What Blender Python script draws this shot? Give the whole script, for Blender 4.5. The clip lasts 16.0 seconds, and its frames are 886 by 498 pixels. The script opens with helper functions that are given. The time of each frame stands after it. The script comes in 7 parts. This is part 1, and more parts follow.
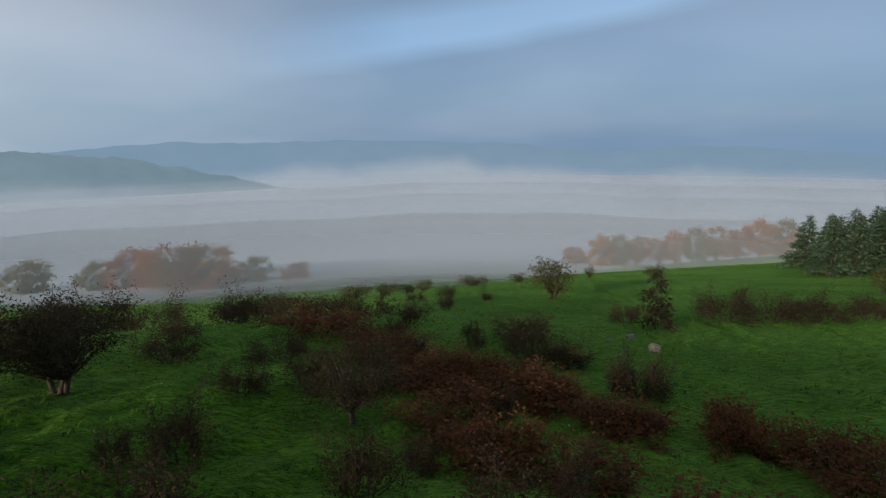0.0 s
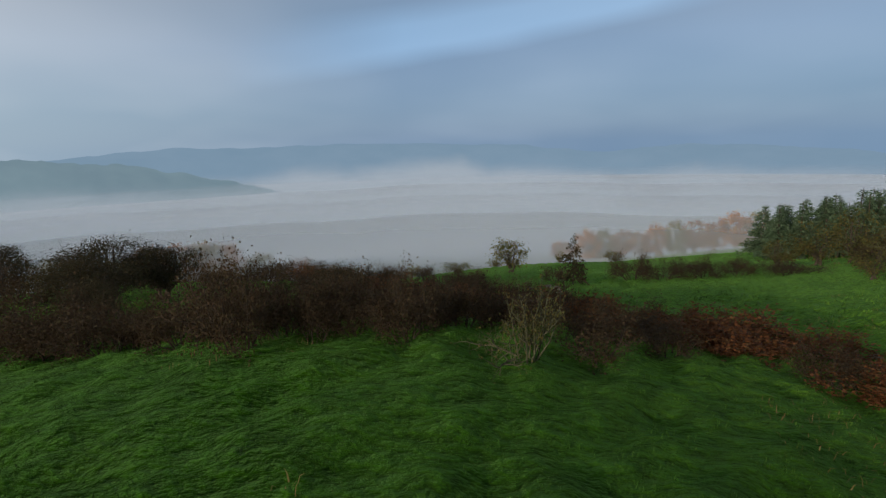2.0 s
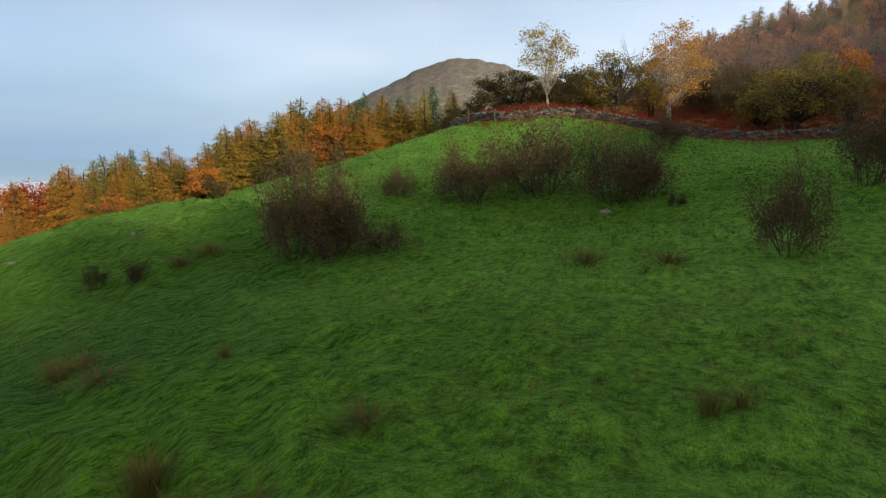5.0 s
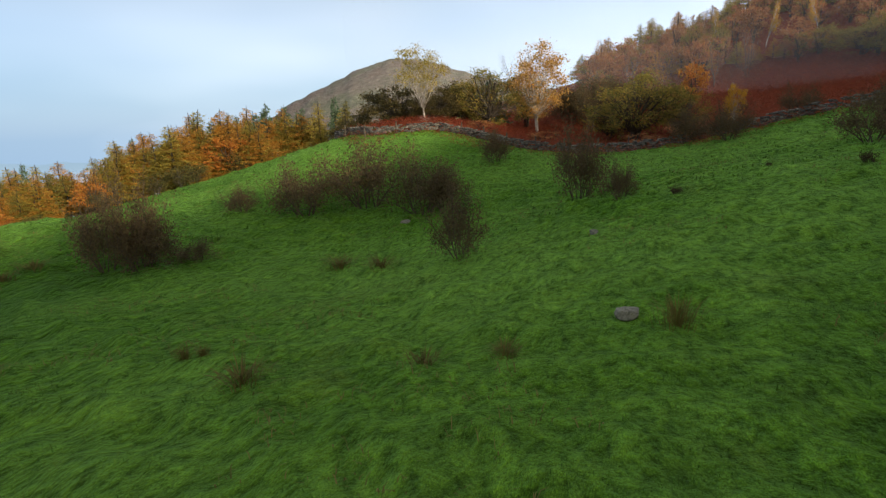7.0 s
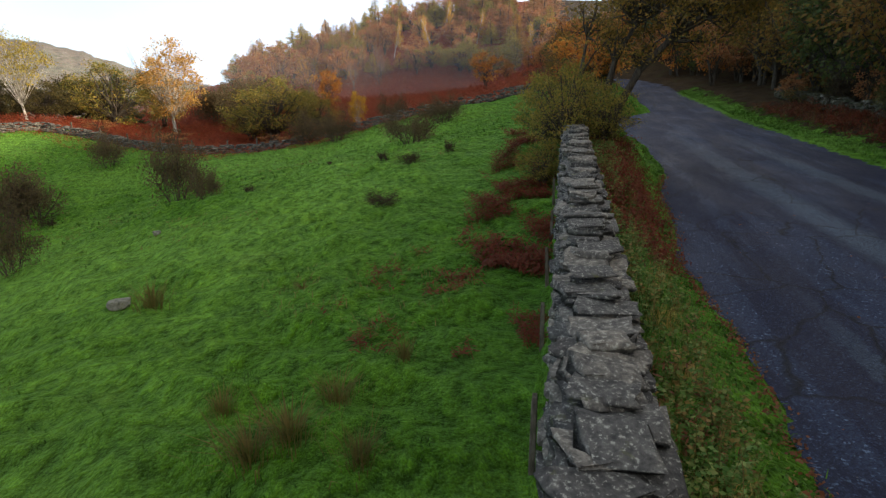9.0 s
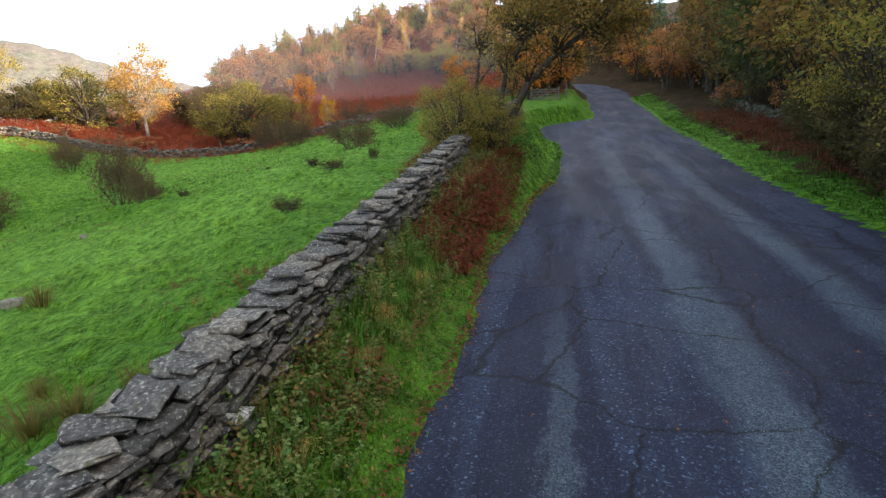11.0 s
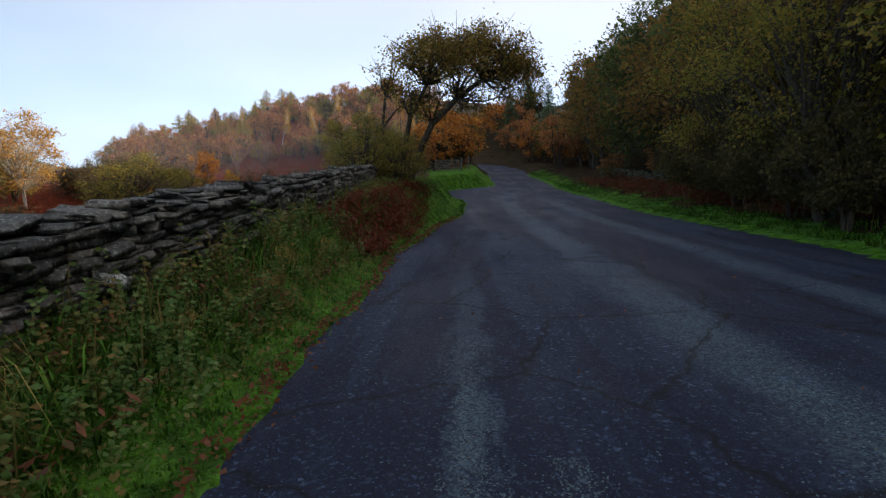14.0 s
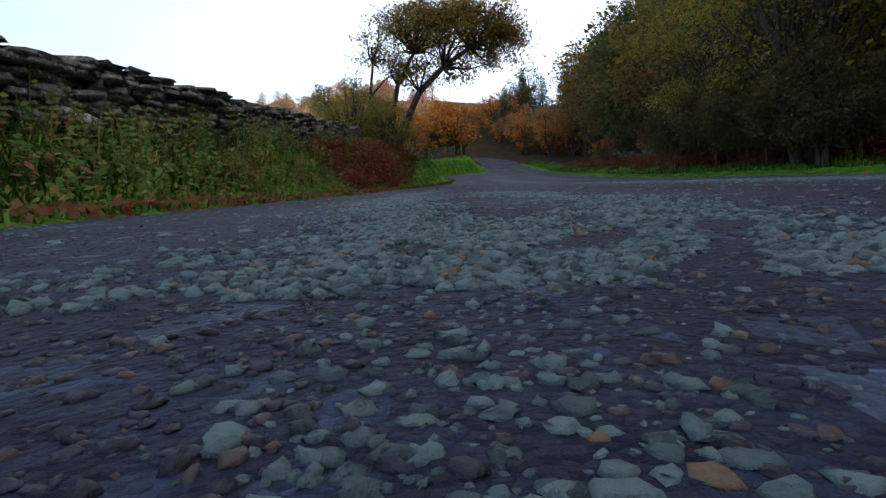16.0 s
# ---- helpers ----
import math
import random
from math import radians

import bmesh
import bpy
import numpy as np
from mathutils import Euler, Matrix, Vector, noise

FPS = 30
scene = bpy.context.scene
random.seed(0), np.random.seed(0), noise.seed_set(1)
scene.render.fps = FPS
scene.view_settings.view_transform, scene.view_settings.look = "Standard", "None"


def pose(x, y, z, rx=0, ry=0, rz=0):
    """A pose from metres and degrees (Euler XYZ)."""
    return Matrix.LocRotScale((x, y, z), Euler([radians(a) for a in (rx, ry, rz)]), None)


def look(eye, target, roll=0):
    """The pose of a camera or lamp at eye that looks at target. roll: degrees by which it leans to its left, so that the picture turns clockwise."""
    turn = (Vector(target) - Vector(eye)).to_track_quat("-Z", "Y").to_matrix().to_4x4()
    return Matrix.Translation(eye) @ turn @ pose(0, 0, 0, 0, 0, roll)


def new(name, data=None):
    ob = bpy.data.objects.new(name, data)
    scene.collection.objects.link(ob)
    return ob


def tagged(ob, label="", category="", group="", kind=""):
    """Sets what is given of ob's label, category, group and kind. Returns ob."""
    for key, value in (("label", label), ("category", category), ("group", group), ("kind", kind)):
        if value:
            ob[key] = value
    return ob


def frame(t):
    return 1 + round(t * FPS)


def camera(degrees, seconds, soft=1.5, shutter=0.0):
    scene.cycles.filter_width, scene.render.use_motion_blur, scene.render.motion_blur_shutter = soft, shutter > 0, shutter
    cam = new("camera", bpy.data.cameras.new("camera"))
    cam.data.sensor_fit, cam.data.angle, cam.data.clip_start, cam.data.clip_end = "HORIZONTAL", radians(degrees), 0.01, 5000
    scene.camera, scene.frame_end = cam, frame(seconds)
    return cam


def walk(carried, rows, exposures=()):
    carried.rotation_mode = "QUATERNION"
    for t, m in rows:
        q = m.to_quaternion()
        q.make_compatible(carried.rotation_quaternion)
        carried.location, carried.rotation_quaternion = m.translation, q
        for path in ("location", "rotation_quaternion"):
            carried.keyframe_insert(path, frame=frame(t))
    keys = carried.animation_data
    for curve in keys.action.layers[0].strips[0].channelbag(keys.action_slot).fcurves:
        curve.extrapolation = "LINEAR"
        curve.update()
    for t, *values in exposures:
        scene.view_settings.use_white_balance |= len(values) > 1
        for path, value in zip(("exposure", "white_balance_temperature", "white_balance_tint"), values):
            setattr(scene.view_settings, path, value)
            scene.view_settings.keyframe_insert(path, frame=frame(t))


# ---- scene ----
cam = camera(77.3, 16.0, soft=1.3)
PATH = [
    (0, (-5.946, 23.987, 1.662), (-6.113, 25.944, 1.284), -0.7),
    (0.5, (-5.345, 20.116, 1.738), (-5.515, 22.072, 1.36), -0.9),
    (1, (-4.646, 16.337, 1.81), (-4.816, 18.294, 1.435), -1.1),
    (1.5, (-3.29, 12.702, 1.802), (-3.458, 14.661, 1.433), -1.2),
    (2, (-1.291, 9.438, 1.705), (-1.463, 11.395, 1.334), -1.6),
    (2.5, (0.698, 6.825, 1.703), (0.53, 8.781, 1.322), -1.5),
    (3, (2.743, 4.598, 1.729), (2.647, 6.556, 1.333), -1.4),
    (3.5, (5.266, 2.086, 1.585), (5.778, 3.976, 1.179), -1.5),
    (4, (8.276, -0.181, 1.42), (9.043, 1.617, 0.996), -1.6),
    (4.5, (9.292, -0.602, 1.681), (10.377, 1.023, 1.255), -1.2),
    (5, (9.75, -0.824, 1.679), (11.568, -0.109, 1.249), -1.9),
    (5.2, (9.564, -1.273, 1.864), (11.429, -0.695, 1.432), -1.8),
    (7.3, (6.986, -12.296, 3.105), (8.859, -11.751, 2.662), -2.5),
    (7.5, (6.973, -12.804, 3.054), (8.845, -12.258, 2.607), -2.5),
    (8, (6.911, -13.147, 3.122), (8.784, -12.606, 2.675), -2.4),
    (8.5, (5.526, -15.238, 3.118), (7.457, -14.995, 2.657), -2.5),
    (9, (4.602, -16.277, 3.218), (6.473, -16.793, 2.737), -1.5),
    (9.2, (4.183, -16.938, 3.25), (6.045, -17.485, 2.766), -1.4),
    (11.3, (2.458, -19.386, 3.45), (4.328, -19.917, 2.979), -1.5),
    (11.5, (2.407, -19.427, 3.403), (4.311, -19.963, 3.106), -1.6),
    (12, (2.303, -19.481, 2.939), (4.225, -20.011, 2.778), -1.6),
    (12.5, (2.215, -19.46, 1.98), (4.139, -19.983, 1.827), -1.5),
    (13, (2.085, -19.408, 1.45), (4.012, -19.922, 1.299), -1.5),
    (13.5, (2.203, -18.99, 1.575), (4.005, -19.842, 1.409), -0.2),
    (14, (2.217, -19.23, 1.338), (4.013, -20.096, 1.175), -0.6),
    (14.5, (2.045, -19.487, 0.715), (3.844, -20.348, 0.56), -0.9),
    (15, (1.912, -19.533, 0.13), (3.712, -20.392, -0.018), -1.1),
    (15.5, (1.846, -19.484, -0.044), (3.647, -20.341, -0.193), -1.2),
    (16, (1.814, -19.432, -0.119), (3.607, -20.304, -0.268), -1.2),
]
EXPOSURES = [(0, 0.15, 6000, 7.0), (3, 0.1, 6100, 6.3), (3.5, 0.25, 6217, 6.2), (4, 0.4, 6333, 6.1), (4.6, 0.55, 6450, 6.0), (5, 0.85, 6456, 6.0), (7.3, 1.02, 6481, 6.0), (8.4, 1.05, 6493, 6.0), (9, 1.55, 6500, 6.0), (11.3, 2.4, 6250, 7.0), (12, 1.75, 6168, 7.1), (12.5, 1.15, 6109, 7.3), (13, 0.97, 6050, 7.4), (14, 1.12, 6033, 7.6), (14.5, 1.26, 6025, 7.7), (16, 1.56, 6000, 8.0)]
walk(cam, [(t, look(eye, target, roll)) for t, eye, target, roll in PATH], EXPOSURES)

# ---- sky and sun ----
SUN_AZIMUTH, SUN_HEIGHT = radians(236), radians(13)      # where the sun stands: anticlockwise from +x, above the horizon
world = bpy.data.worlds.new("overcast_sky")
scene.world = world
world.use_nodes = True
wn, wl = world.node_tree.nodes, world.node_tree.links
wn.clear()
sky = wn.new("ShaderNodeTexSky")
sky.sky_type, sky.sun_disc = "NISHITA", False
sky.sun_elevation, sky.sun_rotation = SUN_HEIGHT, radians(90) - SUN_AZIMUTH
tc, sep = wn.new("ShaderNodeTexCoord"), wn.new("ShaderNodeSeparateXYZ")
wl.new(tc.outputs["Generated"], sep.inputs[0])


def wmath(op, a, b=None):
    n = wn.new("ShaderNodeMath")
    n.operation = op
    for i, v in enumerate((a, b)):
        if v is None:
            continue
        if isinstance(v, (int, float)):
            n.inputs[i].default_value = v
        else:
            wl.new(v, n.inputs[i])
    return n.outputs[0]


up = wmath("MAXIMUM", sep.outputs[2], 0.0)
flat = wmath("ADD", up, 0.25)
comb = wn.new("ShaderNodeCombineXYZ")
wl.new(wmath("DIVIDE", sep.outputs[0], flat), comb.inputs[0])
wl.new(wmath("DIVIDE", sep.outputs[1], flat), comb.inputs[1])
cloud = wn.new("ShaderNodeTexNoise")
cloud.inputs["Scale"].default_value, cloud.inputs["Detail"].default_value, cloud.inputs["Roughness"].default_value = 0.5, 3.0, 0.45
wl.new(comb.outputs[0], cloud.inputs["Vector"])


def wramp(fac, *stops):
    r = wn.new("ShaderNodeValToRGB")
    while len(r.color_ramp.elements) < len(stops):
        r.color_ramp.elements.new(0.5)
    for el, (p, c) in zip(r.color_ramp.elements, stops):
        el.position, el.color = p, (*c, 1)
    wl.new(fac, r.inputs[0])
    return r.outputs[0]


tone = wramp(cloud.outputs[0], (0.38, (0.17, 0.25, 0.385)), (0.64, (0.262, 0.335, 0.465)))      # dark bellies and thinner parts of the stratus
rise = wramp(up, (0.0, (0.95, 1.0, 1.0)), (0.16, (1.0, 1.0, 1.0)), (0.42, (0.80, 0.66, 0.52)))
LIGHT_AZIMUTH = radians(-45)                      # the thin, bright part of the deck
around = wmath("ADD", wmath("MULTIPLY", sep.outputs[0], math.cos(LIGHT_AZIMUTH) * 0.5), wmath("MULTIPLY", sep.outputs[1], math.sin(LIGHT_AZIMUTH) * 0.5))
side = wramp(wmath("ADD", around, 0.5), (0.15, (1, 1, 1)), (0.40, (1.15, 1.13, 1.10)), (0.70, (1.68, 1.44, 1.24)), (0.88, (2.0, 1.75, 1.55)), (1.0, (2.5, 2.1, 1.8)))
west = wramp(wmath("MULTIPLY", sep.outputs[0], -1.0), (0.15, (1, 1, 1)), (0.75, (2.2, 1.75, 1.35)))
# a long rift in the deck over the valley, where the clear sky shows
rift = wmath("ADD", wmath("SUBTRACT", sep.outputs[2], wmath("MULTIPLY", sep.outputs[0], 0.149)), wmath("MULTIPLY", cloud.outputs[0], 0.10))
gap = wramp(wmath("ADD", rift, 0.5), (0.70, (0, 0, 0)), (0.728, (0.8, 0.8, 0.8)), (0.76, (0.75, 0.75, 0.75)), (0.80, (0.15, 0.15, 0.15)))
gap = wmath("MULTIPLY", gap, wramp(wmath("ADD", wmath("MULTIPLY", cloud.outputs[0], 0.2), wmath("ADD", sep.outputs[0], 0.4)), (0.08, (0, 0, 0)), (0.34, (1, 1, 1)), (0.75, (1, 1, 1)), (0.95, (0, 0, 0))))


def wmix(kind, fac, a, b):
    n = wn.new("ShaderNodeMix")
    n.data_type, n.blend_type = "RGBA", kind
    n.inputs[0].default_value = fac
    wl.new(a, n.inputs[6])
    wl.new(b, n.inputs[7])
    return n.outputs[2]


deck = wmix("MULTIPLY", 1.0, wmix("MULTIPLY", 1.0, wmix("MULTIPLY", 1.0, tone, rise), side), west)
clear = wn.new("ShaderNodeMix")
clear.data_type = "RGBA"
wl.new(wmath("MULTIPLY", gap, 0.6), clear.inputs[0])
wl.new(deck, clear.inputs[6])
clear.inputs[7].default_value = (0.42, 0.62, 0.88, 1)
deck = clear.outputs[2]
sky_dim = wn.new("ShaderNodeVectorMath")
sky_dim.operation = "SCALE"
sky_dim.inputs["Scale"].default_value = 0.08
wl.new(sky.outputs[0], sky_dim.inputs[0])
back = wn.new("ShaderNodeBackground")
wl.new(wmix("MIX", 0.85, sky_dim.outputs[0], deck), back.inputs[0])
back.inputs[1].default_value = 1.0
wout = wn.new("ShaderNodeOutputWorld")
wl.new(back.outputs[0], wout.inputs[0])

sun = new("sun", bpy.data.lights.new("sun", "SUN"))
sun.data.energy, sun.data.angle, sun.data.color = 2.5, radians(1.5), (1.0, 0.80, 0.58)
sun_way = Vector((math.cos(SUN_AZIMUTH) * math.cos(SUN_HEIGHT), math.sin(SUN_AZIMUTH) * math.cos(SUN_HEIGHT), math.sin(SUN_HEIGHT)))
sun.matrix_world = look(sun_way * 100, (0, 0, 0))

# ---- the lie of the land ----
ORIGIN, ALONG, ACROSS = np.array((1.8, -19.4)), np.array((0.884, -0.467)), np.array((-0.467, -0.884))
PLANE = [-4.5261, 0.0456, -0.2031]
NEAR_SWELLS = [
    (-4.5, 23.4, 8.2, 2.74),
    (43.3, 48, 14.4, 0.53),
    (54.1, -31.5, 15.3, -4.13),
    (31.6, 27.6, 9.3, 3.26),
    (48.5, 17.8, 13.2, 1.66),
    (47.3, 2, 16.3, -2.66),
    (20.1, -15.4, 14, -2.82),
    (36.5, -17.1, 14, 2.92),
    (-8.5, 74.8, 23.3, 2.85),
    (-29.9, 42.4, 23.3, 7.25),
    (12, 37.2, 14, 1.07),
    (-69.8, -42.4, 58.2, -0.88),
    (7.8, 0.4, 18.6, 1.52),
    (17, 8, 7, 1.18),
    (12, 20, 8, -0.23),
    (20, -10, 8, 0.12),
    (30, -4, 9, -0.30),
    (2, 14, 8, -0.07),
    (8, -6, 9, 1.36),
    (42, 0, 10, -0.76),
    (-14, 38, 12, -1.43),
    (6, 42, 10, -0.08),
    (28, 14, 8, -0.13),
    (26, -18, 7, 0.29),
    (-4, 60, 16, -1.06),
]
FAR_SWELLS = [
    (136.7, -122.0, 37.3, -14.91),
    (66.4, -8.7, 11.5, 1.78),
    (68.5, -30, 10.6, 1.31),
    (97.2, 39.7, 17.9, 1.79),
    (77.9, 11.2, 17, 5.43),
    (74.6, -13.1, 14.6, -4.89),
    (97.5, -27, 17.3, -2.51),
    (135.6, -45.6, 37, -7.07),
    (168.6, -89.4, 50.1, 21.31),
    (90.8, -61, 23.4, 3.38),
    (65, 59.1, 31.9, 4.45),
    (23.5, 216.5, 69.9, 1.34),
    (-81.7, 182.9, 81.5, -0.36),
    (6.1, 123.5, 30.3, 4.68),
    (210.1, 225.8, 93.2, 9.09),
    (173.0, 25.4, 50.2, 6.35),
    (80, -30, 11, -0.54),
    (92, -48, 13, -2.01),
    (124, -54, 16, 0.75),
    (130, -35, 16, -3.43),
    (105, -22, 14, 1.65),
    (62, -27, 9, 1.75),
    (58, -38, 9, 1.97),
    (84, -15, 12, -0.11),
    (88, 2, 12, -1.62),
    (110, -70, 16, -7.85),
    (66, -14, 9, 0.13),
    (85, 18, 9, 1.30),
    (105, -42, 14, -2.39),
    (70, -42, 10, -3.65),
    (90, 32, 10, -4.29),
]
SWELLS = NEAR_SWELLS + FAR_SWELLS


def road_frame(x, y):
    """Metres along the road and to the right across it."""
    return ((x - ORIGIN[0]) * ALONG[0] + (y - ORIGIN[1]) * ALONG[1], (x - ORIGIN[0]) * ACROSS[0] + (y - ORIGIN[1]) * ACROSS[1])


def at_road(s, c):
    return ORIGIN[0] + s * ALONG[0] + c * ACROSS[0], ORIGIN[1] + s * ALONG[1] + c * ACROSS[1]


def smooth(a, b, v):
    u = np.clip((v - a) / (b - a), 0, 1)
    return u * u * (3 - 2 * u)


def bend(s):
    """How far the road has swung to the left."""
    return -0.020 * np.clip(s - 66, 0, 40) ** 2


def left_edge(s):
    return -1.75 + 0.07 * np.sin(s * 0.9) + 0.35 * smooth(11, 17, s) + 1.15 * smooth(15, 26, s) - 1.3 * smooth(33, 38, s) + bend(s) + 4.0 * smooth(42.5, 47.5, s)


def right_edge(s):
    return 6.95 - 0.12 * np.sin(s * 0.35) + bend(s)


def road_z(s, c):
    s = np.clip(s, -40, 90)
    return -0.18 + 0.035 * s + 0.0004 * s * s + 0.00045 * np.clip(s - 18, 0, 80) ** 2 + 0.035 * np.clip(c, -6, 0) + 0.015 * np.clip(c, 0, 12)


def wall_top(s):
    return 1.24 + 0.094 * (s - 4.2)


def wall_line(s):
    """The middle of the roadside wall, across the road."""
    return -3.72 + 0 * s


def field_z(x, y):
    z = PLANE[0] + PLANE[1] * np.clip(x, -350, 580) + PLANE[2] * y
    for a, b, r, h in SWELLS:
        z = z + h * np.exp(-((x - a) ** 2 + (y - b) ** 2) / (2 * r * r))
    return np.where(z < -140, -140 - 230 * (1 - np.exp((z + 140) / 230)), z)


def land(x, y):
    """The height of the ground."""
    x, y = np.asarray(x, float), np.asarray(y, float)
    s, c = road_frame(x, y)
    f = field_z(x, y)
    low = smooth(-3.8, -0.7, c - wall_line(s)) * smooth(-14, -6, s) * (1 - smooth(19, 26, s))      # the dip along the field side of the wall
    f = f - low * np.clip(f - (wall_top(s) - 0.95), 0, 3)
    road = road_z(s, c)
    le, re = left_edge(s), right_edge(s)
    verge = road + smooth(0.35, 1.6, le - c) * np.clip(wall_top(s) - 0.92 - road_z(s, -3.3), 0, 1.2)
    bank = road_z(s, re) + 0.12 + 0.10 * np.clip(c - re - 0.3, 0, 4) + (0.30 * np.clip(c - re - 3.5, 0, 28) + 0.14 * np.clip(c - re - 31.5, 0, 400)) * smooth(3, 12, c - re)
    side = np.where(c < re, verge, bank)
    near = smooth(-0.3 - 4.5 * smooth(19.5, 26, s), -0.1, c - wall_line(s)) * smooth(-90, -60, s) * (1 - smooth(75, 110, s)) * (1 - smooth(120, 300, c))
    return f * (1 - near) + side * near

# ---- materials ----
class Mat:
    """A small builder for node materials."""

    def __init__(self, name):
        self.m = bpy.data.materials.new(name)
        self.m.use_nodes = True
        self.n, self.l = self.m.node_tree.nodes, self.m.node_tree.links
        self.bsdf = self.n["Principled BSDF"]
        self.pos = self.n.new("ShaderNodeNewGeometry").outputs["Position"]

    def noise(self, scale, detail=4.0, rough=0.55, stretch=None, vec=None):
        t = self.n.new("ShaderNodeTexNoise")
        t.inputs["Scale"].default_value, t.inputs["Detail"].default_value, t.inputs["Roughness"].default_value = scale, detail, rough
        self.l.new(self.mapped(stretch, vec), t.inputs["Vector"])
        return t.outputs[0]

    def mapped(self, stretch=None, vec=None):
        src = vec or self.pos
        if not stretch:
            return src
        m = self.n.new("ShaderNodeMapping")
        m.inputs["Scale"].default_value = stretch
        self.l.new(src, m.inputs["Vector"])
        return m.outputs[0]

    def cells(self, scale, feature="F1", stretch=None):
        t = self.n.new("ShaderNodeTexVoronoi")
        t.feature = feature
        t.inputs["Scale"].default_value = scale
        self.l.new(self.mapped(stretch), t.inputs["Vector"])
        return t

    def ramp(self, fac, *stops):
        r = self.n.new("ShaderNodeValToRGB")
        e = r.color_ramp.elements
        while len(e) < len(stops):
            e.new(0.5)
        for el, (p, c) in zip(e, stops):
            el.position, el.color = p, (*c, 1) if len(c) == 3 else c
        self.l.new(fac, r.inputs[0])
        return r.outputs[0]

    def mix(self, fac, a, b, kind="MIX"):
        n = self.n.new("ShaderNodeMix")
        n.data_type, n.blend_type = "RGBA", kind
        for sock, v in ((n.inputs[0], fac), (n.inputs[6], a), (n.inputs[7], b)):
            if isinstance(v, (int, float)):
                sock.default_value = v
            elif isinstance(v, tuple):
                sock.default_value = (*v, 1)
            else:
                self.l.new(v, sock)
        return n.outputs[2]

    def math(self, op, a, b=0.0):
        n = self.n.new("ShaderNodeMath")
        n.operation = op
        for i, v in enumerate((a, b)):
            if isinstance(v, (int, float)):
                n.inputs[i].default_value = v
            else:
                self.l.new(v, n.inputs[i])
        return n.outputs[0]

    def island(self):
        return self.n.new("ShaderNodeNewGeometry").outputs["Random Per Island"]

    def thing(self):
        return self.n.new("ShaderNodeObjectInfo").outputs["Random"]

    def bump(self, height, strength=0.4, distance=0.02):
        b = self.n.new("ShaderNodeBump")
        b.inputs["Strength"].default_value, b.inputs["Distance"].default_value = strength, distance
        self.l.new(height, b.inputs["Height"])
        self.l.new(b.outputs[0], self.bsdf.inputs["Normal"])

    def done(self, color, rough=0.8, spec=0.3):
        for sock, v in ((self.bsdf.inputs["Base Color"], color), (self.bsdf.inputs["Roughness"], rough)):
            if isinstance(v, tuple):
                sock.default_value = (*v, 1)
            elif isinstance(v, (int, float)):
                sock.default_value = v
            else:
                self.l.new(v, sock)
        self.bsdf.inputs["Specular IOR Level"].default_value = spec
        return self.m


def leaf_material(name, *colors, spread=1.0, see=0.42):
    """Leaves that differ one from another, a little translucent."""
    k = Mat(name)
    stops = [(i / max(1, len(colors) - 1), c) for i, c in enumerate(colors)]
    col = k.ramp(k.island(), *stops)
    col = k.mix(0.35, col, k.ramp(k.noise(0.7, 2), (0.3, (0.45, 0.45, 0.45)), (0.7, (1.5, 1.5, 1.5))), "MULTIPLY")
    m = k.done(col, 0.65, 0.25)
    tr = k.n.new("ShaderNodeBsdfTranslucent")
    k.l.new(col, tr.inputs[0])
    mx = k.n.new("ShaderNodeMixShader")
    mx.inputs[0].default_value = see
    k.l.new(k.bsdf.outputs[0], mx.inputs[1])
    k.l.new(tr.outputs[0], mx.inputs[2])
    k.l.new(mx.outputs[0], k.n["Material Output"].inputs[0])
    return m


def bark_material(name, dark, light, scale=14):
    k = Mat(name)
    n = k.noise(scale, 5, 0.6, (1, 1, 0.25))
    k.bump(n, 0.5, 0.02)
    return k.done(k.ramp(n, (0.35, dark), (0.65, light)), 0.9, 0.2)


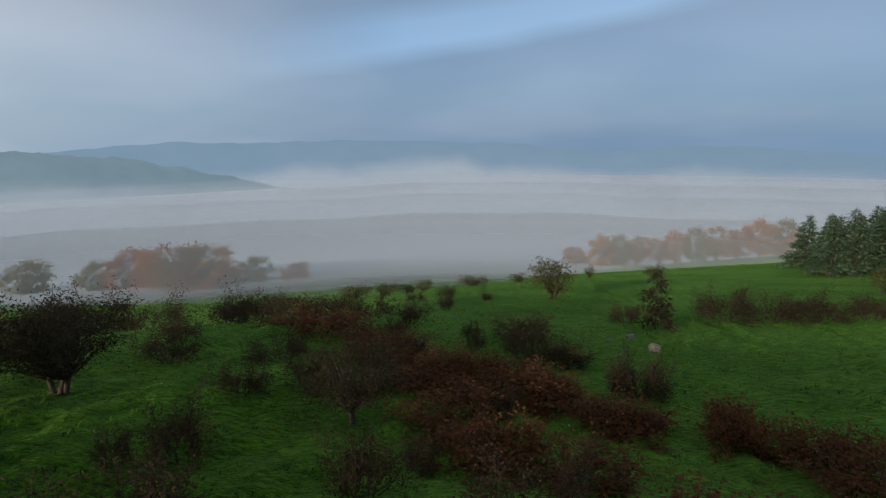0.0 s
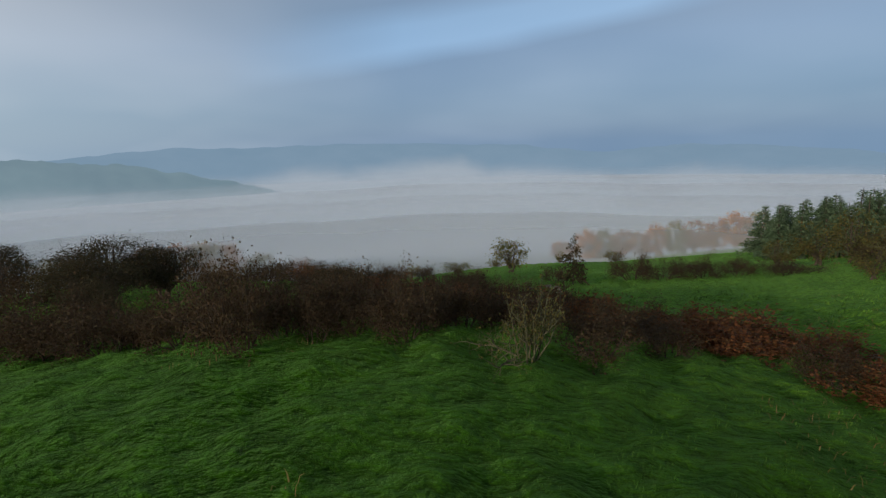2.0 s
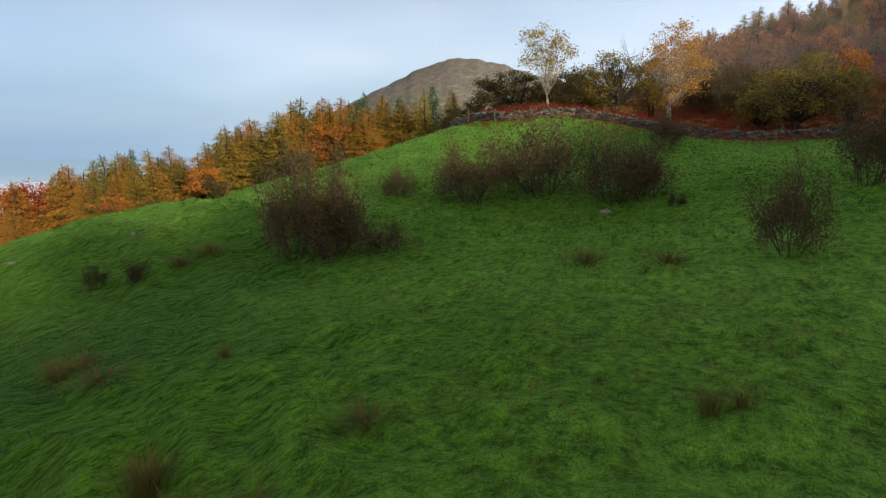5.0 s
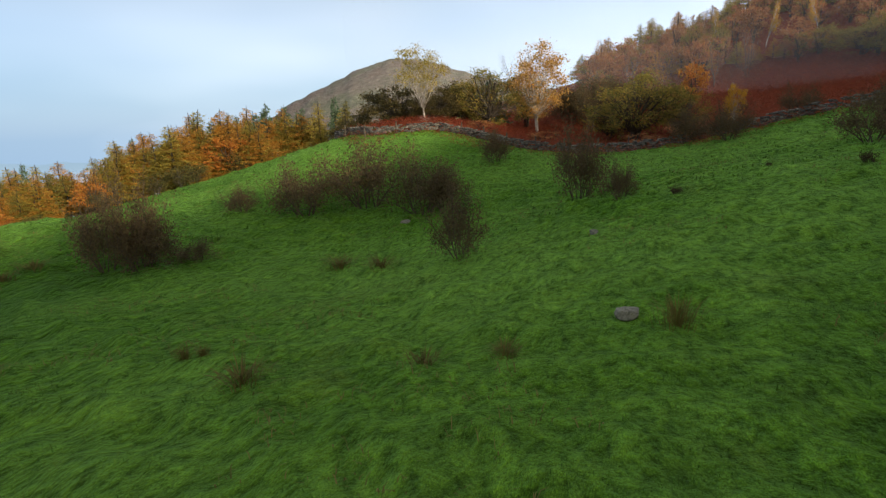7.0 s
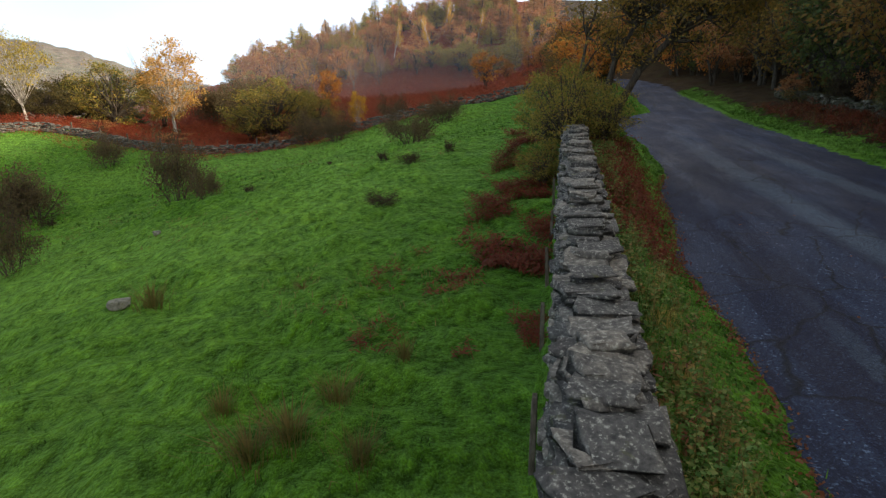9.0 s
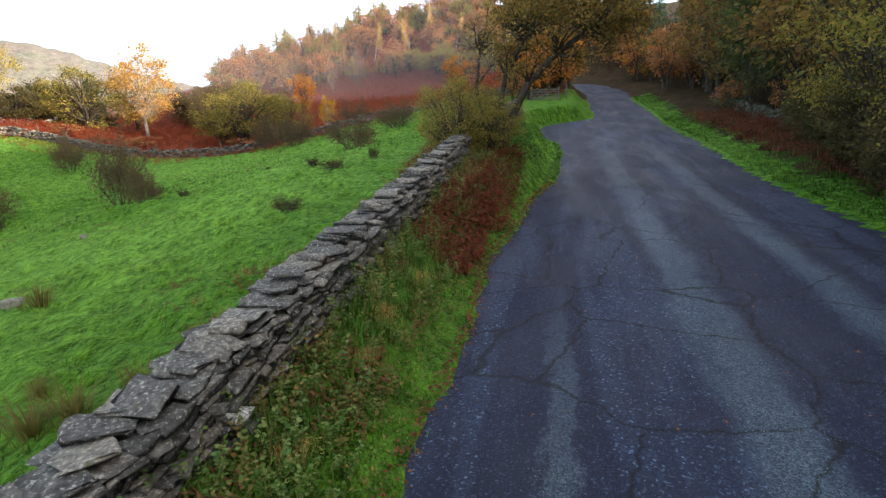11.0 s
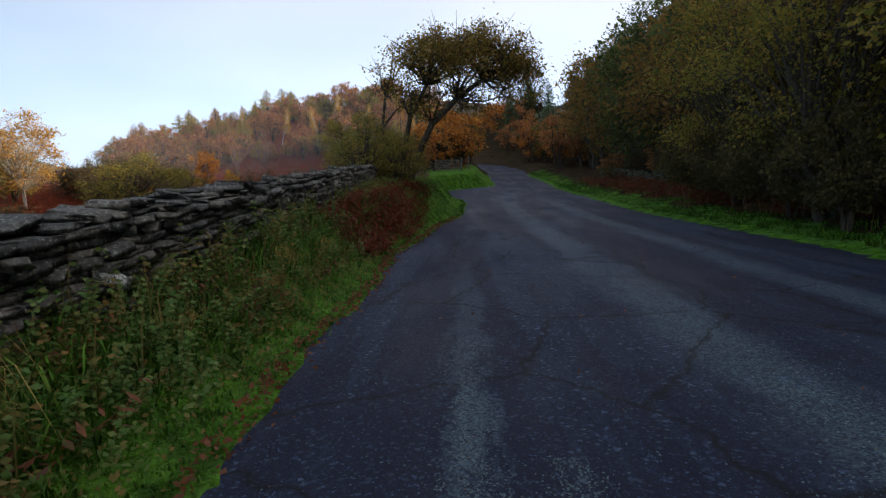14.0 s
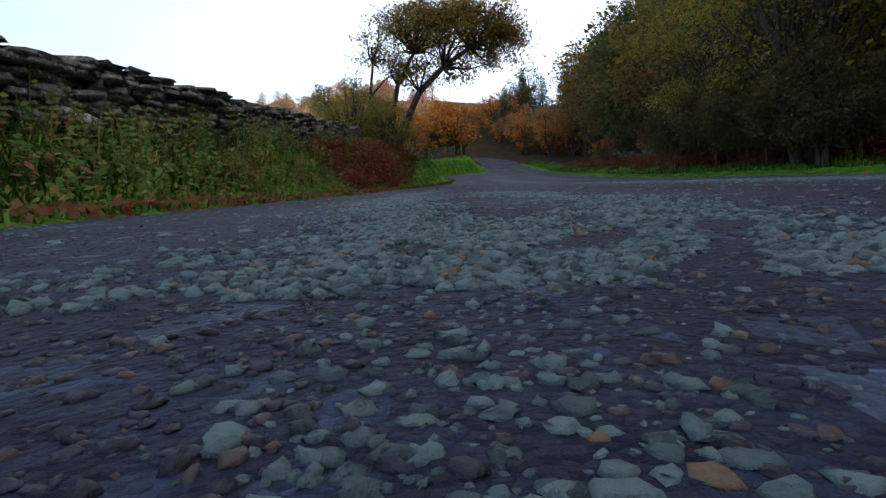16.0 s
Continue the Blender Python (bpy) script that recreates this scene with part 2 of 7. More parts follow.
def turf_darkening(k):
    """How far the grass is darkened: deeper green on the knoll, denser green with painted shade along the roadside
    wall; 0 on the dewy slope.
    """
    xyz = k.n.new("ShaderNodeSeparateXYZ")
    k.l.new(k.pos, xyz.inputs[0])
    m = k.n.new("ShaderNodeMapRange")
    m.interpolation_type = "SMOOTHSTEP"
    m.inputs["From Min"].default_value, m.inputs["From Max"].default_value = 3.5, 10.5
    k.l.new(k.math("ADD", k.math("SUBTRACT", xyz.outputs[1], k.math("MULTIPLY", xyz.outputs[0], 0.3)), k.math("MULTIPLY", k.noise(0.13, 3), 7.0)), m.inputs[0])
    fade = k.n.new("ShaderNodeMapRange")                    # the knoll's darker green thins out on its far side
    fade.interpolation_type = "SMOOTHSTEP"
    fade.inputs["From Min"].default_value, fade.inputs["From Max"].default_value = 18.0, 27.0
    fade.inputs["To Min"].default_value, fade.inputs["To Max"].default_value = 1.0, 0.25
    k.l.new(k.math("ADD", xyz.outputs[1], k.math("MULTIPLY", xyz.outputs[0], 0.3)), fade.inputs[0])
    wall_shade = k.n.new("ShaderNodeMapRange")                    # denser green by the wall, with wall and wood shade painted in
    wall_shade.interpolation_type = "SMOOTHSTEP"
    wall_shade.inputs["From Min"].default_value, wall_shade.inputs["From Max"].default_value = -15.0, -6.0
    wall_shade.inputs["To Max"].default_value = 0.6
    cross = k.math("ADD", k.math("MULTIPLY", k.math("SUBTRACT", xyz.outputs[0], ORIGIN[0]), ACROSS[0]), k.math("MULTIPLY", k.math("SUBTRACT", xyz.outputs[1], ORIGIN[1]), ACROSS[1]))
    k.l.new(k.math("ADD", cross, k.math("MULTIPLY", k.math("SUBTRACT", k.noise(0.3, 3), 0.5), 9.0)), wall_shade.inputs[0])
    verge_ease = k.n.new("ShaderNodeMapRange")                    # the painted shade is weaker on the verges
    verge_ease.inputs["From Min"].default_value, verge_ease.inputs["From Max"].default_value = -3.9, -3.5
    verge_ease.inputs["To Min"].default_value, verge_ease.inputs["To Max"].default_value = 1.0, 0.35
    k.l.new(cross, verge_ease.inputs[0])
    return k.math("MAXIMUM", k.math("MULTIPLY", m.outputs[0], fade.outputs[0]), k.math("MULTIPLY", wall_shade.outputs[0], verge_ease.outputs[0]))


def ground_material():
    k = Mat("pasture_turf")
    big, mid, fine = k.noise(0.05, 4, 0.6), k.noise(0.45, 5, 0.6), k.noise(6, 6, 0.7)
    col = k.ramp(mid, (0.30, (0.052, 0.120, 0.005)), (0.52, (0.080, 0.175, 0.007)), (0.72, (0.115, 0.205, 0.014)))
    straw = k.ramp(k.noise(0.25, 4, 0.6), (0.60, (0, 0, 0)), (0.72, (1, 1, 1)))
    col = k.mix(k.math("MULTIPLY", straw, 0.45), col, (0.11, 0.085, 0.03))
    col = k.mix(0.8, col, k.ramp(fine, (0.34, (0.30, 0.32, 0.28)), (0.66, (1.6, 1.55, 1.4))), "MULTIPLY")
    dew = k.ramp(big, (0.40, (0, 0, 0)), (0.60, (1, 1, 1)))
    col = k.mix(k.math("MULTIPLY", dew, 0.6), col, (0.21, 0.34, 0.075))
    tuss = k.noise(1.3, 3, 0.55, (1.0, 1.6, 1.0))
    col = k.mix(0.55, col, k.ramp(tuss, (0.32, (0.35, 0.40, 0.30)), (0.52, (0.95, 0.95, 0.95)), (0.70, (1.6, 1.55, 1.5))), "MULTIPLY")
    gaps = k.noise(3.0, 3, 0.6, (1.0, 1.5, 1.0))
    col = k.mix(0.8, col, k.ramp(gaps, (0.36, (0.50, 0.55, 0.48)), (0.50, (1.30, 1.30, 1.25)), (0.66, (1.75, 1.7, 1.6))), "MULTIPLY")
    blade = k.noise(22, 4, 0.75, (1.0, 2.2, 1.0))
    col = k.mix(0.9, col, k.ramp(blade, (0.36, (0.42, 0.45, 0.40)), (0.50, (1.0, 1.0, 1.0)), (0.64, (1.75, 1.7, 1.45))), "MULTIPLY")
    col = k.mix(turf_darkening(k), col, (0.30, 0.42, 0.30), "MULTIPLY")
    k.bump(k.math("ADD", k.math("MULTIPLY", fine, 0.6), k.math("ADD", k.math("MULTIPLY", tuss, 3.0), k.math("MULTIPLY", gaps, 2.0))), 1.0, 0.12)
    k.bsdf.inputs["Sheen Weight"].default_value, k.bsdf.inputs["Sheen Roughness"].default_value = 0.26, 0.4
    k.bsdf.inputs["Sheen Tint"].default_value = (0.42, 0.90, 0.20, 1)
    return k.done(k.mix(1.0, col, (0.52, 0.61, 0.43), "MULTIPLY"), 0.9, 0.06)


def asphalt_material():
    k = Mat("worn_asphalt")
    road = k.n.new("ShaderNodeMapping")                     # x along the lane
    road.inputs["Rotation"].default_value = (0, 0, -math.atan2(ALONG[1], ALONG[0]))
    k.l.new(k.pos, road.inputs["Vector"])
    lane = road.outputs[0]
    sp = k.cells(85)
    grit = k.ramp(sp.outputs["Color"], (0.60, (0.011, 0.013, 0.026)), (0.82, (0.022, 0.027, 0.048)), (0.95, (0.10, 0.135, 0.17)))
    track = k.noise(1.5, 5, 0.6, (0.06, 1.0, 1.0), lane)
    patch = k.noise(0.7, 5, 0.65, (0.6, 1.0, 1.0), lane)
    wear = k.ramp(k.math("ADD", k.math("MULTIPLY", track, 0.65), k.math("MULTIPLY", patch, 0.35)), (0.50, (0, 0, 0)), (0.57, (1, 1, 1)))
    pale = k.ramp(k.cells(55).outputs["Color"], (0.25, (0.022, 0.028, 0.045)), (0.6, (0.075, 0.105, 0.135)), (0.9, (0.13, 0.18, 0.205)))
    col = k.mix(k.math("MULTIPLY", wear, 0.28), grit, pale)
    def across(c):
        v = k.n.new("ShaderNodeVectorMath")
        v.operation = "DOT_PRODUCT"
        off = k.n.new("ShaderNodeVectorMath")
        off.operation = "SUBTRACT"
        k.l.new(k.pos, off.inputs[0])
        off.inputs[1].default_value = (ORIGIN[0], ORIGIN[1], 0)
        k.l.new(off.outputs[0], v.inputs[0])
        v.inputs[1].default_value = (c[0], c[1], 0)
        return v.outputs["Value"]

    def span(v, a, b):
        m = k.n.new("ShaderNodeMapRange")
        m.interpolation_type = "SMOOTHSTEP"
        m.inputs["From Min"].default_value, m.inputs["From Max"].default_value = a, b
        k.l.new(v, m.inputs[0])
        return m.outputs[0]
    way, cross = across(ALONG), across(ACROSS)
    ragged = k.math("ADD", k.math("MULTIPLY", k.math("SUBTRACT", k.noise(2.2, 5, 0.7, (0.4, 1, 1), lane), 0.5), 0.9), k.math("MULTIPLY", k.math("SUBTRACT", k.noise(14, 4, 0.7), 0.5), 0.3))
    strips = None
    for centre, half, first, last in ((-0.30, 0.2, 5.0, 12.0), (1.95, 0.6, 16.0, 40.0), (4.3, 0.5, 20.0, 40.0)):
        near_it = span(k.math("ADD", k.math("ABSOLUTE", k.math("SUBTRACT", cross, centre)), ragged), half, half * 0.3)
        one = k.math("MULTIPLY", near_it, span(way, last, first))
        strips = one if strips is None else k.math("MAXIMUM", strips, one)
    stony = k.ramp(k.cells(62).outputs["Color"], (0.15, (0.020, 0.026, 0.042)), (0.45, (0.075, 0.095, 0.085)), (0.9, (0.20, 0.245, 0.21)))
    col = k.mix(k.math("MULTIPLY", k.math("MULTIPLY", strips, span(way, 1.5, 3.0)), 0.68), col, stony)
    brown = k.ramp(k.noise(0.4, 3, 0.5, None, lane), (0.5, (0, 0, 0)), (0.65, (1, 1, 1)))
    col = k.mix(k.math("MULTIPLY", brown, 0.2), col, (0.032, 0.027, 0.026))
    fleck = k.ramp(k.cells(38).outputs["Color"], (0.80, (0, 0, 0)), (0.90, (1, 1, 1)))
    col = k.mix(k.math("MULTIPLY", fleck, k.math("ADD", k.math("MULTIPLY", wear, 0.5), 0.22)), col, (0.22, 0.27, 0.27))
    col = k.mix(1.0, col, (0.74, 0.88, 1.38), "MULTIPLY")
    bent = k.n.new("ShaderNodeVectorMath")
    bent.operation = "MULTIPLY_ADD"
    wob = k.n.new("ShaderNodeTexNoise")
    wob.inputs["Scale"].default_value = 3.0
    k.l.new(lane, wob.inputs["Vector"])
    k.l.new(wob.outputs["Color"], bent.inputs[0])
    bent.inputs[1].default_value = (0.35, 0.35, 0)
    k.l.new(lane, bent.inputs[2])
    vor = k.n.new("ShaderNodeTexVoronoi")
    vor.feature = "DISTANCE_TO_EDGE"
    vor.inputs["Scale"].default_value = 0.42
    k.l.new(bent.outputs[0], vor.inputs["Vector"])
    crack = k.ramp(vor.outputs["Distance"], (0.0, (0.15, 0.15, 0.15)), (0.016, (1, 1, 1)))
    col = k.mix(1.0, col, crack, "MULTIPLY")
    fine = k.cells(330)
    col = k.mix(0.7, col, k.ramp(fine.outputs["Color"], (0.2, (0.45, 0.45, 0.5)), (0.7, (1.1, 1.1, 1.1)), (0.95, (2.0, 1.8, 1.6))), "MULTIPLY")
    k.bump(k.math("ADD", k.math("ADD", k.math("MULTIPLY", sp.outputs["Distance"], -0.5), k.math("MULTIPLY", fine.outputs["Distance"], -0.6)), k.noise(160, 5, 0.7)), 1.0, 0.006)
    return k.done(col, k.ramp(k.noise(0.8, 4, 0.6, (0.3, 1, 1), lane), (0.35, (0.62, 0.62, 0.62)), (0.65, (0.8, 0.8, 0.8))), 0.3)


def stone_material(name="slate_walling_stone", mossy=0.62, green=(0.09, 0.10, 0.025)):
    k = Mat(name)
    n, f = k.noise(13, 8, 0.7), k.noise(60, 5, 0.65)
    col = k.ramp(n, (0.34, (0.040, 0.039, 0.040)), (0.52, (0.115, 0.11, 0.105)), (0.68, (0.25, 0.24, 0.22)))
    col = k.mix(0.75, col, k.ramp(k.math("FRACT", k.math("ADD", k.thing(), k.island())), (0.0, (0.30, 0.30, 0.32)), (0.5, (0.95, 0.95, 0.93)), (1.0, (2.1, 1.95, 1.7))), "MULTIPLY")
    lichen = k.ramp(k.noise(26, 5, 0.7), (0.57, (0, 0, 0)), (0.62, (1, 1, 1)))
    col = k.mix(k.math("MULTIPLY", lichen, 0.7), col, (0.42, 0.42, 0.37))
    moss = k.ramp(k.noise(3.0, 5, 0.7), (mossy, (0, 0, 0)), (mossy + 0.09, (1, 1, 1)))
    col = k.mix(k.math("MULTIPLY", moss, 0.75), col, green)
    k.bump(k.math("ADD", n, k.math("MULTIPLY", f, 0.4)), 1.0, 0.03)
    return k.done(col, 0.8, 0.35)


TURF, ASPHALT, STONE = ground_material(), asphalt_material(), stone_material()
MOSSY_STONE = stone_material("mossy_walling_stone", 0.36, (0.045, 0.05, 0.018))
TWIG = bark_material("dark_twig", (0.028, 0.022, 0.017), (0.075, 0.060, 0.045))
LICHEN_BARK = bark_material("lichened_bark", (0.045, 0.045, 0.028), (0.13, 0.135, 0.08))
BARK = bark_material("grey_brown_bark", (0.035, 0.028, 0.022), (0.10, 0.085, 0.065))
PALE_TWIG = bark_material("pale_birch_twig", (0.065, 0.050, 0.042), (0.16, 0.13, 0.115), 8)
BIRCH_BARK = bark_material("white_birch_bark", (0.18, 0.16, 0.14), (0.60, 0.57, 0.52), 8)
POST_WOOD = bark_material("weathered_post_wood", (0.065, 0.055, 0.042), (0.17, 0.145, 0.115), 20)
SCRUB_LEAF = leaf_material("scrub_leaf", (0.040, 0.027, 0.016), (0.070, 0.042, 0.022), (0.068, 0.056, 0.024))
RUSSET_SCRUB = leaf_material("russet_scrub_leaf", (0.10, 0.040, 0.018), (0.17, 0.065, 0.022), (0.12, 0.070, 0.026))
BRUSH_LEAF = leaf_material("withered_brush_leaf", (0.075, 0.052, 0.030), (0.145, 0.095, 0.048), (0.135, 0.115, 0.048))
BRUSH_TWIG = bark_material("brown_twig", (0.045, 0.034, 0.025), (0.12, 0.095, 0.07))
HAW_LEAF = leaf_material("dull_green_leaf", (0.060, 0.072, 0.022), (0.120, 0.120, 0.036), (0.144, 0.108, 0.030))
DARK_LEAF = leaf_material("dark_leaf", (0.026, 0.028, 0.014), (0.046, 0.044, 0.020), (0.068, 0.044, 0.020))
RED_LEAF = leaf_material("red_beech_leaf", (0.220, 0.033, 0.013), (0.396, 0.066, 0.013), (0.605, 0.176, 0.022))
ORANGE_LEAF = leaf_material("orange_leaf", (0.360, 0.120, 0.024), (0.540, 0.204, 0.036), (0.600, 0.312, 0.060))
GOLD_LEAF = leaf_material("gold_leaf", (0.400, 0.213, 0.025), (0.625, 0.362, 0.037), (0.525, 0.350, 0.062))
OLIVE_LEAF = leaf_material("olive_leaf", (0.115, 0.13, 0.028), (0.24, 0.215, 0.042), (0.38, 0.25, 0.055))
OAK_LEAF = leaf_material("oak_leaf", (0.108, 0.100, 0.024), (0.216, 0.154, 0.034), (0.370, 0.216, 0.046))
LARCH_NEEDLE = leaf_material("larch_needle", (0.338, 0.156, 0.026), (0.520, 0.260, 0.039), (0.442, 0.286, 0.065))
RUST_NEEDLE = leaf_material("rust_larch_needle", (0.34, 0.15, 0.06), (0.47, 0.24, 0.10), (0.42, 0.27, 0.12))
GREEN_GOLD_NEEDLE = leaf_material("green_gold_larch_needle", (0.15, 0.16, 0.035), (0.27, 0.25, 0.05), (0.36, 0.24, 0.05))
YELLOW_NEEDLE = leaf_material("yellow_larch_needle", (0.24, 0.19, 0.03), (0.42, 0.31, 0.05), (0.30, 0.27, 0.06))
DARK_OLIVE_LEAF = leaf_material("dark_olive_leaf", (0.050, 0.050, 0.020), (0.095, 0.080, 0.026), (0.13, 0.10, 0.032))
DEEP_WOOD_LEAF = leaf_material("deep_green_wood_leaf", (0.042, 0.070, 0.020), (0.085, 0.115, 0.030), (0.14, 0.14, 0.034))
RUSSET_WOOD_LEAF = leaf_material("russet_wood_leaf", (0.15, 0.09, 0.028), (0.27, 0.15, 0.040), (0.19, 0.16, 0.038), see=0.55)
LIME_WOOD_LEAF = leaf_material("yellow_green_wood_leaf", (0.14, 0.155, 0.03), (0.27, 0.245, 0.045), (0.40, 0.26, 0.052), see=0.6)
AMBER_LEAF = leaf_material("amber_birch_leaf", (0.40, 0.24, 0.075), (0.55, 0.34, 0.085), (0.56, 0.27, 0.060))
SPRUCE_NEEDLE = leaf_material("spruce_needle", (0.055, 0.098, 0.050), (0.11, 0.17, 0.092), (0.17, 0.24, 0.145))
GRASS_MAT = Mat("grass_blade")
gcol = GRASS_MAT.ramp(GRASS_MAT.island(), (0.0, (0.014, 0.046, 0.002)), (0.4, (0.058, 0.150, 0.007)), (0.85, (0.11, 0.215, 0.018)), (1.0, (0.16, 0.235, 0.04)))
gcol = GRASS_MAT.mix(0.55, gcol, GRASS_MAT.ramp(GRASS_MAT.noise(1.3, 3, 0.55, (1.0, 1.6, 1.0)), (0.32, (0.40, 0.45, 0.35)), (0.52, (0.95, 0.95, 0.95)), (0.70, (1.6, 1.5, 1.5))), "MULTIPLY")
dewy = GRASS_MAT.ramp(GRASS_MAT.noise(0.05, 4, 0.6), (0.40, (0, 0, 0)), (0.60, (1, 1, 1)))
gcol = GRASS_MAT.mix(GRASS_MAT.math("MULTIPLY", dewy, 0.6), gcol, (0.21, 0.34, 0.075))
rusty = GRASS_MAT.ramp(GRASS_MAT.noise(0.35, 4, 0.6), (0.58, (0, 0, 0)), (0.68, (1, 1, 1)))
gcol = GRASS_MAT.mix(GRASS_MAT.math("MULTIPLY", rusty, 0.40), gcol, (0.15, 0.11, 0.02))
gcol = GRASS_MAT.mix(0.8, gcol, GRASS_MAT.ramp(GRASS_MAT.noise(3.0, 3, 0.6, (1.0, 1.5, 1.0)), (0.36, (0.50, 0.55, 0.48)), (0.50, (1.30, 1.30, 1.25)), (0.66, (1.75, 1.7, 1.6))), "MULTIPLY")
gcol = GRASS_MAT.mix(turf_darkening(GRASS_MAT), gcol, (0.30, 0.42, 0.30), "MULTIPLY")
GRASS = GRASS_MAT.done(GRASS_MAT.mix(1.0, gcol, (0.62, 0.75, 0.52), "MULTIPLY"), 0.6, 0.15)
STRAW = leaf_material("bleached_grass", (0.16, 0.12, 0.04), (0.26, 0.19, 0.07), (0.12, 0.12, 0.03))
FIELD_BRACKEN = leaf_material("dark_field_bracken", (0.11, 0.022, 0.012), (0.20, 0.042, 0.018), (0.15, 0.055, 0.024))
BRACKEN = leaf_material("dead_bracken", (0.17, 0.030, 0.016), (0.32, 0.060, 0.024), (0.27, 0.095, 0.036))
HERB = leaf_material("verge_herb", (0.10, 0.19, 0.04), (0.20, 0.24, 0.07), (0.33, 0.20, 0.07))
FALLEN = leaf_material("fallen_leaf", (0.18, 0.06, 0.03), (0.29, 0.12, 0.06), (0.15, 0.08, 0.05))
LITTER_MAT = Mat("bracken_litter")
ln = LITTER_MAT.noise(1.3, 6, 0.65)
LITTER_MAT.bump(LITTER_MAT.noise(7, 4), 0.8, 0.1)
LITTER = LITTER_MAT.done(LITTER_MAT.ramp(ln, (0.3, (0.10, 0.022, 0.011)), (0.55, (0.20, 0.042, 0.016)), (0.75, (0.16, 0.065, 0.022))), 0.95, 0.1)
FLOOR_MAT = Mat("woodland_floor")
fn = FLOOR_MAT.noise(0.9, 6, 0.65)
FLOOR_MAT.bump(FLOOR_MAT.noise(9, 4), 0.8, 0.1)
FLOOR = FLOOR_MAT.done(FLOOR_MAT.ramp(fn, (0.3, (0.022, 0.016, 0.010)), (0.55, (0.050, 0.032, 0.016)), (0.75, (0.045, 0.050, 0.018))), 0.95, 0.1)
CHIP_MAT = Mat("pale_chipping")
CHIP_MAT.bump(CHIP_MAT.noise(260, 6, 0.7), 1.0, 0.004)
CHIPPING = CHIP_MAT.done(CHIP_MAT.ramp(CHIP_MAT.island(), (0.0, (0.045, 0.068, 0.085)), (0.4, (0.10, 0.15, 0.175)), (0.94, (0.17, 0.245, 0.27)), (0.985, (0.20, 0.13, 0.085))), 0.65, 0.35)
TAR_MAT = Mat("tarred_grit")
TAR_MAT.bump(TAR_MAT.noise(400, 4, 0.65), 0.5, 0.002)
TARRED = TAR_MAT.done(TAR_MAT.ramp(TAR_MAT.island(), (0.0, (0.010, 0.011, 0.022)), (0.7, (0.026, 0.029, 0.052)), (1.0, (0.07, 0.05, 0.042))), 0.55, 0.35)
RUST_LEAF = leaf_material("rust_leaf", (0.267, 0.100, 0.041), (0.451, 0.184, 0.067), (0.367, 0.233, 0.100))
RUSH = leaf_material("rush_blade", (0.10, 0.085, 0.025), (0.19, 0.14, 0.04), (0.10, 0.13, 0.025))
GOLD_STRAW = leaf_material("golden_straw", (0.375, 0.237, 0.062), (0.575, 0.400, 0.125), (0.325, 0.250, 0.075))
NETTLE = leaf_material("nettle_leaf", (0.085, 0.175, 0.042), (0.17, 0.28, 0.08), (0.28, 0.30, 0.10))

# ---- mesh tools ----
def link_mesh(name, verts, quads, mats, slots=None):
    """A mesh of quads."""
    me = bpy.data.meshes.new(name)
    verts, quads = np.asarray(verts, np.float32), np.asarray(quads, np.int32)
    me.vertices.add(len(verts))
    me.vertices.foreach_set("co", verts.ravel())
    me.loops.add(quads.size)
    me.loops.foreach_set("vertex_index", quads.ravel())
    me.polygons.add(len(quads))
    me.polygons.foreach_set("loop_start", np.arange(len(quads), dtype=np.int32) * 4)
    for m in mats:
        me.materials.append(m)
    if slots is not None:
        me.polygons.foreach_set("material_index", np.asarray(slots, np.int32))
    me.update(calc_edges=True)
    return me


def shade_smooth(me):
    me.polygons.foreach_set("use_smooth", np.ones(len(me.polygons), bool))
    return me


def part(name, me, parent, label=""):
    ob = new(name, me)
    ob.parent = parent
    return tagged(ob, label) if label else ob


def thing(name, x, y, z, label, category, group="", kind=""):
    ob = new(name)
    ob.empty_display_size = 0.2
    ob.location = (x, y, z)
    return tagged(ob, label, category, group, kind)


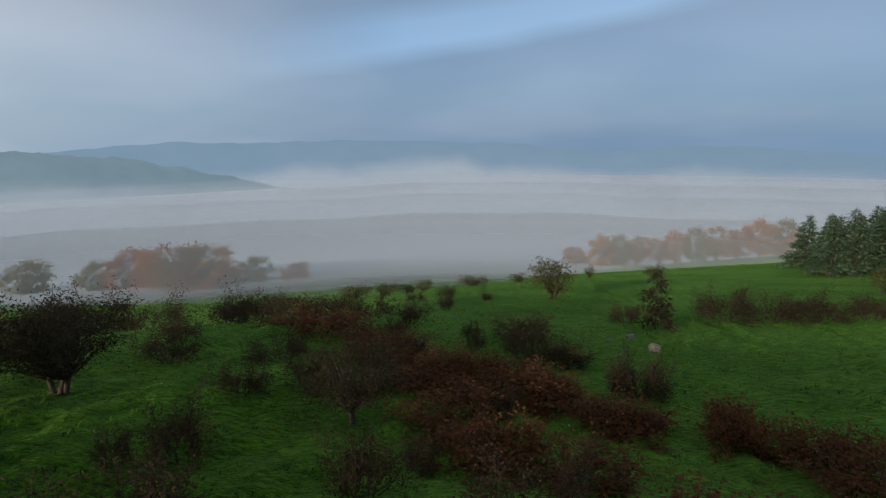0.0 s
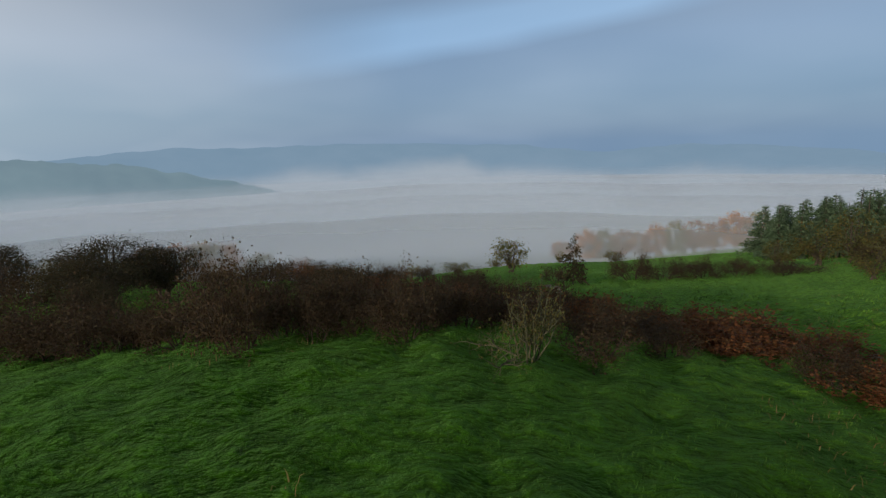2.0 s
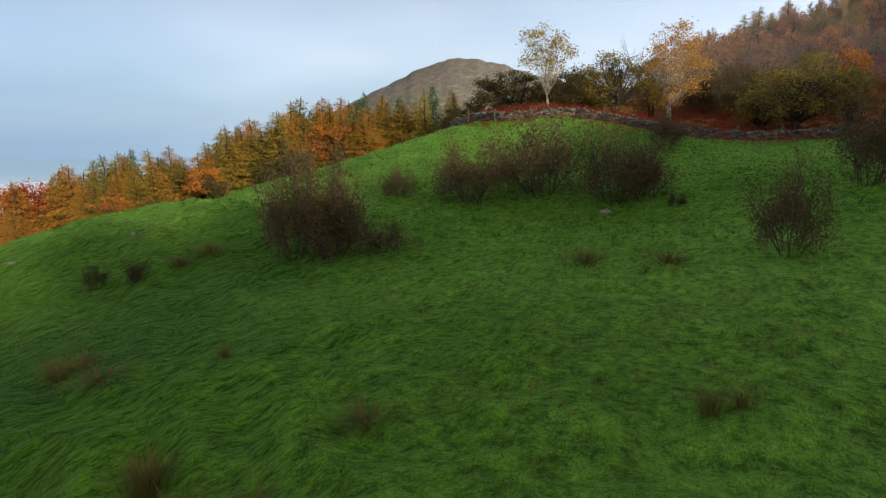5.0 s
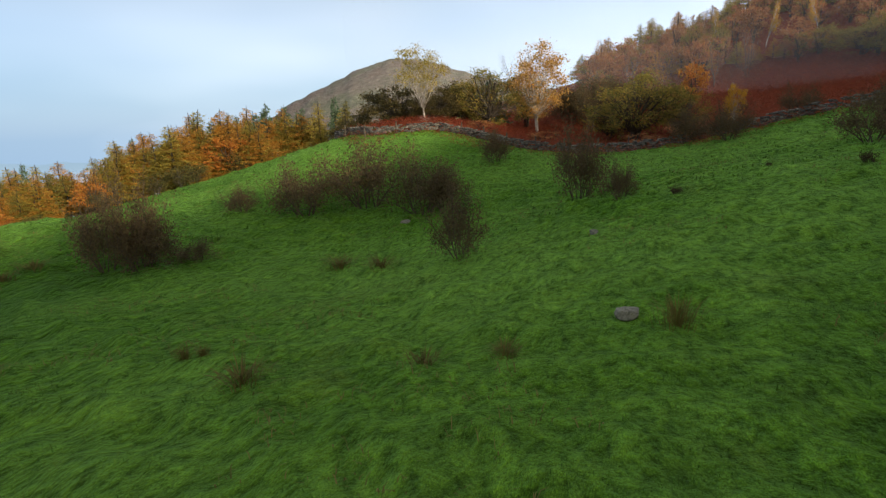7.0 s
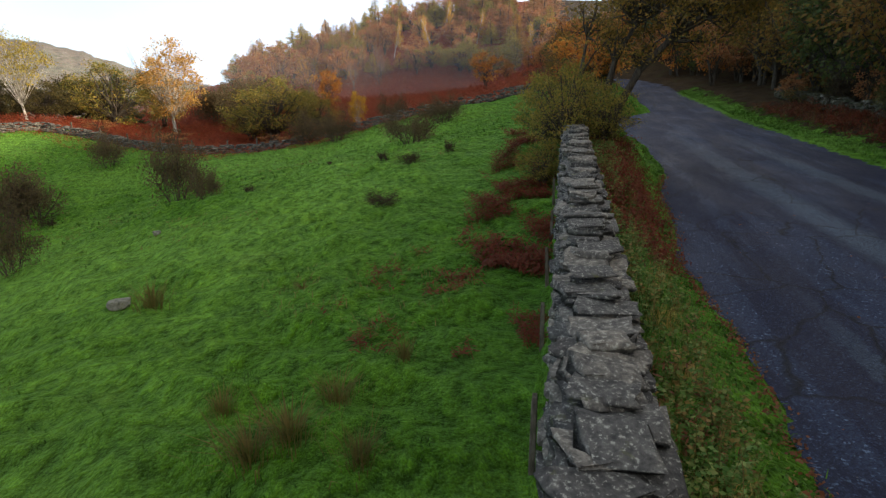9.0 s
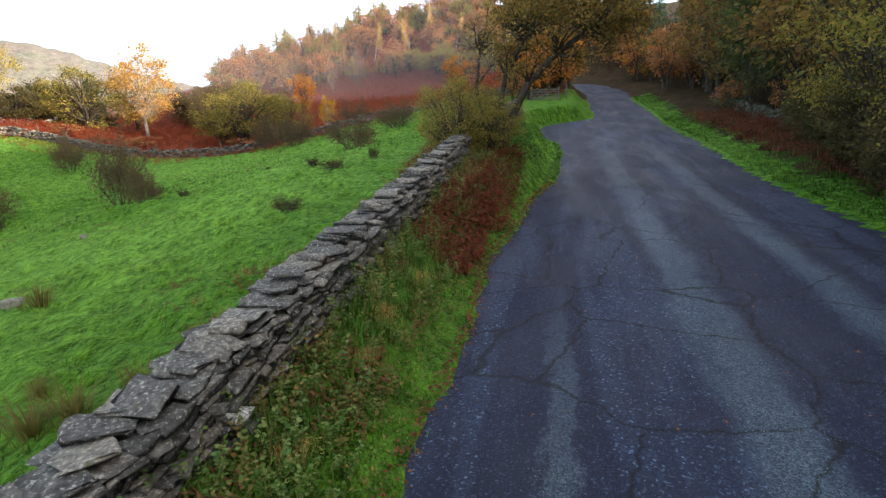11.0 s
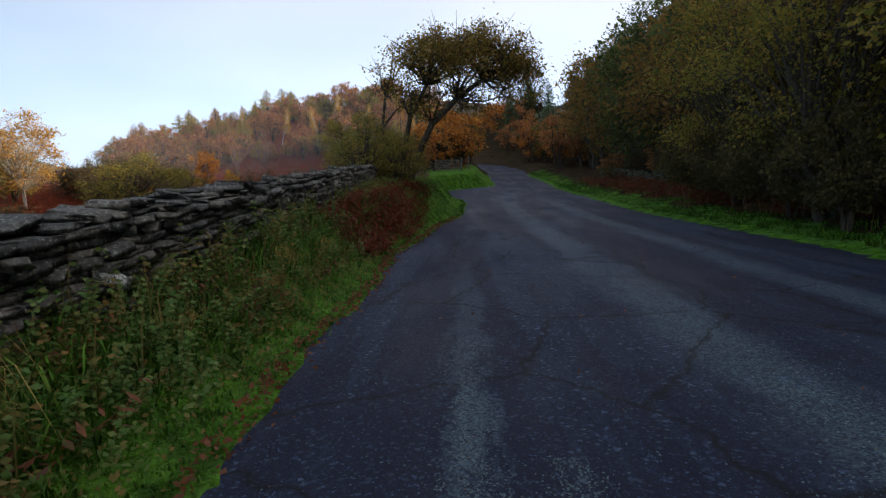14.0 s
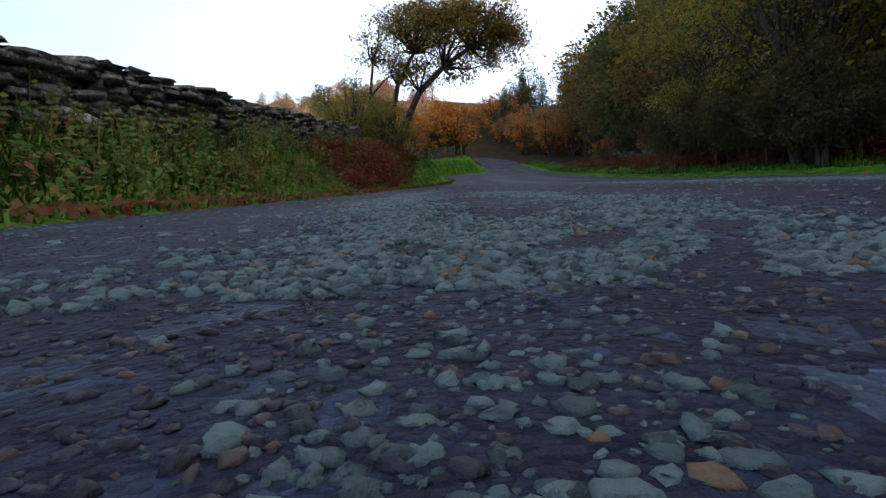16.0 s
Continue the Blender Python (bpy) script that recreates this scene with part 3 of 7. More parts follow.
class Geo:
    """Gathers tubes and leaves as quads."""

    def __init__(self):
        self.v, self.q, self.count = [], [], 0

    def add(self, verts, quads):
        self.v.append(np.asarray(verts, float))
        self.q.append(np.asarray(quads, int) + self.count)
        self.count += len(verts)

    def tube(self, pts, radii, sides):
        pts = np.asarray(pts, float)
        k = len(pts)
        way = np.gradient(pts, axis=0)
        way /= np.linalg.norm(way, axis=1, keepdims=True) + 1e-9
        ref = np.where(np.abs(way[:, 2:3]) > 0.9, [[1.0, 0, 0]], [[0, 0, 1.0]])
        a = np.cross(way, ref)
        a /= np.linalg.norm(a, axis=1, keepdims=True) + 1e-9
        b = np.cross(way, a)
        ang = np.arange(sides) * 2 * math.pi / sides
        ring = a[:, None] * np.cos(ang)[None, :, None] + b[:, None] * np.sin(ang)[None, :, None]
        v = (pts[:, None] + ring * np.asarray(radii, float)[:, None, None]).reshape(-1, 3)
        i, j = np.meshgrid(np.arange(k - 1), np.arange(sides), indexing="ij")
        j2 = (j + 1) % sides
        q = np.stack([i * sides + j, i * sides + j2, (i + 1) * sides + j2, (i + 1) * sides + j], -1).reshape(-1, 4)
        self.add(v, q)

    def leaves(self, rng, at, size, along=None, droop=0.0, slim=0.55):
        """Kite-shaped, slightly folded leaves at the given places."""
        at = np.asarray(at, float)
        n = len(at)
        if not n:
            return
        d = rng.normal(size=(n, 3)) if along is None else along + rng.normal(size=(n, 3)) * 0.45
        d[:, 2] -= droop
        d /= np.linalg.norm(d, axis=1, keepdims=True) + 1e-9
        w = np.cross(d, rng.normal(size=(n, 3)))
        w /= np.linalg.norm(w, axis=1, keepdims=True) + 1e-9
        up = np.cross(d, w)
        s = size * rng.uniform(0.6, 1.3, (n, 1))
        v = np.stack([at, at + d * s * 0.5 + w * s * slim * 0.5 + up * s * 0.08, at + d * s, at + d * s * 0.5 - w * s * slim * 0.5 + up * s * 0.08], 1)
        self.add(v.reshape(-1, 3), np.arange(n * 4).reshape(-1, 4))

    def mesh(self, name, mat):
        return link_mesh(name, np.concatenate(self.v), np.concatenate(self.q), [mat])


def grow(rng, geo, start, way, length, radius, depth, opt, tips):
    """One limb and, from it, its branches and twigs."""
    seg = opt["seg"] if depth else 2
    pts, p, d = [np.array(start, float)], np.array(start, float), np.array(way, float)
    d /= np.linalg.norm(d)
    for _ in range(seg):
        d = d + rng.normal(size=3) * opt["crook"] + np.array(opt["pull"]) * (1.0 / seg)
        d /= np.linalg.norm(d)
        p = p + d * length / seg
        pts.append(p)
    taper = np.linspace(1, opt["taper"] if depth else 0.35, seg + 1)
    geo.tube(pts, radius * taper, opt["sides"][min(depth, len(opt["sides"]) - 1)])
    if depth == 0:
        for f in np.linspace(0.25, 1, opt.get("per_twig", 3)):
            i = min(int(f * seg), seg - 1)
            tips.append((pts[i] + (pts[i + 1] - pts[i]) * (f * seg - i), d))
        return
    n = opt["kids"][depth - 1]
    for j in range(n):
        f = opt["from"] + (1 - opt["from"]) * (j + rng.uniform(0.2, 0.9)) / n
        i = min(int(f * seg), seg - 1)
        at = pts[i] + (pts[i + 1] - pts[i]) * (f * seg - i)
        side = rng.normal(size=3)
        side -= side @ d * d
        side /= np.linalg.norm(side) + 1e-9
        new_way = d * (1 - opt["open"]) + side * opt["open"] + np.array([0, 0, opt["lift"]])
        grow(rng, geo, at, new_way, length * opt["shrink"] * rng.uniform(0.75, 1.15) * (1.15 - 0.4 * f), radius * opt["thin"] * (1.1 - 0.4 * f), depth - 1, opt, tips)
    grow(rng, geo, pts[-1], d, length * opt["shrink"], radius * opt["taper"], depth - 1, opt, tips)


def tree_meshes(name, seed, opt, stems, bark, leaf, leaf_size, per_tip, scatter, droop=0.0):
    """Wood and foliage of one tree or bush, about as many metres high as its stems make it."""
    rng = np.random.default_rng(seed)
    wood, crown, tips = Geo(), Geo(), []
    for start, way, length, radius, depth in stems(rng):
        grow(rng, wood, start, way, length, radius, depth, opt, tips)
    places = np.array([t[0] for t in tips])
    ways = np.array([t[1] for t in tips])
    at = np.repeat(places, per_tip, 0) + rng.normal(size=(len(places) * per_tip, 3)) * scatter
    at[:, 2] = np.maximum(at[:, 2], 0.03)
    crown.leaves(rng, at, leaf_size, np.repeat(ways, per_tip, 0) * 0.5, droop)
    return wood.mesh(name + "_wood", bark), crown.mesh(name + "_leaves", leaf)


def height_of(*meshes):
    top = 0
    for me in meshes:
        co = np.empty(len(me.vertices) * 3, np.float32)
        me.vertices.foreach_get("co", co)
        top = max(top, np.percentile(co[2::3], 99.7))
    return top


def width_of(*meshes):
    best = 0
    for me in meshes:
        co = np.empty(len(me.vertices) * 3, np.float32)
        me.vertices.foreach_get("co", co)
        best = max(best, np.percentile(np.hypot(co[0::3], co[1::3]), 95) * 2)
    return best


def plant(kind, meshes, names, x, y, h, w, turn, label, category, group="", sink=0.05):
    """One tree or bush from meshes that all its kind share."""
    wood, crown = meshes
    z = float(land(x, y)) - sink
    ob = thing(kind, x, y, z, label, category, group)
    hs = h / height_of(wood, crown)
    ws = w / width_of(wood, crown) if w else hs
    ob.rotation_euler[2] = turn
    ob.scale = (ws, ws, hs)
    part(names[0], wood, ob)
    part(names[1], crown, ob)
    return ob

# ---- ground, road, distance ----
def graded(lo, hi, mid, fine, grow_by):
    """Steps that are fine round mid and widen outwards."""
    out, step, v = [mid], fine, mid
    while v < hi:
        v, step = v + step, step * (grow_by if v > mid + 40 else 1.0)
        out.append(v)
    step, v = fine, mid
    while v > lo:
        v, step = v - step, step * (grow_by if v < mid - 34 else 1.0)
        out.insert(0, v)
    return np.array(out)


def lumps(x, y):
    """Tussocky unevenness of the pasture."""
    out = np.zeros(np.shape(x))
    rng = np.random.default_rng(5)
    for k in range(34):
        f, a = rng.uniform(1.1, 5.5), rng.uniform(0, math.pi * 2)
        out += 0.028 / f ** 0.5 * np.sin(f * (x * math.cos(a) + y * math.sin(a)) + rng.uniform(0, 6.28) + 0.8 * np.sin(0.17 * x + k) + 0.8 * np.sin(0.19 * y - k))
    return out


def field_only(x, y):
    s, c = road_frame(x, y)
    return smooth(4.0, 4.6, -c) + smooth(0.5, 1.5, c - right_edge(s)) * (c > 0)


def sheet(xs, ys, height):
    X, Y = np.meshgrid(xs, ys, indexing="ij")
    Z = height(X, Y)
    ny = len(ys)
    i, j = np.meshgrid(np.arange(len(xs) - 1), np.arange(ny - 1), indexing="ij")
    q = np.stack([i * ny + j, (i + 1) * ny + j, (i + 1) * ny + j + 1, i * ny + j + 1], -1).reshape(-1, 4)
    return np.stack([X, Y, Z], -1).reshape(-1, 3), q


TRACK = np.array(((-1.4, 9.4), (1.6, 10.3), (7.7, 10.9), (11.6, 11.6), (14.2, 14.8), (14.1, 20.6), (14.9, 30.2), (16.5, 43.4), (14.5, 55.8)))


def ruts(x, y):
    """Two wheel ruts that an old tractor left across the knoll."""
    best = np.full(np.shape(x), 19.0)
    for (x0, y0), (x1, y1) in zip(TRACK, TRACK[1:]):
        dx, dy = x1 - x0, y1 - y0
        u = np.clip(((x - x0) * dx + (y - y0) * dy) / (dx * dx + dy * dy), 0, 1)
        best = np.minimum(best, np.hypot(x - x0 - u * dx, y - y0 - u * dy))
    return 0.30 * np.exp(-((best - 0.85) / 0.3) ** 2) - 0.07 * np.exp(-((best - 1.5) / 0.35) ** 2)


def ground_height(x, y):
    s, c = road_frame(x, y)
    z = land(x, y) + lumps(x, y) * (0.25 + 1.0 * np.clip(field_only(x, y), 0, 1)) - ruts(x, y)
    paved = smooth(0.0, 0.25, c - left_edge(s)) * smooth(0.0, 0.25, right_edge(s) - c) * (s > -60) * (s < 85)
    edge = smooth(-0.3, 0.0, c - left_edge(s)) * smooth(-0.3, 0.0, right_edge(s) - c) * (s > -60) * (s < 85)
    z = z * (1 - edge) + (land(x, y) + 0.02 * (1 - paved)) * edge
    return z - 0.06 * paved


FAR_WALL = [(52.0, -44.0), (54.5, -40.0), (56.5, -35.0), (58.5, -30.5), (60.5, -26.5), (62.0, -22.0), (63.5, -18.0), (66.0, -12.4), (66.5, -8.0), (67.5, -3.0), (71.5, 3.0), (73.0, 8.0), (70.5, 11.5), (69.5, 15.0), (74.0, 22.0), (84.0, 27.0)]
LINE = np.array(FAR_WALL)


def beyond_wall(x, y):
    """Metres beyond the field wall."""
    wx = np.interp(y, LINE[:, 1], LINE[:, 0])
    wx = np.where(y < LINE[0, 1], LINE[0, 0] + (LINE[0, 1] - y) * 0.2, wx)
    return x - wx


def bracken_zone(x, y):
    s, c = road_frame(x, y)
    return (beyond_wall(x, y) > 0.6) & (y < 24) & (c < left_edge(np.minimum(s, 86)) - 2.5)


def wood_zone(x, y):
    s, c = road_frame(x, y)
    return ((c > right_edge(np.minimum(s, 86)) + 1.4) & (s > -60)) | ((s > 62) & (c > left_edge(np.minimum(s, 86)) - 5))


v, q = sheet(graded(-4600, 4600, 12, 0.42, 1.032), graded(-2500, 4600, -8, 0.42, 1.032), ground_height)
mid = v[q].mean(1)
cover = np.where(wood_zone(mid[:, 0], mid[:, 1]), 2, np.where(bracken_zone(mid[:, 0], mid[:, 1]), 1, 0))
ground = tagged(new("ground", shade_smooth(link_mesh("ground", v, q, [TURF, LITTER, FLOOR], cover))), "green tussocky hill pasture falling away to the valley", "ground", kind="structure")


def road_mesh():
    ss = np.concatenate([np.arange(-60, -2, 1.0), np.arange(-2, 12, 0.2), np.arange(12, 85, 0.6)])
    us = np.linspace(0, 1, 40)
    S, U = np.meshgrid(ss, us, indexing="ij")
    rng = np.random.default_rng(3)
    jag = np.interp(ss, np.arange(-60, 86, 0.5), rng.normal(size=292) * 0.05)[:, None]
    L, R = left_edge(S) + jag, right_edge(S) - jag
    C = L + (R - L) * U
    Z = road_z(S, C) + 0.05 * np.sin(U * math.pi) * 0.6 + 0.006
    X, Y = at_road(S, C)
    n = len(us)
    i, j = np.meshgrid(np.arange(len(ss) - 1), np.arange(n - 1), indexing="ij")
    q = np.stack([i * n + j, i * n + j + 1, (i + 1) * n + j + 1, (i + 1) * n + j], -1).reshape(-1, 4)
    return link_mesh("road", np.stack([X, Y, Z], -1).reshape(-1, 3), q[:, ::-1], [ASPHALT])


road = tagged(new("road", shade_smooth(road_mesh())), "dark worn asphalt lane with pale exposed chippings", "road", kind="structure")


def road_surface(s, c):
    u = np.clip((c - left_edge(s)) / (right_edge(s) - left_edge(s)), 0, 1)
    return road_z(s, c) + 0.03 * np.sin(u * math.pi) + 0.006


# fog that fills the valley: drifting sheets one above the other, and the billows of their far rim
MID_Y, WIDE = 18.0, 2.33                  # the middle of the view over the valley, and the spread of its fog


def fog_material(name, veil_of, tint, glow=False):
    """Sheets of droplets; a far rim with glow emits its paleness instead of catching light."""
    k = Mat(name)
    xyz = k.n.new("ShaderNodeSeparateXYZ")
    k.l.new(k.pos, xyz.inputs[0])
    dy = k.math("SUBTRACT", xyz.outputs[1], MID_Y)
    r = k.math("SQRT", k.math("ADD", k.math("MULTIPLY", xyz.outputs[0], xyz.outputs[0]), k.math("MULTIPLY", dy, dy)))

    def span(v, a, b):
        m = k.n.new("ShaderNodeMapRange")
        m.interpolation_type = "SMOOTHSTEP"
        m.inputs["From Min"].default_value, m.inputs["From Max"].default_value = a, b
        k.l.new(v, m.inputs[0])
        return m.outputs[0]
    vis = veil_of(k, r, xyz.outputs[2], span)
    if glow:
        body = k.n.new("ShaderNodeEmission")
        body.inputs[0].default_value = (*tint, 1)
    else:
        body, dif, trl = (k.n.new(t) for t in ("ShaderNodeMixShader", "ShaderNodeBsdfDiffuse", "ShaderNodeBsdfTranslucent"))
        dif.inputs[0].default_value = trl.inputs[0].default_value = (*tint, 1)
        body.inputs[0].default_value = 0.25
        k.l.new(dif.outputs[0], body.inputs[1])
        k.l.new(trl.outputs[0], body.inputs[2])
    clear, mx = k.n.new("ShaderNodeBsdfTransparent"), k.n.new("ShaderNodeMixShader")
    k.l.new(vis, mx.inputs[0])
    k.l.new(clear.outputs[0], mx.inputs[1])
    k.l.new(body.outputs[0], mx.inputs[2])
    k.l.new(mx.outputs[0], k.n["Material Output"].inputs[0])
    return k.m


def sheet_veil(low, high, scale, start, fade):
    def veil(k, r, z, span):
        n = k.ramp(k.noise(scale, 3, 0.5, (1, 1, 0.5)), (0.34, (low, low, low)), (0.66, (high, high, high)))
        out = k.math("MULTIPLY", n, span(r, *start))
        return k.math("MULTIPLY", out, span(k.math("ADD", r, k.math("MULTIPLY", k.noise(0.0013, 3, 0.5), 2100)), *fade))
    return veil


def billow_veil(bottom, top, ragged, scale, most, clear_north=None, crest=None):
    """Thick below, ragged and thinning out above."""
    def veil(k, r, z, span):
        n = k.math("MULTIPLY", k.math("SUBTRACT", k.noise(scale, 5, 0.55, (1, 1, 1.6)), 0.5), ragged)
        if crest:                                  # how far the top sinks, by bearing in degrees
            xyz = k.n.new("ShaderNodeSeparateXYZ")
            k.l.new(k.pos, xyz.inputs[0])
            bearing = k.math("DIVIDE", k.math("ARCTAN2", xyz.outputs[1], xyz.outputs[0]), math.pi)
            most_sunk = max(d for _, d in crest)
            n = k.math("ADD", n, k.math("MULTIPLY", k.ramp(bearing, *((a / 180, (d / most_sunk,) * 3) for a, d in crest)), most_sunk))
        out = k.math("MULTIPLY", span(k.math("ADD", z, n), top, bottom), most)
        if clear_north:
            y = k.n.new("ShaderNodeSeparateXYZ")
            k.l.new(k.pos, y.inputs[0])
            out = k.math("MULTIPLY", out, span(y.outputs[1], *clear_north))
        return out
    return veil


def fog_height(drop, rough):
    def z(x, y):
        d = np.hypot(x, y)
        e = np.clip(d - 60, 0, 5000)
        base = -11.5 - drop * (1 + e / (350 if drop < 0 else 1e9)) - 0.14 * e / (1 + e / 900)
        wave = np.minimum(0.022 * e, 5.0) * np.exp(-e / 220) * (np.sin(x * 0.006 + 0.8 * np.sin(y * 0.004)) * np.sin(y * 0.005 + 1.0 + 0.7 * np.sin(x * 0.003)) + 0.5 * np.sin(x * 0.017 + y * 0.011) * np.sin(y * 0.019))
        return base + wave * rough
    return z


def fan(r0, r1, a0, a1, nr, na, height):
    r = r0 * (r1 / r0) ** np.linspace(0, 1, nr)
    a = np.radians(np.linspace(a0, a1, na))
    R, A = np.meshgrid(r, a, indexing="ij")
    X, Y = R * np.cos(A), R * np.sin(A)
    i, j = np.meshgrid(np.arange(nr - 1), np.arange(na - 1), indexing="ij")
    q = np.stack([i * na + j, (i + 1) * na + j, (i + 1) * na + j + 1, i * na + j + 1], -1).reshape(-1, 4)
    return np.stack([X * WIDE, Y * WIDE + MID_Y, height(X, Y) * WIDE], -1).reshape(-1, 3), q


def fog_object(v, q, mat, label):
    tagged(new("fog_bank", shade_smooth(link_mesh("fog_bank", v, q, [mat]))), label, "fog", kind="stuff")


for drop, rough, low, high, scale, start, fade, reach in ((-3.4, 0.15, 0.2, 0.24, 0.005, (163, 466), (5360, 2100), 2300), (5.0, 0.12, 1.0, 1.0, 0.009, (140, 315), (7450, 4660), 2850)):
    fog_object(*fan(56, reach, 15, 178, 90, 120, fog_height(drop, rough)), fog_material("valley_fog", sheet_veil(low, high, scale, start, fade), (0.86, 0.92, 1.0)), "pale drifting valley fog")


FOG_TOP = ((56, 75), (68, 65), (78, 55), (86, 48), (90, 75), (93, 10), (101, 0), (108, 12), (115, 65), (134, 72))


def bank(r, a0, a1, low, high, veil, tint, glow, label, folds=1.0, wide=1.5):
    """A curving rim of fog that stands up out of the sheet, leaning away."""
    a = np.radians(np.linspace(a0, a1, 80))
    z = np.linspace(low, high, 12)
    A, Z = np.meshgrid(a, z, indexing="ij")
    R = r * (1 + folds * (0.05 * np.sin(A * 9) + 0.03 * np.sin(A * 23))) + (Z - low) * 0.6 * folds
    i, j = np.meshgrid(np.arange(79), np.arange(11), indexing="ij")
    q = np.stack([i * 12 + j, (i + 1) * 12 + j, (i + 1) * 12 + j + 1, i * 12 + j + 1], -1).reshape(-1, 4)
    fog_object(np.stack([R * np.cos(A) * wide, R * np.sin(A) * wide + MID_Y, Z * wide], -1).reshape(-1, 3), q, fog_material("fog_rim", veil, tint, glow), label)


# the next three rims glow: the fog's brightness is emitted, not lit
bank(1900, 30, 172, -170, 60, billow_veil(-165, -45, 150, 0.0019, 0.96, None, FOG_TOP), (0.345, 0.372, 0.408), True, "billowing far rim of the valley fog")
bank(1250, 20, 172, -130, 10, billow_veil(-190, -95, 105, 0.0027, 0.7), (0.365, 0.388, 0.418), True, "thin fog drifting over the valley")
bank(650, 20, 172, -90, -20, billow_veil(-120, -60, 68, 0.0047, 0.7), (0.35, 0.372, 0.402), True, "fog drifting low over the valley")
bank(56, -62, 12, -10, 34, billow_veil(10, 46, 14, 0.018, 0.13, (60, 0)), (0.60, 0.62, 0.68), False, "thin morning haze before the hillside wood", 0.0, WIDE)
bank(92, 15, 175, -42, 14, billow_veil(-33, -8, 9, 0.013, 0.34), (0.56, 0.64, 0.75), False, "thin mist round the trees at the fog's edge", 0.0, WIDE)


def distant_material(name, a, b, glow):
    """A far slope whose emission colour holds the haze of miles of damp air."""
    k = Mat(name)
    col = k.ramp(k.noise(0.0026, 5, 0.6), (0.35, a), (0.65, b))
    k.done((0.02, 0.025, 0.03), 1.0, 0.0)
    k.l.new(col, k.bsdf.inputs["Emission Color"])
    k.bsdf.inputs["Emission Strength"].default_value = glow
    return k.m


def ridge(name, label, distance, a0, a1, heights, mat, depth=500, base=-190):
    """A far hill: its skyline's elevation in degrees at even steps of azimuth."""
    na, nr = 160, 14
    a = np.linspace(a0, a1, na)
    el = np.interp(a, np.linspace(a0, a1, len(heights)), heights)
    el = np.convolve(np.pad(el, 4, mode="edge"), np.ones(9) / 9, "valid")
    rng = np.random.default_rng(int(distance))
    el = el + np.convolve(rng.normal(size=na) * 0.12, np.ones(3) / 3, "same")
    top = distance * np.tan(np.radians(el)) + 1.0
    u = np.linspace(-1, 1, nr)
    R = distance + depth * u[:, None] + np.zeros(na)[None]
    Z = base + (top - base)[None] * (np.cos(u * math.pi / 2) ** 0.8)[:, None]
    A = np.radians(a)[None] + np.zeros(nr)[:, None]
    i, j = np.meshgrid(np.arange(nr - 1), np.arange(na - 1), indexing="ij")
    q = np.stack([i * na + j, (i + 1) * na + j, (i + 1) * na + j + 1, i * na + j + 1], -1).reshape(-1, 4)
    me = link_mesh(name, np.stack([R * np.cos(A), R * np.sin(A) + MID_Y, Z], -1).reshape(-1, 3), q, [mat])
    return tagged(new(name, shade_smooth(me)), label, "hill", kind="structure")


# the haze over these fells is painted as a glow of their own
HAZE_BLUE = distant_material("far_fell_haze_glow", (0.172, 0.244, 0.316), (0.188, 0.258, 0.330), 1.0)
HAZE_GREEN = distant_material("near_fell_haze_glow", (0.15, 0.205, 0.235), (0.175, 0.235, 0.26), 1.0)
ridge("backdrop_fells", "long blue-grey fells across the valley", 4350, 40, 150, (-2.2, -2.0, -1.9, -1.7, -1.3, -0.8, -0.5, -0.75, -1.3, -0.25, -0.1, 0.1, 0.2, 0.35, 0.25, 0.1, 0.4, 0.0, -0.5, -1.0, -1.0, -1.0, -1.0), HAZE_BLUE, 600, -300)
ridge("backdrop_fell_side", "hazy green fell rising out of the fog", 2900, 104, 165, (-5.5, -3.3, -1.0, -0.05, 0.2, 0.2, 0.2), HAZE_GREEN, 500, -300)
FELL_ROCK = Mat("craggy_fell")
n1, n2 = FELL_ROCK.noise(0.012, 5, 0.6), FELL_ROCK.noise(0.10, 7, 0.72, (1.0, 1.0, 2.2))
FELL_ROCK.bump(FELL_ROCK.math("ADD", n1, n2), 0.8, 6.0)
# rock tones raised and greyed, so the colour holds some distance haze
fell = FELL_ROCK.ramp(n1, (0.36, (0.20, 0.155, 0.135)), (0.50, (0.215, 0.19, 0.165)), (0.62, (0.175, 0.18, 0.135)))
fell = FELL_ROCK.mix(0.7, fell, FELL_ROCK.ramp(n2, (0.36, (0.55, 0.56, 0.60)), (0.52, (1.0, 1.0, 1.0)), (0.60, (1.15, 1.15, 1.15)), (0.68, (2.1, 2.15, 2.2))), "MULTIPLY")
FELL = FELL_ROCK.done(fell, 0.95, 0.1)
ridge("backdrop_crag", "flat-topped craggy brown fell", 900, -5, 37, (1.0, 1.6, 2.3, 3.0, 3.8, 4.5, 5.55, 6.35, 6.5, 5.5, 4.2, 3.0, 1.2, -0.8, -2.5), FELL, 260, -60)

# ---- trees and bushes ----
def opts(**k):
    base = dict(seg=4, crook=0.16, pull=(0, 0, 0.15), taper=0.55, sides=(3, 4, 5, 7), kids=(4, 4, 4), open=0.6, lift=0.12, shrink=0.62, thin=0.55)
    base["from"] = 0.25
    base.update(k)
    return base


def fan_stems(n, length, radius, depth, spread, foot=0.12):
    def stems(rng):
        for i in range(n):
            a = i * 2.4 + rng.uniform(-0.4, 0.4)
            r = spread * rng.uniform(0.15, 1.0)
            yield (foot * math.cos(a), foot * math.sin(a), 0), (r * math.cos(a), r * math.sin(a), 1.0), length * rng.uniform(0.7, 1.1), radius * rng.uniform(0.7, 1.1), depth
    return stems


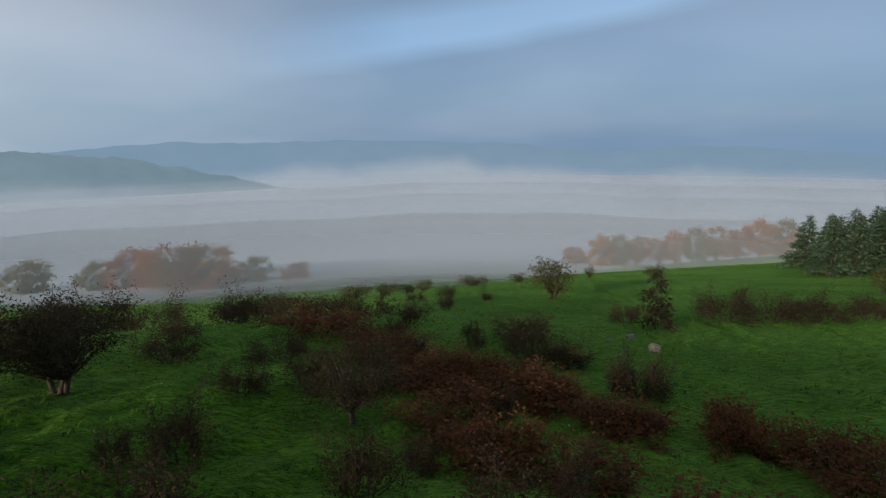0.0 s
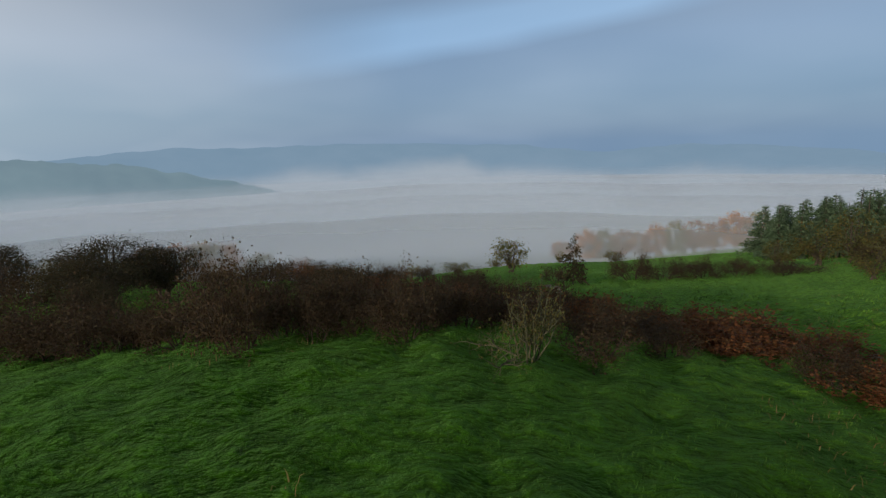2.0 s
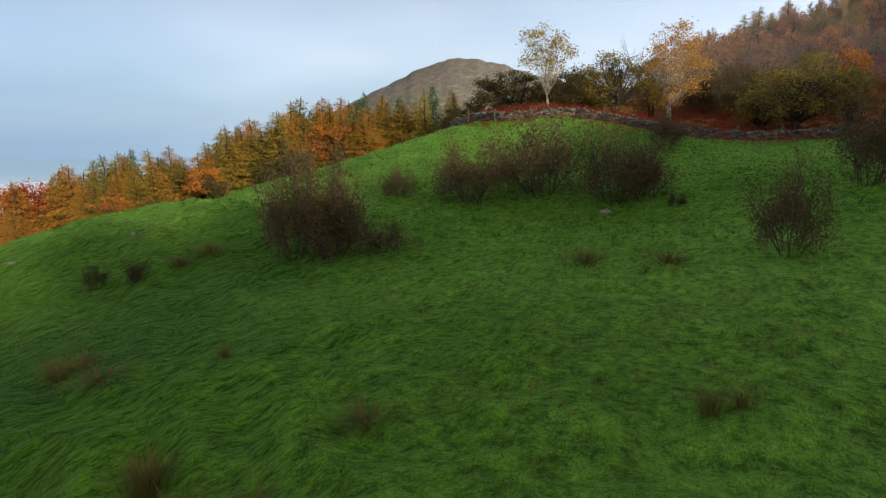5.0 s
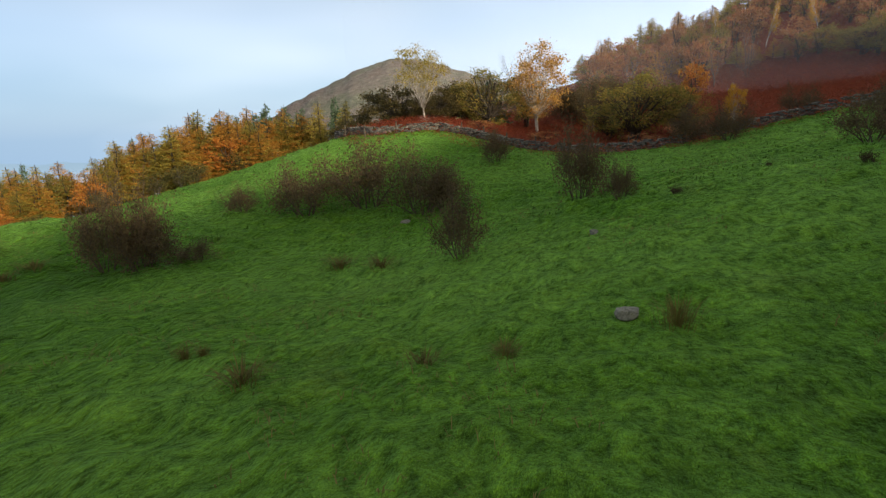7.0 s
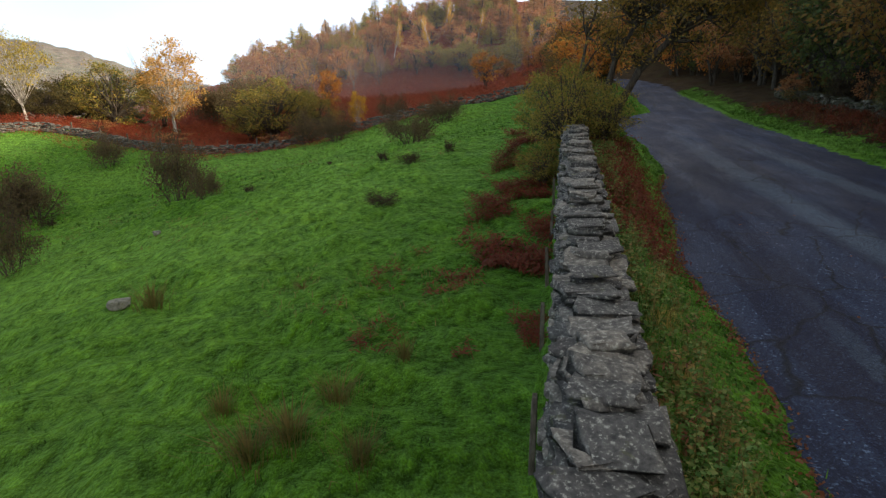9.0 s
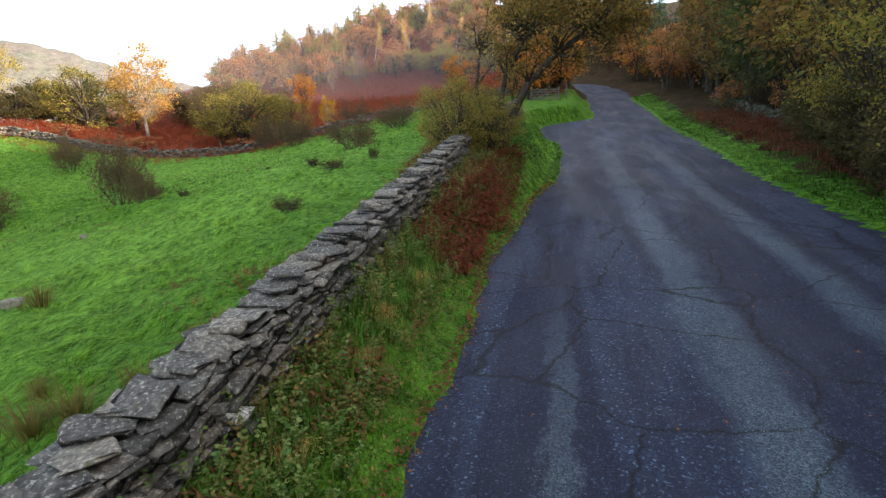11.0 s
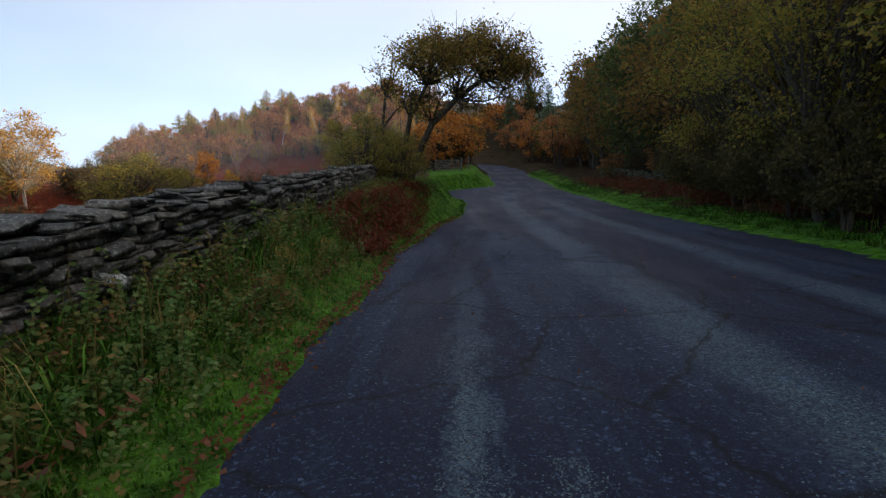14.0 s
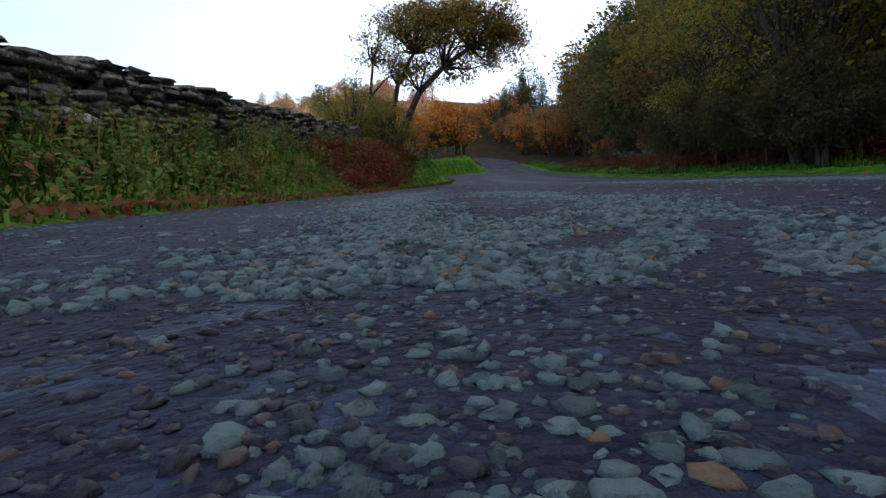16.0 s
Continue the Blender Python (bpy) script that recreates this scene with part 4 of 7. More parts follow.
def conifer_meshes(name, seed, height, reach, bark, leaf, size, droop, levels=26, gaps=0.0, lush=15):
    rng = np.random.default_rng(seed)
    wood, crown = Geo(), Geo()
    top = np.array([rng.normal() * 0.08, rng.normal() * 0.08, height])
    pts = np.linspace((0, 0, 0), top, 6) + np.vstack([np.zeros(3), rng.normal(size=(4, 3)) * 0.05, np.zeros(3)])
    wood.tube(pts, np.linspace(0.11, 0.012, 6) * height / 6, 6)
    for i in range(levels):
        f = 0.10 + 0.88 * i / levels
        z = f * height
        length = reach * (1 - f) ** 0.85 * rng.uniform(0.75, 1.15) + 0.08
        for j in range(5):
            if rng.random() < gaps:
                continue
            a = rng.uniform(0, math.tau)
            d = np.array([math.cos(a), math.sin(a), 0.0])
            L = length * rng.uniform(0.7, 1.15)
            u = np.linspace(0, 1, 3)[:, None]
            line = np.array([0, 0, z]) + d * L * u + np.array([0, 0, 1.0]) * L * (0.28 * u - droop * u * u)
            if j % 2:
                wood.tube(line, np.linspace(0.018, 0.004, 3) * height / 6, 3)
            n = max(3, int(L / reach * lush))
            uu = rng.uniform(0.15, 1.0, (n, 1))
            at = np.array([0, 0, z]) + d * L * uu + np.array([0, 0, 1.0]) * L * (0.28 * uu - droop * uu * uu) + rng.normal(size=(n, 3)) * 0.05
            crown.leaves(rng, at, size * (0.6 + 0.6 * (1 - f)), np.repeat(d[None] * 0.7, n, 0), 0.35, 0.42)
    return wood.mesh(name + "_wood", bark), crown.mesh(name + "_needles", leaf)


def dome_tree(name, seed, leaf, bark=None, clumps=30, per=60, size=0.22, tall=5.0, wide=4.4, low=0.28, stems=2, blob=0.5, girth=0.11):
    """A broadleaf tree: limbs that end in clumps of leaves, filling an uneven dome."""
    r = np.random.default_rng(seed)
    wood, crown = Geo(), Geo()
    trunks = []
    for k in range(stems):
        a, lean = r.uniform(0, math.tau), (0.06 if stems == 1 else 0.16) * wide
        foot, top = np.array([0.12 * math.cos(a) * k, 0.12 * math.sin(a) * k, 0]), np.array([lean * math.cos(a), lean * math.sin(a), tall * r.uniform(0.7, 0.85)])
        u = np.linspace(0, 1, 6)[:, None]
        pts = foot + (top - foot) * u + r.normal(size=(6, 3)) * 0.10 * np.sin(u * math.pi)
        wood.tube(pts, np.linspace(girth, girth * 0.25, 6), 6)
        trunks.append(pts)
    lobes = r.normal(size=(5, 3))
    lobes /= np.linalg.norm(lobes, axis=1, keepdims=True)
    for i in range(clumps):
        d = r.normal(size=3)
        d /= np.linalg.norm(d)
        swell = 0.80 + 0.24 * np.max(lobes @ d)
        f = r.uniform(0.35, 1.0) ** 0.6 * swell
        c = np.array([d[0] * f * (wide / 2 - blob * 0.6), d[1] * f * (wide / 2 - blob * 0.6), tall * (1 + low) / 2 + d[2] * f * (tall * (1 - low) / 2 - blob * 0.5)])
        pts = trunks[r.integers(stems)]
        j = min(5, max(1, int(c[2] / tall * 5 * r.uniform(0.35, 0.8))))
        mid = pts[j] * 0.45 + c * 0.55 + np.array([0, 0, 0.12 * tall * r.uniform(-0.3, 0.6)])
        wood.tube([pts[j], mid, c], [girth * 0.32, girth * 0.2, girth * 0.07], 3)
        for _ in range(2):
            wood.tube([mid * 0.5 + c * 0.5, c + r.normal(size=3) * blob * 0.8], [girth * 0.09, girth * 0.04], 3)
        n = int(per * r.uniform(0.6, 1.3))
        spread = np.where(r.random((n, 1)) < 0.15, 0.6, 0.42) * blob * np.array([1.1, 1.1, 0.8])
        crown.leaves(r, c + r.normal(size=(n, 3)) * spread, size, np.repeat((d * 0.5)[None], n, 0), 0.1)
    return wood.mesh(name + "_wood", bark or BARK), crown.mesh(name + "_leaves", leaf)


def variants(n, make):
    return [make(i) for i in range(n)]


SCRUBS = variants(3, lambda i: tree_meshes("scrub", 10 + i, opts(seg=2, kids=(5, 5, 4), crook=0.22, open=0.6, lift=0.06), fan_stems(11, 0.72, 0.016, 2, 1.25, 0.2), TWIG, SCRUB_LEAF, 0.05, 3, 0.07))
RUSSETS = variants(2, lambda i: tree_meshes("russet", 20 + i, opts(seg=2, kids=(4, 5, 4), crook=0.2, open=0.55), fan_stems(10, 0.6, 0.014, 2, 1.1), TWIG, RUSSET_SCRUB, 0.07, 3, 0.06))
THORNS = variants(2, lambda i: dome_tree("thorn", 30 + i, DARK_LEAF, None, 120, 90, 0.075, 3.0, 4.0, 0.22, 3, 0.42, 0.08))
OLIVES = variants(2, lambda i: dome_tree("olive", 36 + i, HAW_LEAF, None, 34, 45, 0.075, 1.5, 1.5, 0.05, 3, 0.24, 0.035))
BRUSHES = variants(2, lambda i: tree_meshes("brush", 15 + i, opts(seg=2, kids=(5, 5, 4), crook=0.22, open=0.6), fan_stems(12, 0.7, 0.016, 2, 1.25, 0.2), BRUSH_TWIG, BRUSH_LEAF, 0.046, 4, 0.08))
HAWTHORN = tree_meshes("hawthorn", 49, {**opts(seg=4, kids=(4, 5, 6, 7), crook=0.20, open=0.74, lift=0.10, pull=(0.20, 0.0, 0.02), thin=0.6, shrink=0.56), "from": 0.45, "sides": (3, 3, 4, 5, 7)}, fan_stems(2, 1.9, 0.12, 4, 0.2, 0.07), LICHEN_BARK, HAW_LEAF, 0.035, 1, 0.05)
LICHENED = tree_meshes("lichened", 44, opts(kids=(4, 5, 4), crook=0.24, open=0.6), fan_stems(9, 0.7, 0.022, 2, 1.0), LICHEN_BARK, HAW_LEAF, 0.04, 2, 0.04)
BEECH = dome_tree("beech", 51, RED_LEAF, None, 75, 75, 0.16, 4.0, 5.0, 0.12, 4)
ORANGES = [dome_tree("orange", 52 + i, ORANGE_LEAF, None, 34, 45, 0.26, 5.0, 5.0, 0.12, 2) for i in range(2)]
GOLDS = [dome_tree("gold", 55 + i, GOLD_LEAF, BIRCH_BARK, 44, 80, 0.17, 5.0, 4.2, 0.16, 2, 0.45, 0.09) for i in range(2)]
OLIVE_TREES = [dome_tree("olive_tree", 58 + i, OLIVE_LEAF, None, 95, 75, 0.125, 5.0, 5.6, 0.02, 4) for i in range(3)]
MISTY = [dome_tree("misty", 258 + i, leaf, None, 60, 70, 0.24, 5.0, 6.0, 0.0, 2, 0.6) for i, leaf in enumerate((RUST_LEAF, ORANGE_LEAF, OLIVE_LEAF, RUST_LEAF))]
RUST_TREES = [dome_tree("rust_tree", 158 + i, RUST_LEAF, None, 26, 42, 0.26, 5.0, 4.0, 0.15, 2) for i in range(2)]
FRONT_WOODS = [dome_tree("woodland", 61 + i, leaf, None, 100, 125, 0.068, 5.0, 4.0, 0.05, 2 + i % 2, 0.42, 0.085) for i, leaf in enumerate((DEEP_WOOD_LEAF, RUSSET_WOOD_LEAF, LIME_WOOD_LEAF, DEEP_WOOD_LEAF))]
WOODS = [dome_tree("back_wood", 64 + i, leaf, None, 40, 50, 0.155, 5.0, 4.2, 0.12, 2) for i, leaf in enumerate((DEEP_WOOD_LEAF, RUSSET_WOOD_LEAF))]
DUSKS = [dome_tree("dusk", 66 + i, DARK_LEAF, None, 34, 45, 0.22, 5.0, 5.0, 0.12, 3) for i in range(2)]
BIRCH_OPT = opts(seg=3, kids=(4, 4, 5), crook=0.12, open=0.5, lift=0.18, pull=(0.05, 0, -0.05))
BIRCHES = [tree_meshes("birch", 70 + i, BIRCH_OPT, fan_stems(1 + i, 3.0, 0.10, 3, 0.25), BIRCH_BARK, leaf, 0.14, 5, 0.2, 0.3) for i, leaf in enumerate((GOLD_LEAF, ORANGE_LEAF))]
LARCHES = variants(4, lambda i: conifer_meshes("larch", 80 + i, 6.0, 1.7, BARK, (LARCH_NEEDLE, YELLOW_NEEDLE, GREEN_GOLD_NEEDLE, LARCH_NEEDLE)[i], 0.17, 0.25, 34, 0.0, 62))
RUSTS = variants(2, lambda i: conifer_meshes("rust_larch", 84 + i, 6.0, 1.5, BARK, RUST_NEEDLE, 0.17, 0.12, 28, 0.04, 34))
SPRUCES = variants(2, lambda i: conifer_meshes("spruce", 88 + i, 6.0, 1.35, BARK, SPRUCE_NEEDLE, 0.30, 0.4, 34, 0.0, 30))
TREE = ("trunk", "crown")
rng = np.random.default_rng(77)


def turn():
    return rng.uniform(0, math.tau)


# scrub along the old field edge
THICKET = ((-17.5, 27.3, 2.33, 3.73), (-14.7, 26.8, 2.1, 3.26), (-11, 29.6, 2.33, 3.5), (-8.2, 26.7, 2.1, 3.03), (-5.8, 29.5, 2.1, 3.03), (-3.1, 29, 1.98, 3.03), (-0.8, 26.2, 1.86, 2.8), (3, 28, 1.75, 3.03), (-9.2, 24.7, 3.5, 3.38), (-5.7, 24.6, 2.45, 2.33), (-3.6, 24.4, 1.98, 2.45), (-6.8, 28.6, 2.33, 2.33), (-4.3, 26, 1.98, 2.56), (1.5, 23.6, 2.21, 2.8), (-12.6, 27.3, 2.21, 3.15), (-19.4, 29, 2.21, 3.26), (-7.3, 25.3, 1.75, 1.86), (4.1, 26.1, 1.51, 2.56), (8.1, 24.7, 1.75, 2.1), (-15.2, 29.6, 2.1, 3.26), (-3.1, 26.7, 1.75, 2.1), (0.2, 27.8, 1.86, 2.56))
HOLLOW_SCRUB = ((0.9, 29.9, 1.98, 3.03), (5.4, 30.3, 1.63, 3.26), (-23.1, 31.1, 2.56, 4.19), (-1.4, 31.3, 2.33, 2.56), (2.1, 31.7, 1.75, 2.8), (-20.5, 30.4, 2.45, 4.19), (-20, 31.6, 1.63, 2.1), (-16.7, 33.8, 2.33, 3.5), (-13.5, 33.6, 2.33, 3.5), (-9.8, 31.9, 2.33, 3.26), (-5.3, 34.2, 2.1, 3.26), (-1.6, 36.4, 2.1, 3.03), (-9.2, 36.5, 2.1, 2.8), (1.3, 38.3, 1.86, 3.03), (-15.1, 38.5, 2.1, 2.8), (4.9, 34, 1.63, 2.8), (-28.8, 38.9, 2.8, 5.13))
SLOPE_SCRUB = ((-25.7, 45.8, 3.26, 3.73), (-11.9, 64.1, 2.56, 3.03), (-3.3, 61.4, 2.21, 4.43), (-7.1, 60.3, 1.63, 1.63), (-2, 53.2, 1.75, 2.1), (-23.7, 53, 1.63, 3.03), (0.9, 48.5, 2.1, 3.26), (-33.2, 57.6, 3.73, 6.99), (-38, 49.5, 3.26, 6.99), (-20.3, 63.2, 2.8, 6.06), (-34.3, 65.8, 3.26, 6.99))
MORE_SCRUB = ((-7.7, 22.4, 2.8, 2.4), (-6.0, 23.3, 1.8, 2.0), (-5.1, 23.8, 1.4, 1.7), (-3.6, 23.3, 2.1, 2.4), (-2.2, 25.4, 1.8, 2.4), (-11.0, 25.3, 2.2, 2.8), (-16.6, 28.0, 2.5, 4.2), (-18.4, 28.0, 2.4, 4.0), (-7.1, 23.7, 1.9, 2.0), (-14.1, 27.5, 1.9, 2.7), (-5.4, 44.4, 1.6, 1.6), (-3.4, 52.6, 1.8, 3.0), (0.7, 47.6, 2.2, 2.9), (-12.1, 58.3, 1.8, 2.2), (-16.9, 61.8, 1.8, 2.8), (-10.5, 80.7, 1.7, 2.3), (-3.7, 57.4, 1.9, 4.2), (-1.4, 53.6, 1.9, 2.8), (-21.2, 47.9, 1.8, 3.5), (-16.5, 37.5, 1.7, 1.1), (-7.9, 38.4, 1.3, 1.2), (-10.3, 51.9, 1.8, 3.2), (-13.5, 46.1, 2.0, 3.2), (-16.0, 44.5, 1.7, 2.7), (-16.4, 49.8, 1.7, 3.5), (-6.8, 56.6, 1.4, 1.7), (-1.0, 27.7, 1.3, 1.9), (-3.1, 27.7, 1.3, 2.2))
CREST_SCRUB = ((-25.6, 66.6, 3.26, 7.46), (-24.2, 87.5, 3.03, 5.59), (-30.9, 75, 3.5, 6.06), (-11.5, 96.9, 2.33, 3.03), (-16.6, 101.9, 1.75, 3.26), (-6.3, 89.4, 1.28, 1.75), (14.5, 71.9, 3.5, 5.59), (18.2, 72.1, 2.8, 6.52), (22.4, 72.3, 2.56, 6.29), (26.1, 71.5, 2.33, 4.66), (5.9, 71.3, 2.21, 3.03), (29.9, 69.8, 1.75, 6.99), (46.5, 76.4, 3.73, 6.52), (42.3, 75.5, 2.56, 5.13), (-16.7, 72.5, 2.33, 5.13))
for x, y, h, w in tuple((x, y, h * 0.85, w) for x, y, h, w in THICKET) + HOLLOW_SCRUB[::2] + SLOPE_SCRUB + MORE_SCRUB + CREST_SCRUB:
    plant("scrub_bush", SCRUBS[rng.integers(3)], ("branchwork", "foliage"), x, y, h, w, turn(), "dark leafless thorn scrub on the pasture", "bush", "field scrub")
for x, y, h, w in ((1.5, 29.4, 1.5, 3.1), (5.9, 34.4, 1.0, 3.2), (6.4, 30.3, 1.3, 4.2), (8.2, 30.2, 1.3, 4.3), (-7.9, 47.6, 1.8, 4.1), (-5.0, 48.3, 1.6, 4.2), (2.3, 41.4, 1.7, 3.2), (-5.7, 39.0, 1.7, 3.1), (-9.9, 49.0, 1.6, 4.3), (-3.2, 46.0, 1.4, 3.1), (4.1, 39.6, 1.6, 3.3), (-1.2, 42.9, 1.3, 3.0), (-7.9, 47.9, 1.4, 5.59), (-4.2, 46.3, 1.4, 5.59), (2.5, 42.2, 1.28, 2.8), (-6.4, 39.8, 1.17, 3.73), (7, 28.2, 1.17, 3.96), (8.8, 24.2, 0.98, 3.03), (7.7, 29.8, 0.84, 4.66), (-0.7, 33.6, 1.17, 3.73), (-3.4, 38.3, 1.17, 3.73), (-12.3, 53.4, 1.63, 5.59), (-16.9, 57.4, 1.86, 6.06), (3.2, 29.4, 1.28, 3.5), (10.5, 28.8, 0.84, 3.5), (-1, 43.4, 1.17, 4.19), (-7.5, 43.5, 1.28, 4.19), (4, 37.3, 1.05, 3.5)):
    plant("russet_bush", RUSSETS[rng.integers(2)], ("branchwork", "foliage"), x, y, h, w, turn(), "low russet scrub and dead bracken", "bush", "russet scrub")
for x, y, h, w in ((-22.4, 42.6, 3.8, 5.0), (-23.9, 39.3, 4.2, 5.4), (-19.6, 32.6, 2.6, 2.8), (-10.9, 42.5, 3.2, 3.6), (-21.5, 34.9, 3.6, 5.0), (-39.0, 47.0, 4.6, 6.0)):
    plant("thorn_tree", THORNS[rng.integers(2)], TREE, x, y, h, w, turn(), "dark twisted thorn tree", "tree", "thorn trees")
plant("lichened_bush", LICHENED, ("branchwork", "foliage"), -0.46, 21.87, 2.21, 2.45, 0.3, "sprawling thorn bush grey with lichen", "bush")
plant("hawthorn_tree", HAWTHORN, TREE, 18.55, 33.17, 6.2, 5.4, 2.0, "windswept bare hawthorn with lichened branches", "tree")
plant("conical_tree", conifer_meshes("juniper", 99, 2.4, 0.7, BARK, DARK_LEAF, 0.16, 0.3, 24), TREE, 7.46, 68.26, 5.59, 2.8, 0, "small dark conical tree on the pasture", "tree")
for x, y, h, w in ((1.3, 88.6, 5.36, 5.83), (30.6, 57.7, 3.26, 3.5), (36, 56.5, 3.5, 4.19), (40.3, 82.8, 5.36, 6.76), (43.5, 79.7, 6.76, 6.52), (36.8, 84.4, 3.73, 4.66)):
    plant("field_tree", OLIVES[rng.integers(2)], TREE, x, y, h, w, turn(), "small rounded olive-green thorn tree", "tree", "field trees")
for x, y, h, w in ((-36.5, 145.0, 3.96, 7.69), (-30, 149.6, 3.73, 6.76), (-25.9, 154.2, 3.03, 5.83), (-19.4, 135.5, 3.26, 3.73), (-9, 133.0, 2.33, 6.99), (-0.3, 132.9, 2.1, 4.19), (14.6, 137.4, 3.03, 2.33), (-49.7, 137.3, 3.03, 3.73), (-45.1, 133.5, 2.56, 3.73), (24.8, 127.9, 2.56, 4.66)):
    plant("crest_bush", OLIVES[rng.integers(2)], ("branchwork", "foliage"), x, y, h, w, turn(), "dark bush on the crest of the field", "bush", "crest bushes")
# bushes below the knoll
for x, y, h, w in ((29.5, 14.0, 4.7, 3.2), (30.4, 12.6, 2.9, 4.2), (32.8, 11.0, 1.3, 2.6), (44.6, 10.7, 4.1, 4.1), (47.2, 6.7, 5.2, 5.2), (45.3, 1.6, 4.9, 4.2), (46.3, -0.0, 3.2, 3.2), (30.6, -5.0, 3.2, 2.7), (40.4, -9.8, 4.4, 3.4), (36.4, -12.0, 2.1, 1.9), (59.7, -1.2, 3.2, 3.2), (57.4, -20.9, 3.0, 3.8), (40.1, -24.1, 2.2, 3.8), (43.6, 15.5, 2.3, 2.1), (62.3, -18.4, 3.4, 3.9), (62.5, -27.4, 2.6, 3.7), (51.2, -29.4, 2.4, 3.8), (30.7, 12.9, 4.8, 3.3)):
    plant("leaning_bush", BRUSHES[rng.integers(2)], ("branchwork", "foliage"), x, y, h * 1.1, w * (1.35 if 40 < x < 48 and y > -3 else 1.0), turn(), "brown leafless bush in the hollow", "bush", "hollow bushes")
for x, y, h, w in ((43.3, -1.8, 1.0, 1.1), (24.2, -19.4, 0.7, 1.4), (30.3, -23.8, 0.8, 0.6), (32.5, -21.0, 0.6, 0.8), (29.8, -21.8, 0.7, 1.3), (34.2, -14.3, 0.5, 0.7), (36.6, -18.6, 0.3, 0.4), (23.6, 18.6, 1.2, 1.1), (21.7, 22.4, 0.4, 0.6), (24.2, 17.2, 1.2, 1.0), (40.1, -11.9, 0.8, 0.7)):
    plant("small_shrub", SCRUBS[rng.integers(3)], ("branchwork", "foliage"), x, y, h, w, turn(), "small dark shrub in the grass", "bush", "small shrubs")
# plantation beyond the knoll
plant("beech_tree", BEECH, TREE, 57, 76, 8.6, 11.2, 0.4, "broad beech in flaming red and orange leaf", "tree")
for i, (x, y, h) in enumerate(((51.8, 52.2, 5.05), (54.7, 50.8, 4.62), (60.2, 52.6, 6.22), (60.8, 48.4, 5.74), (67.1, 50.7, 6.71), (70.6, 49.7, 7.17), (76.8, 52, 8.17), (76.4, 48.5, 8.26), (86.2, 53.2, 8.78), (90.2, 52.2, 8.83), (93.8, 51.2, 9.32), (101.5, 52.8, 9.91), (108.0, 53.4, 11.4), (72.6, 47.3, 8.03), (80.8, 48.6, 9.21), (85.9, 47.5, 10.17), (84.2, 40.7, 8.43), (93.3, 40.9, 9.79), (94.8, 36.8, 8.29), (59.8, 71.4, 7.96), (58.4, 64, 7.53), (59.8, 59.9, 7.62), (61.1, 56, 7))):
    for k in range(5):
        plant("larch_tree", LARCHES[(i + k) % 4], TREE, x + k * 1.8 * rng.uniform(-1, 1), y + k * rng.uniform(0, 1.8), h * rng.uniform(0.82, 1.2), h * 0.82, turn(), "golden autumn larch in the plantation", "tree", "plantation larches")
    if i % 2:
        plant("spruce_tree", SPRUCES[i // 2 % 2], TREE, x + rng.uniform(1.5, 9), y + rng.uniform(4, 9), h * rng.uniform(1.1, 1.3), h * 0.42, turn(), "dark green spruce among the larches", "tree", "plantation spruces")
    if i % 3 == 0:
        plant("orange_tree", (ORANGES + GOLDS)[i // 3 % 4], TREE, x - 3, y - 2.2, h * 0.65, h * 0.75, turn(), "small broadleaf tree in orange leaf", "tree", "plantation edge")
    if i % 2 == 1:
        plant("olive_bush", OLIVES[i // 2 % 2], ("branchwork", "foliage"), x - 3.7, y - 4.5, h * 0.4, h * 0.5, turn(), "olive-brown bush at the plantation edge", "bush", "plantation edge")
for x, y, h in ((69.1, 150.0, 9.55), (74.7, 150.6, 10.02), (80.5, 151.2, 10.95), (82.5, 146.5, 9.09), (82.9, 140.0, 10.02), (76.4, 173.2, 10.72), (82.2, 173.6, 10.48), (88.3, 174.2, 11.18), (94.1, 174.8, 11.42), (76.4, 159.9, 10.02), (85.7, 159.8, 10.72), (90.2, 145.7, 11.18), (95, 157.3, 11.65), (86, 142.1, 10.72), (88.9, 151.8, 11.65), (79, 143.1, 9.79), (71.7, 155.3, 10.25), (84.3, 154.2, 11.18), (93.9, 139.6, 11.42), (99.6, 146.8, 12.12)):
    plant("spruce_tree", SPRUCES[rng.integers(2)], TREE, x, y, h * 1.42, h * 0.82, turn(), "green spruce at the edge of the fog", "tree", "fog spruces")
for i, (x, y, h) in enumerate(((34.9, 286.3, 13.98), (46.7, 280.5, 16.31), (54.7, 283.7, 14.91), (62.3, 281.7, 15.84), (70.9, 278.8, 14.45), (78.8, 278.5, 14.91), (86.2, 274.0, 15.38), (93, 271.1, 16.78), (100.1, 266.8, 15.84), (107.1, 262.5, 15.84), (112.5, 250.3, 14.91), (103.0, 239.0, 14.45), (-152.0, 230.6, 20.97), (-141.3, 230.2, 17.71), (-165.5, 228.4, 15.84))):
    plant("misty_tree", MISTY[i % 4], TREE, x, y, h * (0.85 + 0.25 * math.sin(i * 2.3) ** 2), h * 0.85, turn(), "autumn broadleaf tree standing in the fog", "tree", "fog trees")
for x, y, h in ((-129.0, 225.4, 19.57), (-119.7, 220.6, 18.17), (-110.0, 217.2, 16.78), (-99.8, 229.7, 13.51), (-83.4, 234.1, 10.72), (-202.5, 236.8, 15.84)):
    plant("misty_tree", MISTY[2 + rng.integers(2)], TREE, x, y, h * 1.08, h * 1.3, turn(), "dark tree half lost in fog", "tree", "fog trees")
